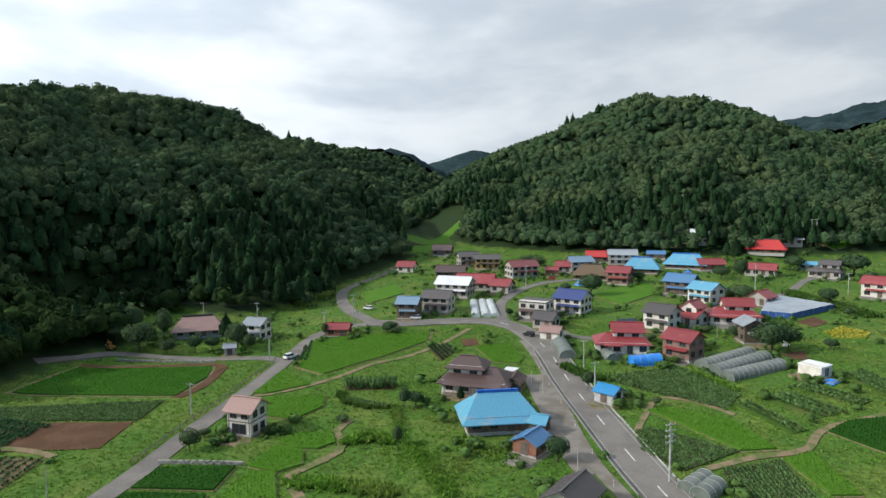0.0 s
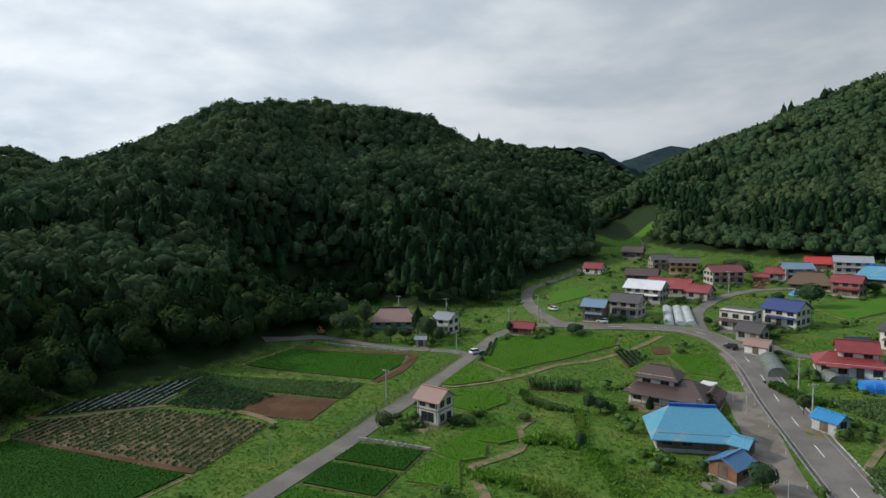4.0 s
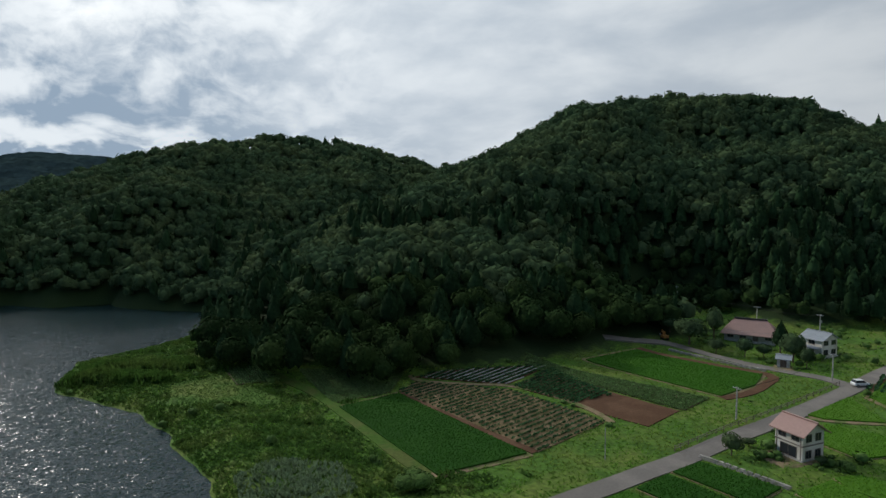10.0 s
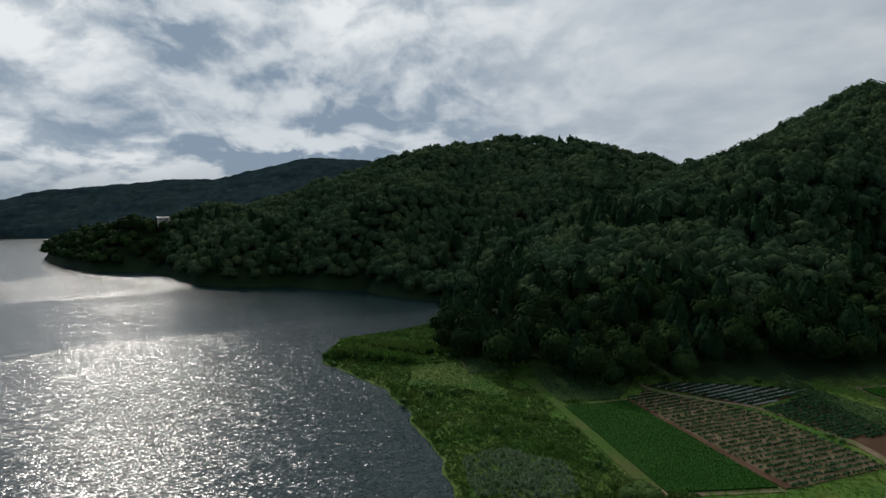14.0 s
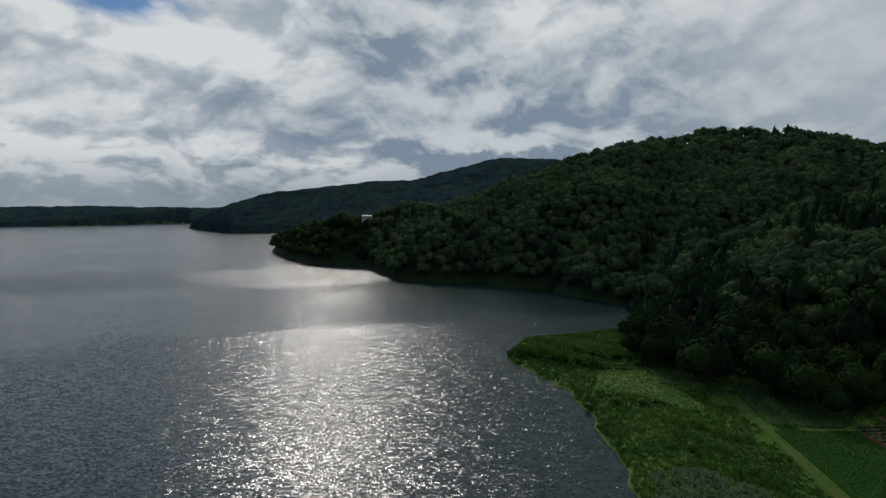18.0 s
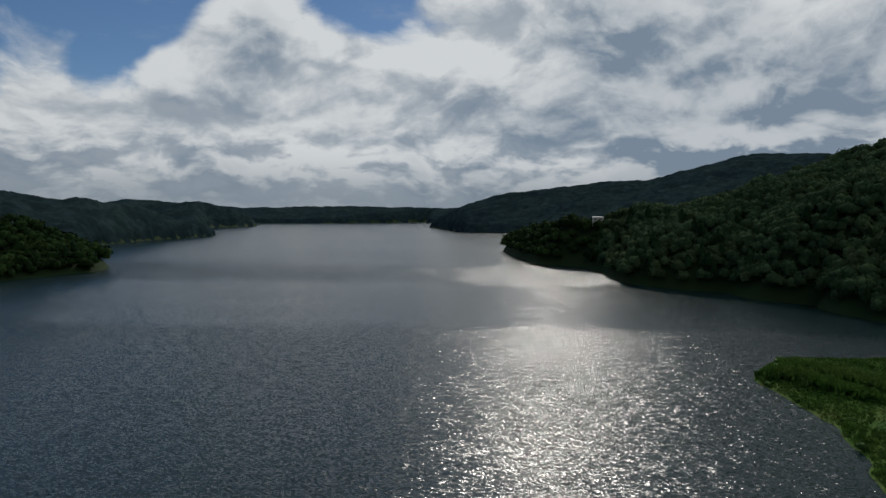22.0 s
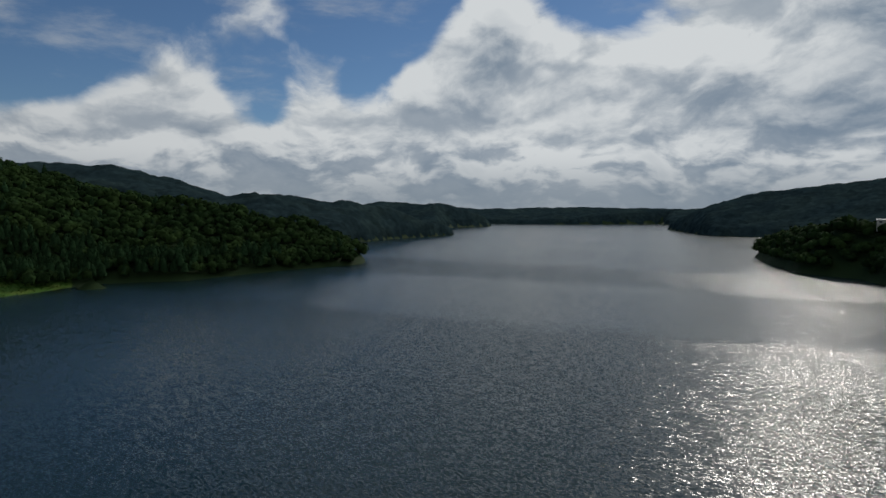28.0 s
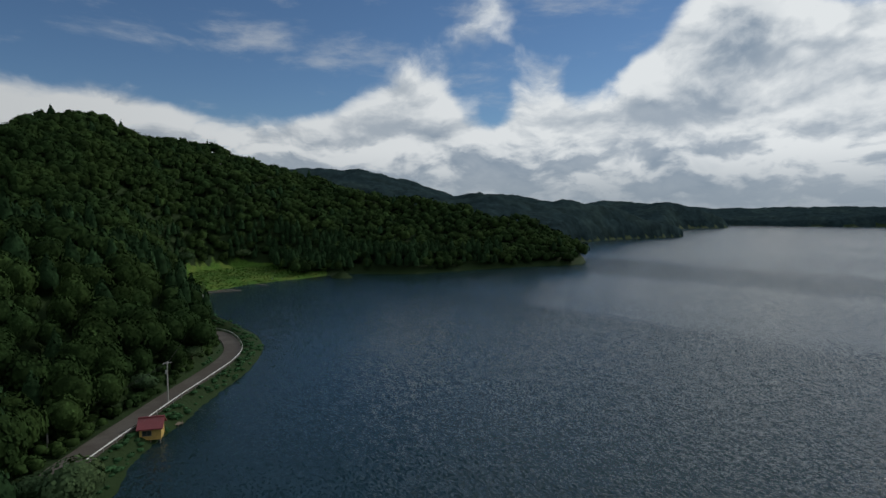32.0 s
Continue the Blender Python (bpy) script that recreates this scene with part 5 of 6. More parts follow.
def tube(bm, pts, r):
    """A bent bar of square section through points in one upright plane."""
    rings = []
    for k, c in enumerate(pts):
        a, b = Vector(pts[max(k - 1, 0)]), Vector(pts[min(k + 1, len(pts) - 1)])
        out = (b - a).cross(Vector((1, 0, 0))).normalized() * r
        rings.append([bm.verts.new(Vector(c) + d) for d in (out + Vector((r, 0, 0)), out - Vector((r, 0, 0)), -out - Vector((r, 0, 0)), -out + Vector((r, 0, 0)))])
    for p, q in zip(rings, rings[1:]):
        for k in range(4):
            bm.faces.new((p[k], p[(k + 1) % 4], q[(k + 1) % 4], q[k]))


def tunnel(a, b, width, height, film, label):
    """A polytunnel between two ground points: film, its hoops and end frames."""
    length = math.dist(a, b)
    turn = math.degrees(math.atan2(b[1] - a[1], b[0] - a[0]))
    z = (ground_z(*a) + ground_z(*b)) / 2
    ob = anchor("polytunnel", *a, z, turn, label, "greenhouse")
    tilt = (ground_z(*b) - ground_z(*a)) / length
    HOUSES.append(((a[0] + b[0]) / 2, (a[1] + b[1]) / 2, max(3.0, length * .5)))
    arch = [(math.cos(t) * width / 2, height * min(1.0, math.sin(t) ** .75 if t % math.pi else 0)) for t in np.linspace(0, math.pi, 13)]
    bm = bmesh.new()
    cols = max(2, int(length / 1.5))
    rows = [[bm.verts.new((length * k / cols, y, h * (1.0 if k % 2 else .975) + (length * k / cols - length / 2) * tilt - (.25 if h < .01 else 0))) for y, h in arch] for k in range(cols + 1)]
    for p, q in zip(rows, rows[1:]):
        for k in range(12):
            bm.faces.new((p[k], p[k + 1], q[k + 1], q[k]))
    bm.faces.new(rows[0]), bm.faces.new(rows[-1][::-1])
    part("film", bm, M[film], ob, smooth=False)
    for k in range(0, cols + 1, 1):
        bm = bmesh.new()
        x = length * k / cols
        dz = (x - length / 2) * tilt
        tube(bm, [(x, y * 1.01, h + .03 + dz) for y, h in arch], .035)
        part("hoop", bm, M["steel"], ob)
    return ob


def net_house(corners, height):
    """A flat orchard shelter that follows the slope: posts, a net roof and blue side sheets."""
    cx, cy = np.mean(corners, axis=0)
    z = ground_z(cx, cy)
    ob = anchor("net_shelter", cx, cy, z, 0, "wide flat grey net shelter with blue side sheets", "greenhouse")
    HOUSES.append((cx, cy, 14))
    pts = [(x - cx, y - cy, ground_z(x, y) - z) for x, y in corners]
    n = 9

    def at(u, v):
        return [(pts[0][k] * (1 - u) + pts[1][k] * u) * (1 - v) + (pts[3][k] * (1 - u) + pts[2][k] * u) * v for k in range(3)]

    bm = bmesh.new()
    g = [[bm.verts.new(Vector(at(i / n, j / n)) + Vector((0, 0, height + (.1 if (i + j) % 2 else -.05)))) for j in range(n + 1)] for i in range(n + 1)]
    for i in range(n):
        for j in range(n):
            bm.faces.new((g[i][j], g[i + 1][j], g[i + 1][j + 1], g[i][j + 1]))
    part("net_roof", bm, M["net_grey"], ob)
    for a, b in zip(pts, pts[1:] + pts[:1]):
        bm = bmesh.new()
        prev = None
        for k in range(13):
            p = Vector(a).lerp(Vector(b), k / 12)
            w = 1 + (.12 if k % 2 else -.05) / 40
            v = [bm.verts.new((p.x * w, p.y * w, p.z + h)) for h in (-.3, height - .02)]
            if prev:
                bm.faces.new((prev[0], v[0], v[1], prev[1]))
            prev = v
        part("side_sheet", bm, M["sheet_navy"], ob)
        for k in range(4):
            p = Vector(a).lerp(Vector(b), k / 4)
            bm = bmesh.new()
            rod(bm, p - Vector((0, 0, .4)), p + Vector((0, 0, height + .1)), .06)
            part("post", bm, M["steel"], ob)


POLES = []


def pole(x, y, height, arms):
    """A concrete power pole with its cross-arms and insulators."""
    z = ground_z(x, y)
    height = min(13.5, max(4.0, height))
    ob = anchor("utility_pole", x, y, z, random.uniform(-30, 30), "grey concrete utility pole with cross-arms" if arms else "slim plain grey pole beside the fields", "utility pole", "utility poles")
    bm = bmesh.new()
    rod(bm, (0, 0, -.5), (0, 0, height), .19 if arms else .09, .11 if arms else .06)
    part("shaft", bm, M["concrete"], ob)
    POLES.append((x, y, z + height - .3, arms))
    for k in range(arms):
        h = height - .35 - k * (.9 if arms > 2 else .7)
        arm = part("cross_arm", boxed((-.95, .95, -.05, .05, h - .05, h + .05)), M["steel"], ob)
        for px in (-.85, -.3, .3, .85):
            bm = bmesh.new()
            rod(bm, (px, 0, h + .05), (px, 0, h + .27), .055, .035, 6)
            part("insulator", bm, M["trim_white"], arm)
    if arms >= 1 and height > 8:
        bm = bmesh.new()
        rod(bm, (.33, 0, height - 2.6), (.33, 0, height - 1.8), .2, sides=10)
        part("transformer", bm, M["steel"], ob)


def car(x, y, turn, paint, label):
    ob = anchor("car", x, y, ground_z(x, y) + .18, turn, label, "car")
    bm = bmesh.new()
    side = [(-1.75, .28), (1.75, .28), (1.78, .75), (1.05, .9), (-1.7, .95), (-1.78, .6)]
    ends = [[bm.verts.new((s * .78, px, pz)) for px, pz in side] for s in (-1, 1)]
    for k in range(6):
        bm.faces.new((ends[0][k], ends[0][(k + 1) % 6], ends[1][(k + 1) % 6], ends[1][k]))
    bm.faces.new(ends[0]), bm.faces.new(ends[1][::-1])
    bmesh.ops.bevel(bm, geom=bm.edges[:], offset=.06, segments=1, affect="EDGES")
    part("body", bm, M[paint], ob)
    bm = bmesh.new()
    cab = [(-1.62, .92, .74), (.95, .88, .74), (.35, 1.42, .62), (-1.35, 1.45, .62)]
    ends = [[bm.verts.new((s * w, px, pz)) for px, pz, w in cab] for s in (-1, 1)]
    for k in range(4):
        bm.faces.new((ends[0][k], ends[0][(k + 1) % 4], ends[1][(k + 1) % 4], ends[1][k]))
    bm.faces.new(ends[0]), bm.faces.new(ends[1][::-1])
    part("cabin_glass", bm, M["glass"], ob)
    part("car_roof", boxed((-.63, .63, -1.36, .36, 1.43, 1.49)), M[paint], ob)
    for sx in (-.74, .74):
        for sy in (-1.1, 1.12):
            bm = bmesh.new()
            rod(bm, (sx - .1, sy, .3), (sx + .1, sy, .3), .3, sides=14)
            wheel = part("wheel", bm, M["rubber"], ob)
            bm = bmesh.new()
            rod(bm, (sx - .11, sy, .3), (sx + .11, sy, .3), .17, sides=10)
            part("rim", bm, M["steel"], wheel)
        part("headlight", boxed((sx * .75 - .14, sx * .75 + .14, 1.72, 1.79, .6, .72)), M["trim_white"], ob)


def tree_meshes():
    rng = np.random.default_rng(21)
    out = {}
    for kind, cone in (("broad", False), ("cone", True)):
        for k in range(4):
            v, f = crown_shape(rng, 520, .042 if not cone else .03, cone=cone, core=2)
            ob = mesh_from("crown", v, f, [M["needles" if cone else "leaves"]], smooth=True)
            bm = bmesh.new()
            rod(bm, (0, 0, -.05), (.01, .01, .34), .035, .024, 7)
            if not cone:
                for q in range(4):
                    a = q * 1.7 + k
                    rod(bm, (.01, .01, .27), (math.cos(a) * .24, math.sin(a) * .24, .52 + .05 * q), .018, .008, 5)
            else:
                rod(bm, (.01, .01, .34), (0, 0, .85), .024, .006, 6)
            bmesh.ops.recalc_face_normals(bm, faces=bm.faces)
            me = bpy.data.meshes.new("trunk")
            bm.to_mesh(me)
            bm.free()
            me.materials.append(M["bark"])
            out[kind, k] = (ob.data, me)
            bpy.data.objects.remove(ob)
    return out


TREES = tree_meshes()


def garden_tree(x, y, height, width, kind):
    k = int(abs(x * 7 + y * 3)) % 4
    if kind == "cone":
        label, width = "dark pointed conifer beside the houses", height * .55 / .78
    else:
        label = ("rounded green garden shrub" if height < 3.5 else "leafy green garden tree") + " between fields and houses"
    ob = new("tree")
    ob.matrix_world = pose(x, y, ground_z(x, y) - .05, 0, 0, (x * 37) % 360) @ Matrix.Diagonal((width, width, height, 1))
    tagged(ob, label, "tree", "garden trees")
    crown, trunk = TREES[kind, k]
    share("crown", crown, ob, Matrix())
    share("trunk", trunk, ob, Matrix())



# ---- the village, thing by thing ----
kura_house(-37.0, 108.3, -18, 5.0, 5.0, "plaster", "roof_rose", "small two-storey plaster house with rose metal roof")
manor_house(7.4, 128.8, -17, 14.0, 9.5, "plaster", "roof_brown", "two-storey farmhouse with brown hipped roofs and verandah")
hip_house(10.0, 110.1, 7, 12.9, 9.0, "boards_dark", "roof_sky", "old farmhouse with big faded sky-blue hipped roof")
shed(14.8, 98.8, -37, 4.4, 5.0, "boards_red", "roof_blue", "red-brown wooden shed under a blue roof")
gable_house(17.4, 78.4, -37, 5.1, 7.0, "plaster", "roof_dark", "white house with dark brown gable roof")
shed(33.9, 119.8, -46, 4.3, 4.0, "metal_wall", "roof_brightblue", "small grey metal shed with bright blue roof")
shed(-31.9, 177.2, -5, 6.7, 5.5, "boards_red", "roof_red", "red-roofed low brick store by the junction")
hip_house(-77.2, 184.2, 18, 13.4, 8.0, "plaster_grey", "roof_rose", "low farmhouse with rose-brown hipped roof among trees")
gable_house2(-57.0, 178.8, -17, 5.7, 6.0, "plaster", "roof_grey", "two-storey timbered house with grey metal roof")
shed(-59.3, 161.5, 15, 2.8, 2.5, "metal_wall", "roof_grey", "tiny grey metal garden shed beside trees")
gable_house2(-11.6, 196.3, -12, 6.6, 7.0, "boards_dark", "roof_slate", "dark timber house with slate-blue metal roof")
gable_house2(-1.8, 204.6, -19, 9.2, 8.0, "plaster_grey", "roof_dark", "grey two-storey house with dark gable roof")
gable_house2(4.5, 229.4, -21, 12.9, 9.0, "plaster_grey", "roof_white", "grey house with broad white metal roof")
gable_house(13.4, 243.4, -15, 15.0, 10.0, "plaster_grey", "roof_red", "big house with wide red gable roof")
gable_house(3.5, 271.3, -9, 12.7, 8.0, "boards_dark", "roof_brown", "dark timber house with brown metal roof")
gable_house(23.3, 235.2, -26, 7.5, 7.0, "plaster_grey", "roof_red", "small grey house with dull red roof")
gable_house(-17.9, 289.6, -16, 8.2, 7.0, "plaster", "roof_red", "small white house with red roof at the wood's edge")
gable_house(-0.4, 341.4, -10, 10.3, 9.0, "boards_dark", "roof_brown", "brown timber house farther up the valley")
gable_house2(12.4, 302.6, 13, 9.7, 8.0, "plaster_grey", "roof_dark", "grey house with dark roof up the valley")
gable_house2(21.7, 292.0, -4, 12.1, 7.0, "plaster_ochre", "roof_dark", "ochre plastered house with dark metal roof")
gable_house2(35.4, 268.2, 17, 12.6, 9.0, "plaster_grey", "roof_maroon", "grey house with maroon gable roof")
box_house(30.2, 192.0, -31, 9.3, 7.0, "plaster", "roof_brown", "white two-storey house with brown porch roof")
gable_house2(43.7, 198.9, -37, 9.6, 9.0, "plaster", "roof_navy", "white house with navy blue roof")
gable_house(31.4, 179.9, -35, 6.1, 6.0, "plaster_grey", "roof_dark", "grey garage house with dark roof")
shed(30.8, 167.1, -30, 5.3, 5.0, "plaster", "roof_rose", "low building with rose roof by the road")
villa_house(46.6, 154.0, -9, 12.8, 9.0, "plaster", "roof_red", "white two-storey house with stepped red roofs")
gable_house2(60.1, 146.8, -52, 7.1, 7.0, "brick_wall", "roof_red", "brown brick barn with red gable roof")
gable_house2(65.2, 175.0, -48, 7.8, 8.0, "plaster", "roof_dark", "white two-storey house with dark roof")
villa_house(74.6, 179.0, -51, 8.3, 8.5, "plaster", "roof_red", "tall white house with three stepped red roofs")
gable_house2(90.2, 223.1, -42, 10.0, 9.0, "boards_dark", "roof_blue", "dark two-storey house with bright blue roof")
gable_house2(92.6, 207.5, -59, 8.9, 8.0, "plaster", "roof_sky", "white two-storey house with pale blue roof")
villa_house(88.0, 179.4, -11, 14.0, 9.0, "plaster", "roof_red", "white bungalow with red roofs")
gable_house(109.4, 202.0, -53, 6.1, 7.0, "plaster_grey", "roof_red", "small grey store with red gable roof")
gable_house2(83.1, 159.1, -3, 5.4, 6.0, "boards_dark", "roof_grey", "half-hidden grey-roofed timber house")
villa_house(160.6, 247.3, -45, 11.6, 8.0, "plaster_grey", "roof_dark", "dark-roofed modern house on the slope")
gable_house2(156.0, 208.5, -52, 11.4, 8.0, "plaster", "roof_red", "white house with red roof on the slope")
hip_house(162.6, 297.6, -34, 16.2, 10.0, "boards_dark", "roof_brightred", "farmhouse with bright red hipped roof")
gable_house(178.3, 303.6, -20, 9.2, 7.0, "plaster_grey", "roof_grey", "grey-roofed house beside the farm track")
gable_house(137.5, 255.6, -36, 11.6, 7.0, "plaster_grey", "roof_red", "low red-roofed house on the slope")
hip_house(114.0, 277.4, -30, 17.2, 10.0, "boards_dark", "roof_sky", "farmhouse with tall sky-blue hipped roof")
gable_house(122.6, 271.8, -4, 10.8, 7.0, "boards_red", "roof_red", "red-brown wooden barn with red roof")
gable_house2(123.3, 315.9, -21, 13.7, 6.0, "boards_dark", "roof_brown", "long two-storey house under the wood")
gable_house2(134.7, 311.4, -23, 8.8, 8.0, "plaster", "roof_white", "white flat-fronted building under the wood")
hip_house(91.1, 271.1, -24, 14.2, 10.0, "boards_dark", "roof_sky", "farmhouse with sky-blue hipped roof")
shed(108.8, 302.3, -20, 8.6, 6.0, "boards_dark", "roof_blue", "small dark barn with blue roof")
gable_house2(88.6, 292.7, -12, 13.2, 8.0, "plaster_grey", "roof_grey", "grey plastered house with grey gable roof")
gable_house(78.9, 302.1, -15, 10.8, 8.0, "boards_dark", "roof_brightred", "house with red roof under the wood")
gable_house2(73.7, 246.4, -32, 8.8, 8.0, "brick_wall", "roof_red", "brown brick store with red gable roof")
gable_house2(63.8, 276.6, 7, 10.4, 8.0, "plaster_grey", "roof_slate", "grey house with slate-blue gable roof")
hip_house(64.7, 258.8, -19, 13.6, 9.0, "boards_dark", "roof_thatch", "old house with brown hipped thatch roof")
gable_house(56.5, 277.2, -12, 6.8, 7.0, "plaster_grey", "roof_red", "little grey house with red roof")
shed(49.8, 270.9, -10, 5.6, 5.0, "boards_red", "roof_red", "low red wooden shed by the lane")
shed(163.5, 265.0, -32, 7.0, 5.0, "metal_wall", "roof_sky", "small metal shed with pale blue roof")
box_shed(15.0, 133.1, -26, 2.8, 3.5, "metal_wall", "roof_white", "white box shed beside the farmhouse")
box_shed(83.9, 131.9, -62, 5.2, 4.0, "plaster", "roof_white", "plain white box shed in the fields")
shed(16.7, 106.5, -29, 4.4, 3.5, "boards_dark", "roof_sky", "pale blue lean-to roof beside the shed")
tunnel((61.1, 138.5), (77.3, 147.9), 4.0, 2.1, "film_grey", "long polytunnel of grey film over hoops")
tunnel((62.3, 134.6), (79.2, 144.2), 4.0, 2.1, "film_grey", "long polytunnel of grey film over hoops")
tunnel((63.5, 130.8), (79.5, 137.9), 4.0, 2.1, "film_grey", "long polytunnel of grey film over hoops")
tunnel((45.6, 142.5), (52.9, 143.4), 4.0, 2.3, "film_blue", "low tunnel covered with bright blue sheet")
tunnel((31.5, 148.4), (31.6, 160.0), 4.5, 2.4, "film_grey", "small polytunnel beside the road")
tunnel((42.2, 145.4), (41.6, 150.9), 3.5, 2.0, "film_grey", "small grey polytunnel by the house")
tunnel((35.5, 84.2), (39.9, 88.0), 3.2, 1.7, "film_grey", "short garden polytunnel of grey film")
tunnel((36.5, 82.2), (40.6, 85.8), 3.2, 1.7, "film_grey", "short garden polytunnel of grey film")
tunnel((10.6, 194.0), (11.1, 217.2), 3.0, 1.3, "film_white", "polytunnel with white film at the junction")
tunnel((14.0, 193.7), (14.2, 216.9), 3.0, 1.3, "film_white", "polytunnel with white film at the junction")
tunnel((17.0, 194.2), (16.9, 216.6), 3.0, 1.3, "film_white", "polytunnel with white film at the junction")
tunnel((216.7, 310.2), (242.1, 310.5), 7.0, 2.8, "film_blue", "pale blue tunnel on the upper fields")
net_house([(100.4, 185.9), (107.8, 181.7), (127.9, 192.4), (116.9, 209.3)], 1.8)
pole(34.1, 87.3, 9.4, 4)
pole(31.9, 123.4, 7.3, 1)
pole(33.4, 139.7, 7.3, 1)
pole(-51.3, 117.1, 6.6, 1)
pole(-57.8, 83.0, 5.4, 0)
pole(-121.6, 221.4, 8.4, 1)
pole(-83.0, 202.5, 6.4, 1)
pole(-62.1, 194.9, 8.4, 1)
pole(-46.7, 155.7, 6.5, 1)
pole(-38.3, 187.1, 6.1, 2)
pole(20.9, 90.8, 3.5, 0)
pole(116.4, 219.9, 11.5, 1)
pole(33.4, 239.2, 9.6, 1)
pole(187.2, 301.0, 13.5, 1)
pole(189.6, 300.8, 14.1, 1)
pole(146.9, 213.5, 8.1, 1)
pole(-29.6, 191.8, 9.5, 1)
pole(-28.1, 189.8, 4.7, 1)
pole(31.6, 160.0, 4.9, 0)
pole(75.8, 162.4, 5.0, 0)
pole(19.1, 127.7, 2.2, 0)
pole(21.0, 124.3, 3.8, 0)
pole(1.8, -139.6, 9.3, 1)
pole(-8.5, -203.3, 7.9, 1)
pole(21.0, -121.5, 4.7, 1)
pole(-38.6, -533.1, 11.0, 1)
car(-40.9, 154.5, -36, "car_white", "small white car on the farm road")
car(24.6, 169.9, 40, "car_black", "black car on the main road")
car(-27.1, 210.2, 60, "car_white", "white car at the valley junction")
car(-9.3, 192.7, 80, "car_white", "white car parked by the house")
car(50.0, 149.8, 70, "car_white", "white minivan parked before the house")
car(8.3, 127.7, 75, "car_white", "white car in the farmhouse yard")
car(47.1, 257.9, 80, "car_red", "red car on the village lane")
garden_tree(-86.6, 165.5, 8.2, 9.5, "broad")
garden_tree(-84.0, 175.3, 10.0, 5.7, "broad")
garden_tree(-94.9, 169.1, 4.8, 7.3, "broad")
garden_tree(-64.4, 172.7, 9.9, 5.6, "cone")
garden_tree(-59.2, 167.1, 8.0, 7.2, "broad")
garden_tree(-70.4, 164.9, 5.5, 4.7, "broad")
garden_tree(-66.7, 167.8, 4.0, 4.2, "broad")
garden_tree(-77.5, 163.1, 4.4, 4.7, "broad")
garden_tree(-54.5, 162.9, 5.4, 3.7, "broad")
garden_tree(-44.4, 100.0, 4.1, 4.0, "broad")
garden_tree(-44.1, 105.9, 1.7, 2.4, "broad")
garden_tree(18.4, 94.8, 4.5, 4.2, "broad")
garden_tree(-6.0, 119.6, 3.4, 3.4, "broad")
garden_tree(-8.4, 101.8, 3.7, 2.1, "broad")
garden_tree(-8.3, 119.0, 4.2, 2.7, "broad")
garden_tree(-19.9, 112.0, 1.5, 2.6, "broad")
garden_tree(-35.6, 175.1, 4.7, 2.3, "broad")
garden_tree(-17.1, 176.6, 3.0, 4.4, "broad")
garden_tree(-14.4, 175.0, 2.3, 3.3, "broad")
garden_tree(83.5, 148.8, 7.8, 9.9, "broad")
garden_tree(89.1, 151.0, 6.5, 5.8, "broad")
garden_tree(55.6, 222.0, 8.5, 8.9, "broad")
garden_tree(104.3, 206.3, 6.5, 8.9, "broad")
garden_tree(102.6, 211.0, 4.4, 6.0, "broad")
garden_tree(172.0, 247.1, 9.9, 11.8, "broad")
garden_tree(156.2, 262.5, 7.0, 9.0, "broad")
garden_tree(121.8, 241.5, 10.4, 6.0, "broad")
garden_tree(117.0, 248.5, 5.9, 7.1, "broad")
garden_tree(130.3, 198.9, 6.1, 6.4, "broad")
garden_tree(99.4, 149.9, 3.1, 3.7, "broad")
garden_tree(31.3, 126.7, 4.2, 3.1, "broad")
garden_tree(42.5, 116.5, 2.2, 2.2, "broad")
garden_tree(5.5, 128.6, 3.7, 2.5, "broad")
garden_tree(3.3, 120.6, 4.0, 1.6, "cone")
garden_tree(44.8, 281.9, 7.5, 8.1, "broad")
garden_tree(43.0, 297.6, 5.7, 8.5, "broad")
garden_tree(82.3, 248.0, 5.2, 5.7, "broad")
garden_tree(47.3, 228.5, 4.4, 4.4, "broad")
garden_tree(21.6, 194.6, 2.8, 2.6, "broad")
garden_tree(-16.6, 179.8, 2.9, 5.1, "broad")
garden_tree(138.8, 280.9, 13.4, 10.7, "cone")
garden_tree(138.4, 288.4, 11.0, 8.2, "cone")
garden_tree(153.8, 299.8, 11.4, 8.6, "cone")
garden_tree(136.0, 322.8, 10.8, 9.2, "broad")
garden_tree(87.1, 229.1, 3.3, 3.5, "broad")
garden_tree(67.1, 152.4, 2.9, 2.9, "broad")
garden_tree(80.5, 161.8, 3.9, 3.7, "broad")
garden_tree(10.2, 124.9, 2.4, 1.9, "broad")
garden_tree(-33.1, 106.7, 1.8, 2.0, "broad")
garden_tree(126.7, 183.7, 2.6, 3.5, "broad")
garden_tree(170.3, 234.8, 4.5, 4.5, "broad")
garden_tree(75.6, 168.3, 2.4, 4.2, "broad")
garden_tree(57.0, 161.5, 2.3, 3.1, "broad")
garden_tree(13.4, -95.0, 9.2, 9.2, "broad")
garden_tree(18.9, -97.9, 5.4, 5.4, "broad")
garden_tree(-3.8, -166.6, 4.1, 5.8, "broad")
garden_tree(6.7, -144.9, 4.9, 6.1, "broad")
garden_tree(-7.8, -420.2, 9.2, 11.0, "broad")
garden_tree(-45.4, -443.8, 8.1, 12.1, "broad")
SPOT = dict(tarp_a=(56.8, 244.9), tarp_b=(108.1, 260.6), tarp_c=(84.8, 127.6), solar=(55.7, 177.7), digger=(-93.3, 163.4))

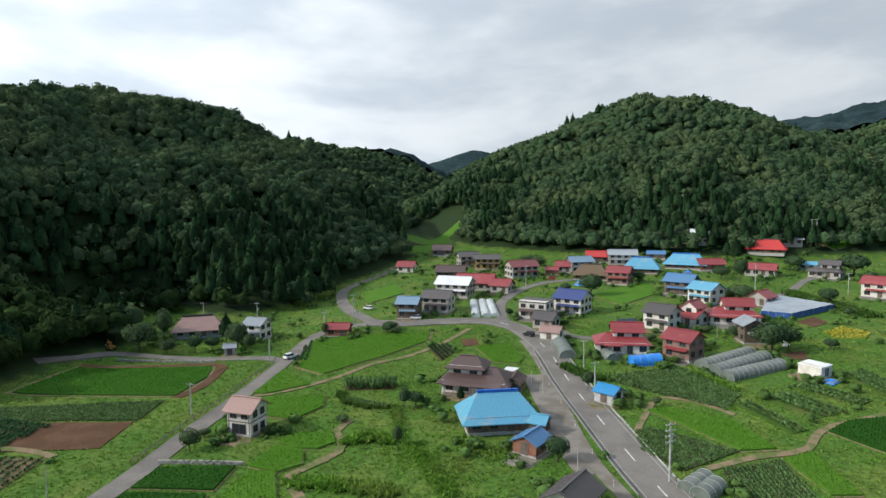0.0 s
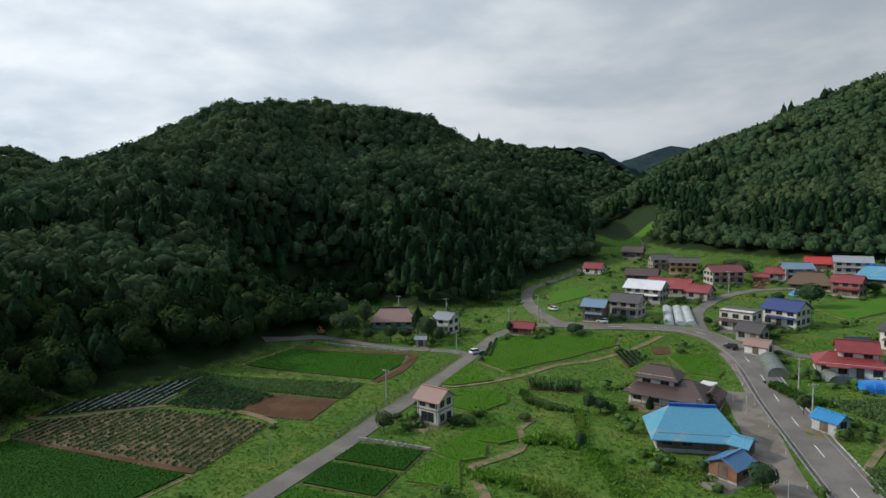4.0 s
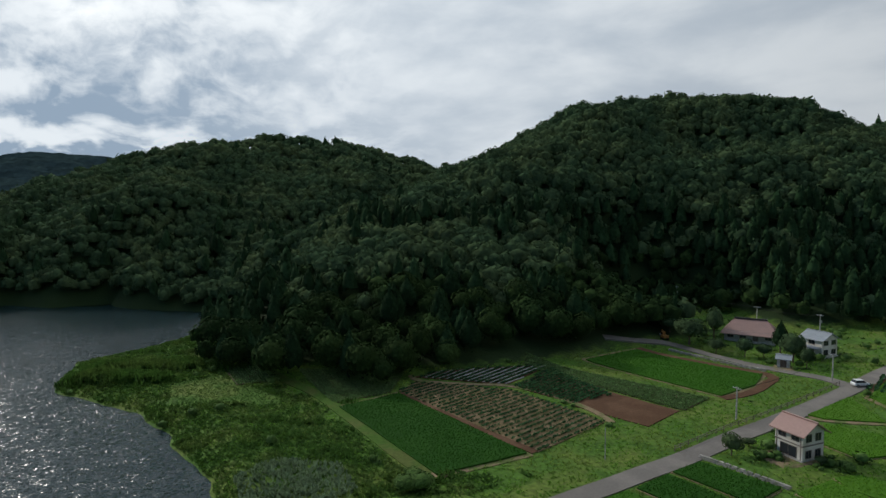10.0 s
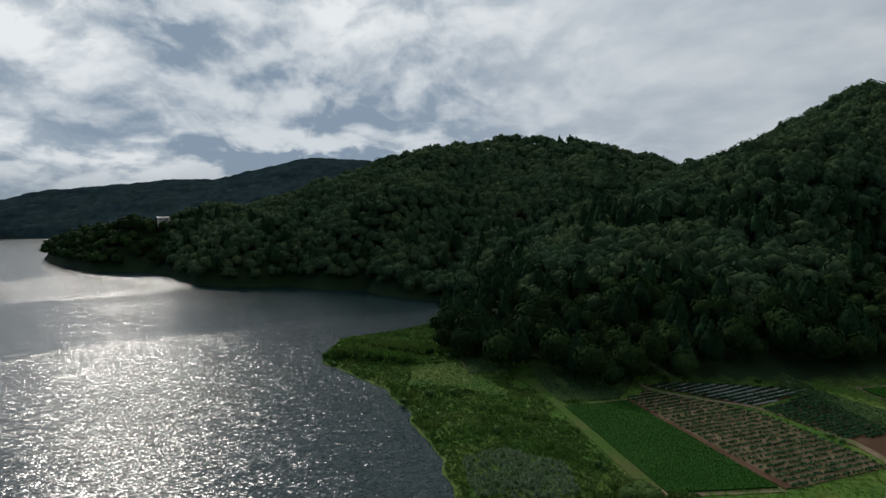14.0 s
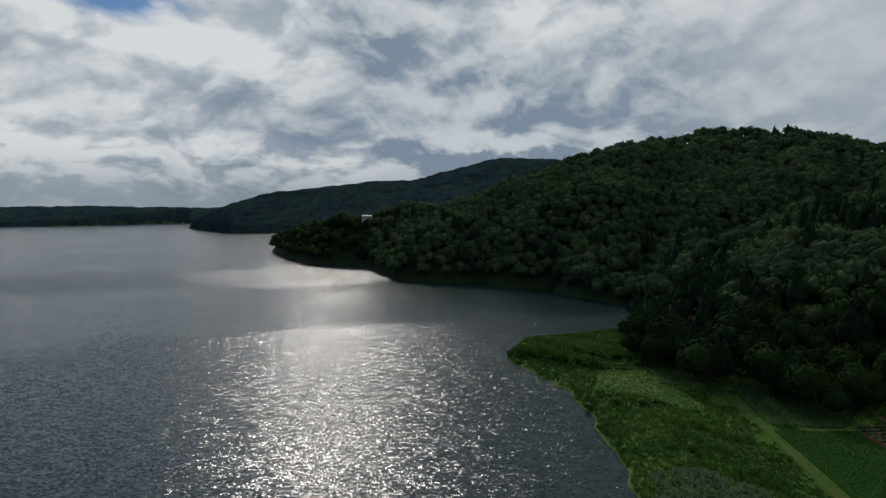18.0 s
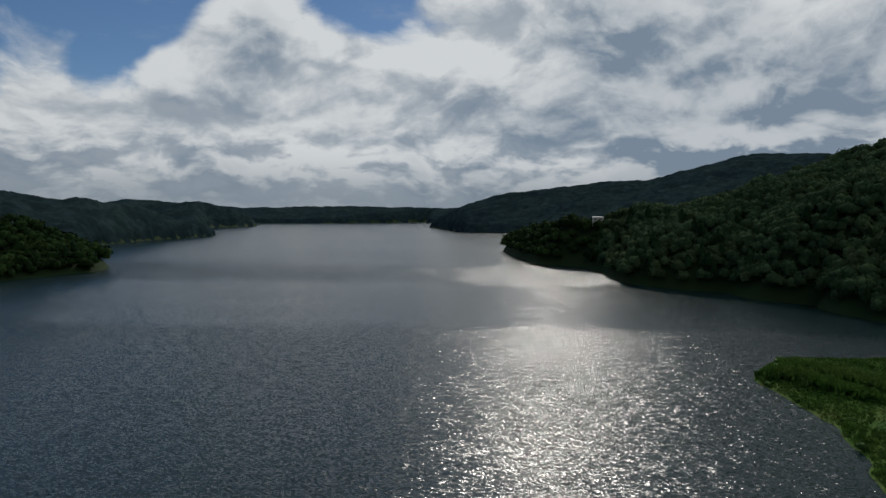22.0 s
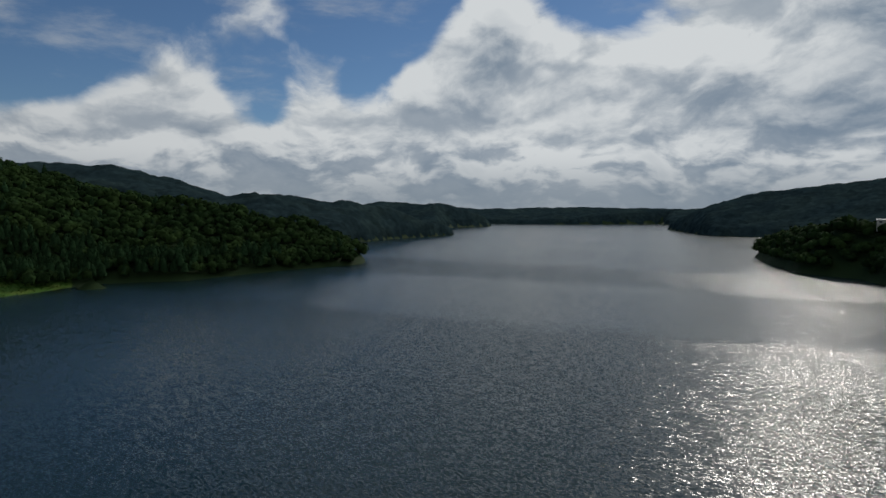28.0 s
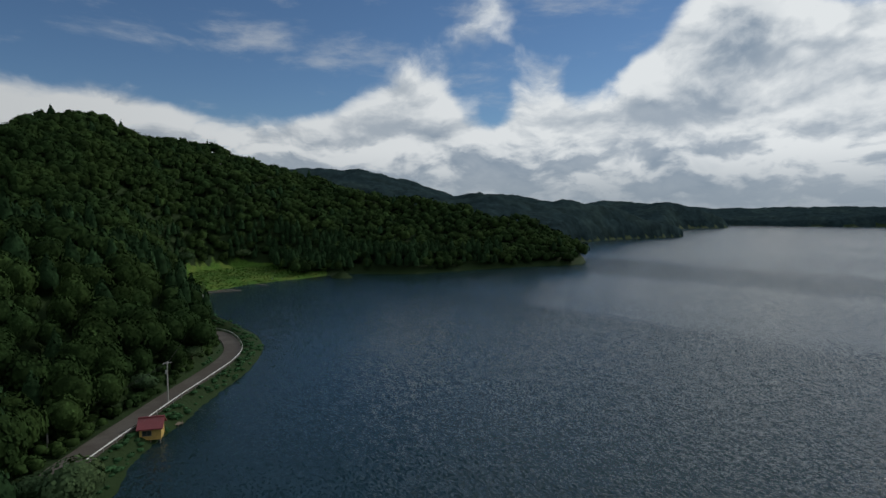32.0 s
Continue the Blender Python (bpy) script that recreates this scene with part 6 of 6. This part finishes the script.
# ---- lakeside things ----


def boathouse():
    ob = anchor("boathouse", 4.6, -124.8, 0, 172, "ochre wooden boathouse with rusty red roof over the water", "boathouse")
    w, d = 3.8, 3.6
    block(ob, 0, 0, w, d, 3.4, 1.3, "gable", "plaster_ochre", "roof_maroon", .45, low=1.6, ribs=True)
    for px in (-1.7, 0, 1.7):
        for py in (-1.6, 1.6):
            bm = bmesh.new()
            rod(bm, (px, py, -3), (px, py, .85), .11)
            part("stilt", bm, M["wood"], ob)
    opening(ob, (0, -d / 2, 1, 0), -.6, 1.7, 1.5, .9)
    opening(ob, (-w / 2, 0, 0, -1), 0, 1.5, 1.4, 1.0)


def jetty(x, y, turn, length, width, label):
    ob = anchor("jetty", x, y, .35, turn, label, "jetty")
    n = int(length / .32)
    for k in range(n):
        part("plank", boxed((k * .32, k * .32 + .28, -width / 2, width / 2, 0, .06)), M["wood"], ob)
    for px in (.3, length - .3):
        for py in (-width / 2 + .1, width / 2 - .1):
            bm = bmesh.new()
            rod(bm, (px, py, -2), (px, py, .3), .08)
            part("pile", bm, M["wood"], ob)


def log_boom(x, y, turn, length):
    ob = anchor("log_boom", x, y, .05, turn, "pale floating logs chained end to end", "log boom")
    for k in range(int(length / 5)):
        bm = bmesh.new()
        rod(bm, (k * 5, 0, 0), (k * 5 + 4.7, .3 * (k % 2), 0), .22, .18, 8)
        part("log", bm, M["wood"], ob)


def buoy(x, y):
    ob = anchor("buoy", x, y, 0, 0, "small white marker buoy on the lake", "buoy")
    bm = bmesh.new()
    rod(bm, (0, 0, -.3), (0, 0, .5), .45, .4, 12)
    part("float", bm, M["rubber"], ob)
    bm = bmesh.new()
    rod(bm, (0, 0, .5), (0, 0, 1.9), .12, .2, 8)
    part("marker", bm, M["trim_white"], ob)


boathouse()
jetty(2.7, -133.7, 143, 4.2, 1.6, "weathered grey plank jetty beside the boathouse")
jetty(11, -117, 226, 4.2, 2.0, "old plank landing stage at the water's edge")
log_boom(-4.0, -331, 190, 30)
log_boom(-6.0, -338, 186, 26)
log_boom(-44, -360, 120, 12)
buoy(-14.6, -253.4)
buoy(-55, -372)


def barrier(name, points, label, category, height, rails, gap, mats, offset=0.0, level=None):
    """A fence or guard rail along a line: each post, and each rail between two posts."""
    line = smooth_line(points, gap)
    ob = anchor(name, *line[0], 0, 0, label, category)
    z = np.full(len(line), level) if level else lie(*line.T)[0] + .1
    ob.location.z = z[0]
    base = Vector((*line[0], z[0]))
    post = part("post", boxed((-.05, .05, -.05, .05, -.5, height)), M[mats[0]], ob)
    post.location = (0, 0, 0)
    for p, h in zip(line[1:], z[1:]):
        share("post", post.data, ob, Matrix.Translation(Vector((*p, h)) - base))
    for (p, h), (q, g) in zip(zip(line, z), zip(line[1:], z[1:])):
        for r, t in rails:
            bm = bmesh.new()
            a, b = Vector((*p, h + r)) - base, Vector((*q, g + r)) - base
            n = Vector((-(b - a).y, (b - a).x, 0)).normalized() * .035
            v = [bm.verts.new(c) for c in (a - n + Vector((0, 0, -t)), b - n + Vector((0, 0, -t)), b - n + Vector((0, 0, t)), a - n + Vector((0, 0, t)), a + n + Vector((0, 0, -t)), b + n + Vector((0, 0, -t)), b + n + Vector((0, 0, t)), a + n + Vector((0, 0, t)))]
            for f in ((0, 1, 2, 3), (7, 6, 5, 4), (0, 4, 5, 1), (3, 2, 6, 7), (1, 5, 6, 2), (0, 3, 7, 4)):
                bm.faces.new([v[i] for i in f])
            part("rail", bm, M[mats[1]], ob)


def beside(line, gap):
    p = np.array(line, float)
    way = np.gradient(p, axis=0)
    way /= np.linalg.norm(way, axis=1)[:, None]
    return [tuple(q) for q in p + np.stack([way[:, 1], -way[:, 0]], 1) * gap]


barrier("guard_rail", beside(LAKE_ROAD[2:-1], 2.75), "white painted guard rail along the lake road", "guard rail", .8, ((.62, .12),), 3.0, ("steel", "trim_white"), level=2.62)
barrier("field_fence", beside([(-49.0, 94.5), (-47.8, 106.9), (-45.6, 120.9), (-43.6, 135.5), (-41.7, 153.0)], -2.8), "dark low rail fence along the farm road", "fence", 1.0, ((.85, .05), (.45, .05)), 2.2, ("trim", "trim"))
barrier("guard_rail", beside([(31.9, 82.5), (31.3, 90.4), (29.7, 110.5), (28.4, 130.4), (27.7, 153.6)], -4.3), "grey guard rail along the village road", "guard rail", .75, ((.6, .14),), 3.0, ("steel", "steel"))


def kerb(points, gap, label):
    line = smooth_line(beside(points, gap), 1.2)
    ob = anchor("kerb", *line[0], ground_z(*line[0]), 0, label, "kerb")
    tagged(ob, kind="structure")
    z = lie(*line.T)[0]
    me = None
    for k, (p, q) in enumerate(zip(line[:-1:1], line[1::1])):
        a = math.atan2(q[1] - p[1], q[0] - p[0])
        m = Matrix.Translation((p[0] - line[0][0], p[1] - line[0][1], z[k] - z[0])) @ Matrix.Rotation(a, 4, "Z")
        if me is None:
            st = part("kerb_stone", boxed((0, 1.14, -.11, .11, -.3, .34)), M["concrete"], ob)
            st.matrix_local, me = m, st.data
        else:
            share("kerb_stone", me, ob, m)


kerb([(31.9, 82.5), (31.3, 90.4), (29.7, 110.5), (28.4, 130.4), (27.7, 153.6)], 4.1, "row of pale concrete kerb stones along the village road")


def stone_wall(points, height, label):
    """A low dry wall of separate rough stones."""
    line = smooth_line(points, .9)
    ob = anchor("stone_wall", *line[0], ground_z(*line[0]), 0, label, "wall")
    rng = random.Random(4)
    shapes = []
    for k in range(3):
        bm = boxed((-.44, .44, -.2, .2, -.2, .2))
        for v in bm.verts:
            v.co += Vector((rng.uniform(-.06, .06), rng.uniform(-.04, .04), rng.uniform(-.04, .04)))
        bmesh.ops.bevel(bm, geom=bm.edges[:], offset=.05, segments=1, affect="EDGES")
        shapes.append(bm)
    meshes = []
    for bm in shapes:
        me = bpy.data.meshes.new("stone")
        bm.to_mesh(me)
        bm.free()
        me.materials.append(M["stone"])
        meshes.append(me)
    z0 = ground_z(*line[0])
    for k, (p, q) in enumerate(zip(line, line[1:])):
        a = math.atan2(q[1] - p[1], q[0] - p[0])
        for lay in range(max(1, int(height / .38))):
            s = .45 * (lay % 2)
            x, y = p + (q - p) * s
            share("stone", meshes[(k + lay) % 3], ob, Matrix.Translation((x - line[0][0], y - line[0][1], ground_z(x, y) - z0 + .1 + lay * .37)) @ Matrix.Rotation(a, 4, "Z"))


stone_wall([(-47.4, 95.3), (-33.2, 94.4)], .8, "low rough stone wall holding up a garden")
stone_wall([(-87.5, 156.2), (-60.8, 154.4)], .8, "long low stone wall along the farm lane")


def lake_hotel():
    x, y = polar(97.7, 494)
    ob = anchor("lakeside_hotel", x, y, ground_z(x, y), 97.7, "white flat-roofed building among the trees above the lake", "building")
    block(ob, 0, 0, 8.5, 5, 38.2 - ground_z(x, y), .3, "lean", "plaster", "roof_white", .3, windows=(1.0, 4.4), trim="trim_white")


lake_hotel()


def statue():
    bm = bmesh.new()
    for z0, z1, r0, r1 in ((-.3, .5, 1.0, .95), (.5, 1.1, .6, .55), (1.1, 2.9, .55, .62), (2.9, 3.7, .62, .34), (3.7, 4.5, .3, .26), (4.5, 4.9, .3, .08)):
        rod(bm, (0, 0, z0), (0, 0, z1), r0, r1, 14)
    ob = part("statue", bm, M["trim_white"], None, "plain white standing statue on a round base", smooth=False)
    ob.location = (90.5, 154.7, ground_z(90.5, 154.7))
    tagged(ob, "", "statue")


statue()


def tarpaulin(x, y, turn, w, d, h, label):
    ob = anchor("covered_pile", x, y, ground_z(x, y), turn, label, "tarpaulin")
    bm = bmesh.new()
    n = 7
    g = [[bm.verts.new(((i / n - .5) * w, (j / n - .5) * d, h * min(1, 2.6 * min(i, n - i, j, n - j) / n) * random.uniform(.8, 1.1) + .04)) for j in range(n + 1)] for i in range(n + 1)]
    for i in range(n):
        for j in range(n):
            bm.faces.new((g[i][j], g[i + 1][j], g[i + 1][j + 1], g[i][j + 1]))
    part("sheet", bm, M["film_blue"], ob)
    part("pile", boxed((-w * .38, w * .38, -d * .38, d * .38, -.3, h * .55)), M["wood"], ob)


tarpaulin(*SPOT["tarp_a"], 20, 4.5, 4.0, 2.0, "bright blue tarpaulin over a pile of timber")
tarpaulin(*SPOT["tarp_b"], -10, 4.5, 3.5, 2.0, "blue tarpaulin over stacked goods in a yard")
tarpaulin(*SPOT["tarp_c"], 35, 5.0, 3.0, .5, "pale blue sheet spread beside the white shed")


def solar_array(x, y, turn):
    ob = anchor("solar_array", x, y, ground_z(x, y), turn, "tilted dark solar panels on a steel rack", "solar panels")
    for k in range(4):
        bm = boxed((-.75, .75, -1.2, 1.2, -.03, .03))
        bmesh.ops.transform(bm, matrix=Matrix.Translation(((k - 1.5) * 1.6, 0, 1.5)) @ Matrix.Rotation(radians(35), 4, "X"), verts=bm.verts)
        part("panel", bm, M["panel"], ob)
    for px in (-3, 0, 3):
        for py, h in ((-.8, 1.0), (.8, 2.0)):
            bm = bmesh.new()
            rod(bm, (px, py, -.3), (px, py, h), .05, sides=6)
            part("strut", bm, M["steel"], ob)


solar_array(*SPOT["solar"], 10)


def excavator(x, y, turn):
    ob = anchor("excavator", x, y, ground_z(x, y), turn, "small orange excavator parked on the grass", "excavator")
    for s in (-1, 1):
        bm = boxed((s * .75 - .18, s * .75 + .18, -1.1, 1.1, 0, .5))
        bmesh.ops.bevel(bm, geom=bm.edges[:], offset=.1, segments=2, affect="EDGES")
        part("track", bm, M["rubber"], ob)
    part("body", boxed((-.8, .8, -1.1, .7, .5, 1.25)), M["orange"], ob)
    cab = part("cab", boxed((-.75, .1, -.3, .7, 1.25, 2.3)), M["orange"], ob)
    part("window", boxed((-.78, .13, -.2, .6, 1.45, 2.15)), M["glass"], cab)
    bm = bmesh.new()
    rod(bm, (.4, .6, 1.0), (.4, 1.9, 2.6), .14, .12, 6)
    part("boom", bm, M["orange"], ob)
    bm = bmesh.new()
    rod(bm, (.4, 1.9, 2.6), (.4, 2.8, 1.2), .11, .09, 6)
    part("dipper", bm, M["orange"], ob)
    part("bucket", boxed((.1, .7, 2.55, 3.0, .7, 1.2)), M["steel"], ob)


excavator(*SPOT["digger"], 60)


def road_sign(x, y, h):
    ob = anchor("road_marker", x, y, ground_z(x, y), 0, "slim white roadside marker post", "road marker", "roadside markers")
    bm = bmesh.new()
    rod(bm, (0, 0, -.3), (0, 0, h), .05, sides=8)
    part("post", bm, M["trim_white"], ob)
    part("reflector", boxed((-.07, .07, -.08, .08, h - .35, h - .15)), M["orange"], ob)


for k in range(7):
    road_sign(25.2 - k * .45, 86 + k * 11, 1.1)

# ---- wires between the poles ----


def wires():
    """Sagging wires from each pole to its next neighbour."""
    rows = [p for p in POLES if p[3]]
    done = set()
    for i, p in enumerate(rows):
        best = sorted((math.dist(p[:2], q[:2]), j) for j, q in enumerate(rows) if j != i)[:1]
        for d, j in best:
            if d > 75 or (min(i, j), max(i, j)) in done:
                continue
            done.add((min(i, j), max(i, j)))
            q = rows[j]
            ob = anchor("power_line", *p[:3], 0, "thin sagging black power lines between two poles", "power line")
            for off in (-.6, .6):
                bm = bmesh.new()
                pts = [Vector((0, off, 0)).lerp(Vector((q[0] - p[0], q[1] - p[1] + off, q[2] - p[2])), t / 8) - Vector((0, 0, d * .03 * 4 * (t / 8) * (1 - t / 8))) for t in range(9)]
                rings = [[bm.verts.new(c + Vector((0, .022 * math.cos(t), .022 * math.sin(t)))) for t in (0, 2.1, 4.2)] for c in pts]
                for r, s in zip(rings, rings[1:]):
                    for k in range(3):
                        bm.faces.new((r[k], r[(k + 1) % 3], s[(k + 1) % 3], s[k]))
                part("wire", bm, M["rubber"], ob)


wires()


# ---- grass and scrub of the open ground, last ----



LAWN = [(-152.3, 40.4), (-151.7, 50.8), (-126.3, 54.9), (-120.1, 53.0), (-127.5, 45.2), (-138, 34)]
WEEDS = [(-94, 33.1), (-93.2, 41), (-84.9, 47.6), (-75.4, 45.2), (-72.3, 40.5), (-83, 30.8)]


def open_ground(n, near_r, far_r, seed, heads=(-48, 86)):
    """Spots on the open land that no road, house or field takes up."""
    rng = np.random.default_rng(seed)
    r = np.sqrt(rng.uniform(near_r ** 2, far_r ** 2, n))
    a = np.radians(rng.uniform(*heads, n))
    x, y = -r * np.sin(a), r * np.cos(a)
    z, over = lie(x, y)
    keep = (over < 1) & (z > .12)
    x, y, z = x[keep], y[keep], z[keep]
    keep = np.ones(len(x), bool)
    for corners in FIELDS:
        keep &= ~inside(x, y, corners)
    for line, width in ROAD_LINES:
        keep &= line_gap(x, y, [tuple(p) for p in line[::3]] + [tuple(line[-1])]) > width / 2 + .5
    for hx, hy, hr in HOUSES:
        keep &= np.hypot(x - hx, y - hy) > hr * .85
    return np.stack([x, y, z], 1)[keep], rng


spots, rng = open_ground(60000, 70, 190, 11)
spots = spots[~inside(spots[:, 0], spots[:, 1], LAWN) & ~inside(spots[:, 0], spots[:, 1], WEEDS)]
plants("meadow_grass", spots, .26, .42, M["grass"], "rough green grass and weeds on banks and verges", rng, "grass", 3)
spots, rng = open_ground(20000, 190, 420, 12)
plants("meadow_grass", spots, .45, .9, M["grass"], "rough green grass on the valley slopes", rng, "grass", 3)
spots, rng = open_ground(1900, 75, 330, 13)
spots = spots[waver(spots[:, 0], spots[:, 1], 14) > np.where(spots[:, 1] > 150, -.1, .3)]
kinder = np.random.default_rng(31)
round_house = []
for hx, hy, hr in HOUSES:
    for k in range(14):
        a, q = kinder.uniform(0, 6.283), hr * kinder.uniform(1.0, 1.7)
        round_house.append((hx + math.cos(a) * q, hy + math.sin(a) * q))
round_house = np.array(round_house)
clear = np.min([line_gap(round_house[:, 0], round_house[:, 1], [tuple(p) for p in line[::3]]) - width / 2 for line, width in ROAD_LINES], axis=0) > 1.5
for hx, hy, hr in HOUSES:
    clear &= np.hypot(round_house[:, 0] - hx, round_house[:, 1] - hy) > hr * .9
round_house = round_house[clear]
spots = np.vstack([spots, np.column_stack([round_house, lie(*round_house.T)[0]])])
grow("scrub", spots - np.array([0, 0, .5]), BROAD_FAR, (.9, 2.8), (1.2, 3.2), M["scrub"], "low leafy scrub and weeds between the fields")
spots, rng = open_ground(60000, 85, 215, 14, (38, 86))
x, y = spots[:, 0], spots[:, 1]
shore = inland(x, y)
mown = inside(x, y, LAWN)
pale = inside(x, y, WEEDS)
sp = spots[(shore < 34 + 10 * waver(x, y, 9)) & ~mown & ~pale]
# the wind lays the tall grass in waves
wave = .5 * np.sin(.62 * (sp[:, 0] * .8 - sp[:, 1] * .6) + 2.6 * waver(sp[:, 0], sp[:, 1], 10)) + .9 * waver(sp[:, 0], sp[:, 1], 5)
plants("reeds", sp[wave > .45], .75, .7, M["reed"], "tall reeds standing in wind-laid waves", rng, "reeds", 3)
plants("meadow_grass", sp[wave <= .45], .38, .6, M["reed"], "knee-high grass between the reeds", rng, "grass", 3)
plants("meadow_grass", spots[mown], .16, .4, M["reed"], "short mown grass near the lake", rng, "grass", 3)
plants("pale_weeds", spots[pale], .7, .6, M["weeds"], "patch of pale grey-green weeds by the water", rng, "weeds", 4)
rng = np.random.default_rng(15)
line = smooth_line(LAKE_ROAD, 1.0)
line = np.repeat(line, 9, axis=0) + rng.uniform(-11, 11, (len(line) * 9, 2))
off = line_gap(line[:, 0], line[:, 1], LAKE_ROAD)
bank = inland(line[:, 0], line[:, 1])
line = line[(off > 3.4) & (off < 10) & (lie(line[:, 0], line[:, 1])[0] > .2) & (np.hypot(line[:, 0] - 4.2, line[:, 1] + 124.6) > 3.6)]
low = inland(line[:, 0], line[:, 1]) < 7
for side, tall, wide, words in ((low, (.5, 1.3), (1.0, 2.2), "leafy weeds between lake road and water"), (~low, (1.4, 3.2), (1.6, 3.4), "bushes and creepers on the bank above the lake road")):
    # both banks take darker leaf colours in place of cloud shade
    grow("scrub", np.column_stack([line[side], lie(*line[side].T)[0] - .4]), BROAD_FAR, tall, wide, M["crop_dark" if side is low else "shaded_leaves"], words)
spots, rng = open_ground(5000, 330, 470, 16, (166, 184))
# the darker reed green stands in for cloud shade on this meadow
plants("meadow_grass", spots, .6, 1.4, M["reed"], "rough green grass of a small lakeside meadow", rng, "grass", 3)
for seed, ends, thick, count in ((8, ((-182, 27), (-155, 60)), 1.7, 2200), (9, ((-177, 21), (-156, 39)), 1.3, 1600)):
    ends = np.array(ends)
    k = np.random.default_rng(seed)
    p = ends[0] + (ends[1] - ends[0]) * k.uniform(0, 1, count)[:, None] + k.normal(0, thick, (count, 2))
    plants("reeds", np.column_stack([p, lie(*p.T)[0]]), 1.9, .9, M["reed"], "dark belt of tall reeds across the meadow", k, "reeds", 4)
grow("scrub", np.array([(-70.2, 50.4, 1.8), (-69, 52.5, 1.9), (-71.5, 53, 1.9)]), BROAD_NEAR, (3.0, 3.8), (3.4, 4.2), M["scrub"], "large rounded bush beside the lakeside meadow")


def overgrown(points, thick, per_metre, height, mat, label, seed):
    """A ditch, bank or field edge where the weeds stand taller."""
    k = np.random.default_rng(seed)
    p = np.repeat(smooth_line(points, .5), max(1, int(per_metre / 2)), axis=0)
    p = p + k.normal(0, thick, p.shape)
    for corners in FIELDS:
        p = p[~inside(p[:, 0], p[:, 1], corners)]
    plants("tall_weeds", np.column_stack([p, lie(*p.T)[0]]), height, height * .75, M[mat], label, k, "weeds", 4)


overgrown([(-10.2, 119.4), (-9.0, 111.1), (-8.3, 104.5)], 0.5, 24, 0.6, "grass", "tall grass along a ditch across the meadow", 40)
overgrown([(-5.9, 101.9), (-2.5, 92.7), (0.7, 83.7)], 0.8, 20, 0.6, "grass", "tall grass along a ditch across the meadow", 41)
overgrown([(-17.7, 102.8), (-14.1, 105.0), (-9.7, 103.6)], 0.8, 44, 0.9, "grass", "tall grass on a low bank", 42)
overgrown([(-22.6, 87.5), (-16.1, 86.8), (-8.2, 84.7)], 1.0, 44, 0.8, "grass", "tall grass on a low bank", 43)
overgrown([(-8.5, 99.6), (-2.6, 95.9), (1.9, 88.8)], 2.6, 40, 0.4, "grass", "tall weeds in the unmown meadow", 44)
overgrown([(3.3, 103.5), (6.1, 99.1), (10.7, 96.4)], 1.2, 30, 0.5, "grass", "tall weeds in front of the old farmhouse", 45)
overgrown([(-22.8, 127.0), (-20.8, 122.4), (-15.9, 119.1), (-11.9, 119.1)], 0.5, 30, 0.7, "reed", "weeds along a curved terrace edge", 46)
overgrown([(29.5, 142.2), (33.2, 134.6), (39.2, 132.6)], 0.8, 40, 1.0, "reed", "weeds along the edge of the vegetable plots", 47)
overgrown([(52.2, 140.1), (57.2, 132.6), (61.1, 124.7)], 1.0, 40, 1.0, "grass", "tall grass beside the polytunnels", 48)
overgrown([(84.3, 188.0), (92.5, 175.9), (95.7, 161.0)], 1.2, 40, 1.1, "reed", "weeds along a village terrace", 49)
overgrown([(129.1, 218.1), (131.2, 198.8), (133.0, 182.6)], 1.4, 40, 1.2, "reed", "weeds along the upper terrace", 50)
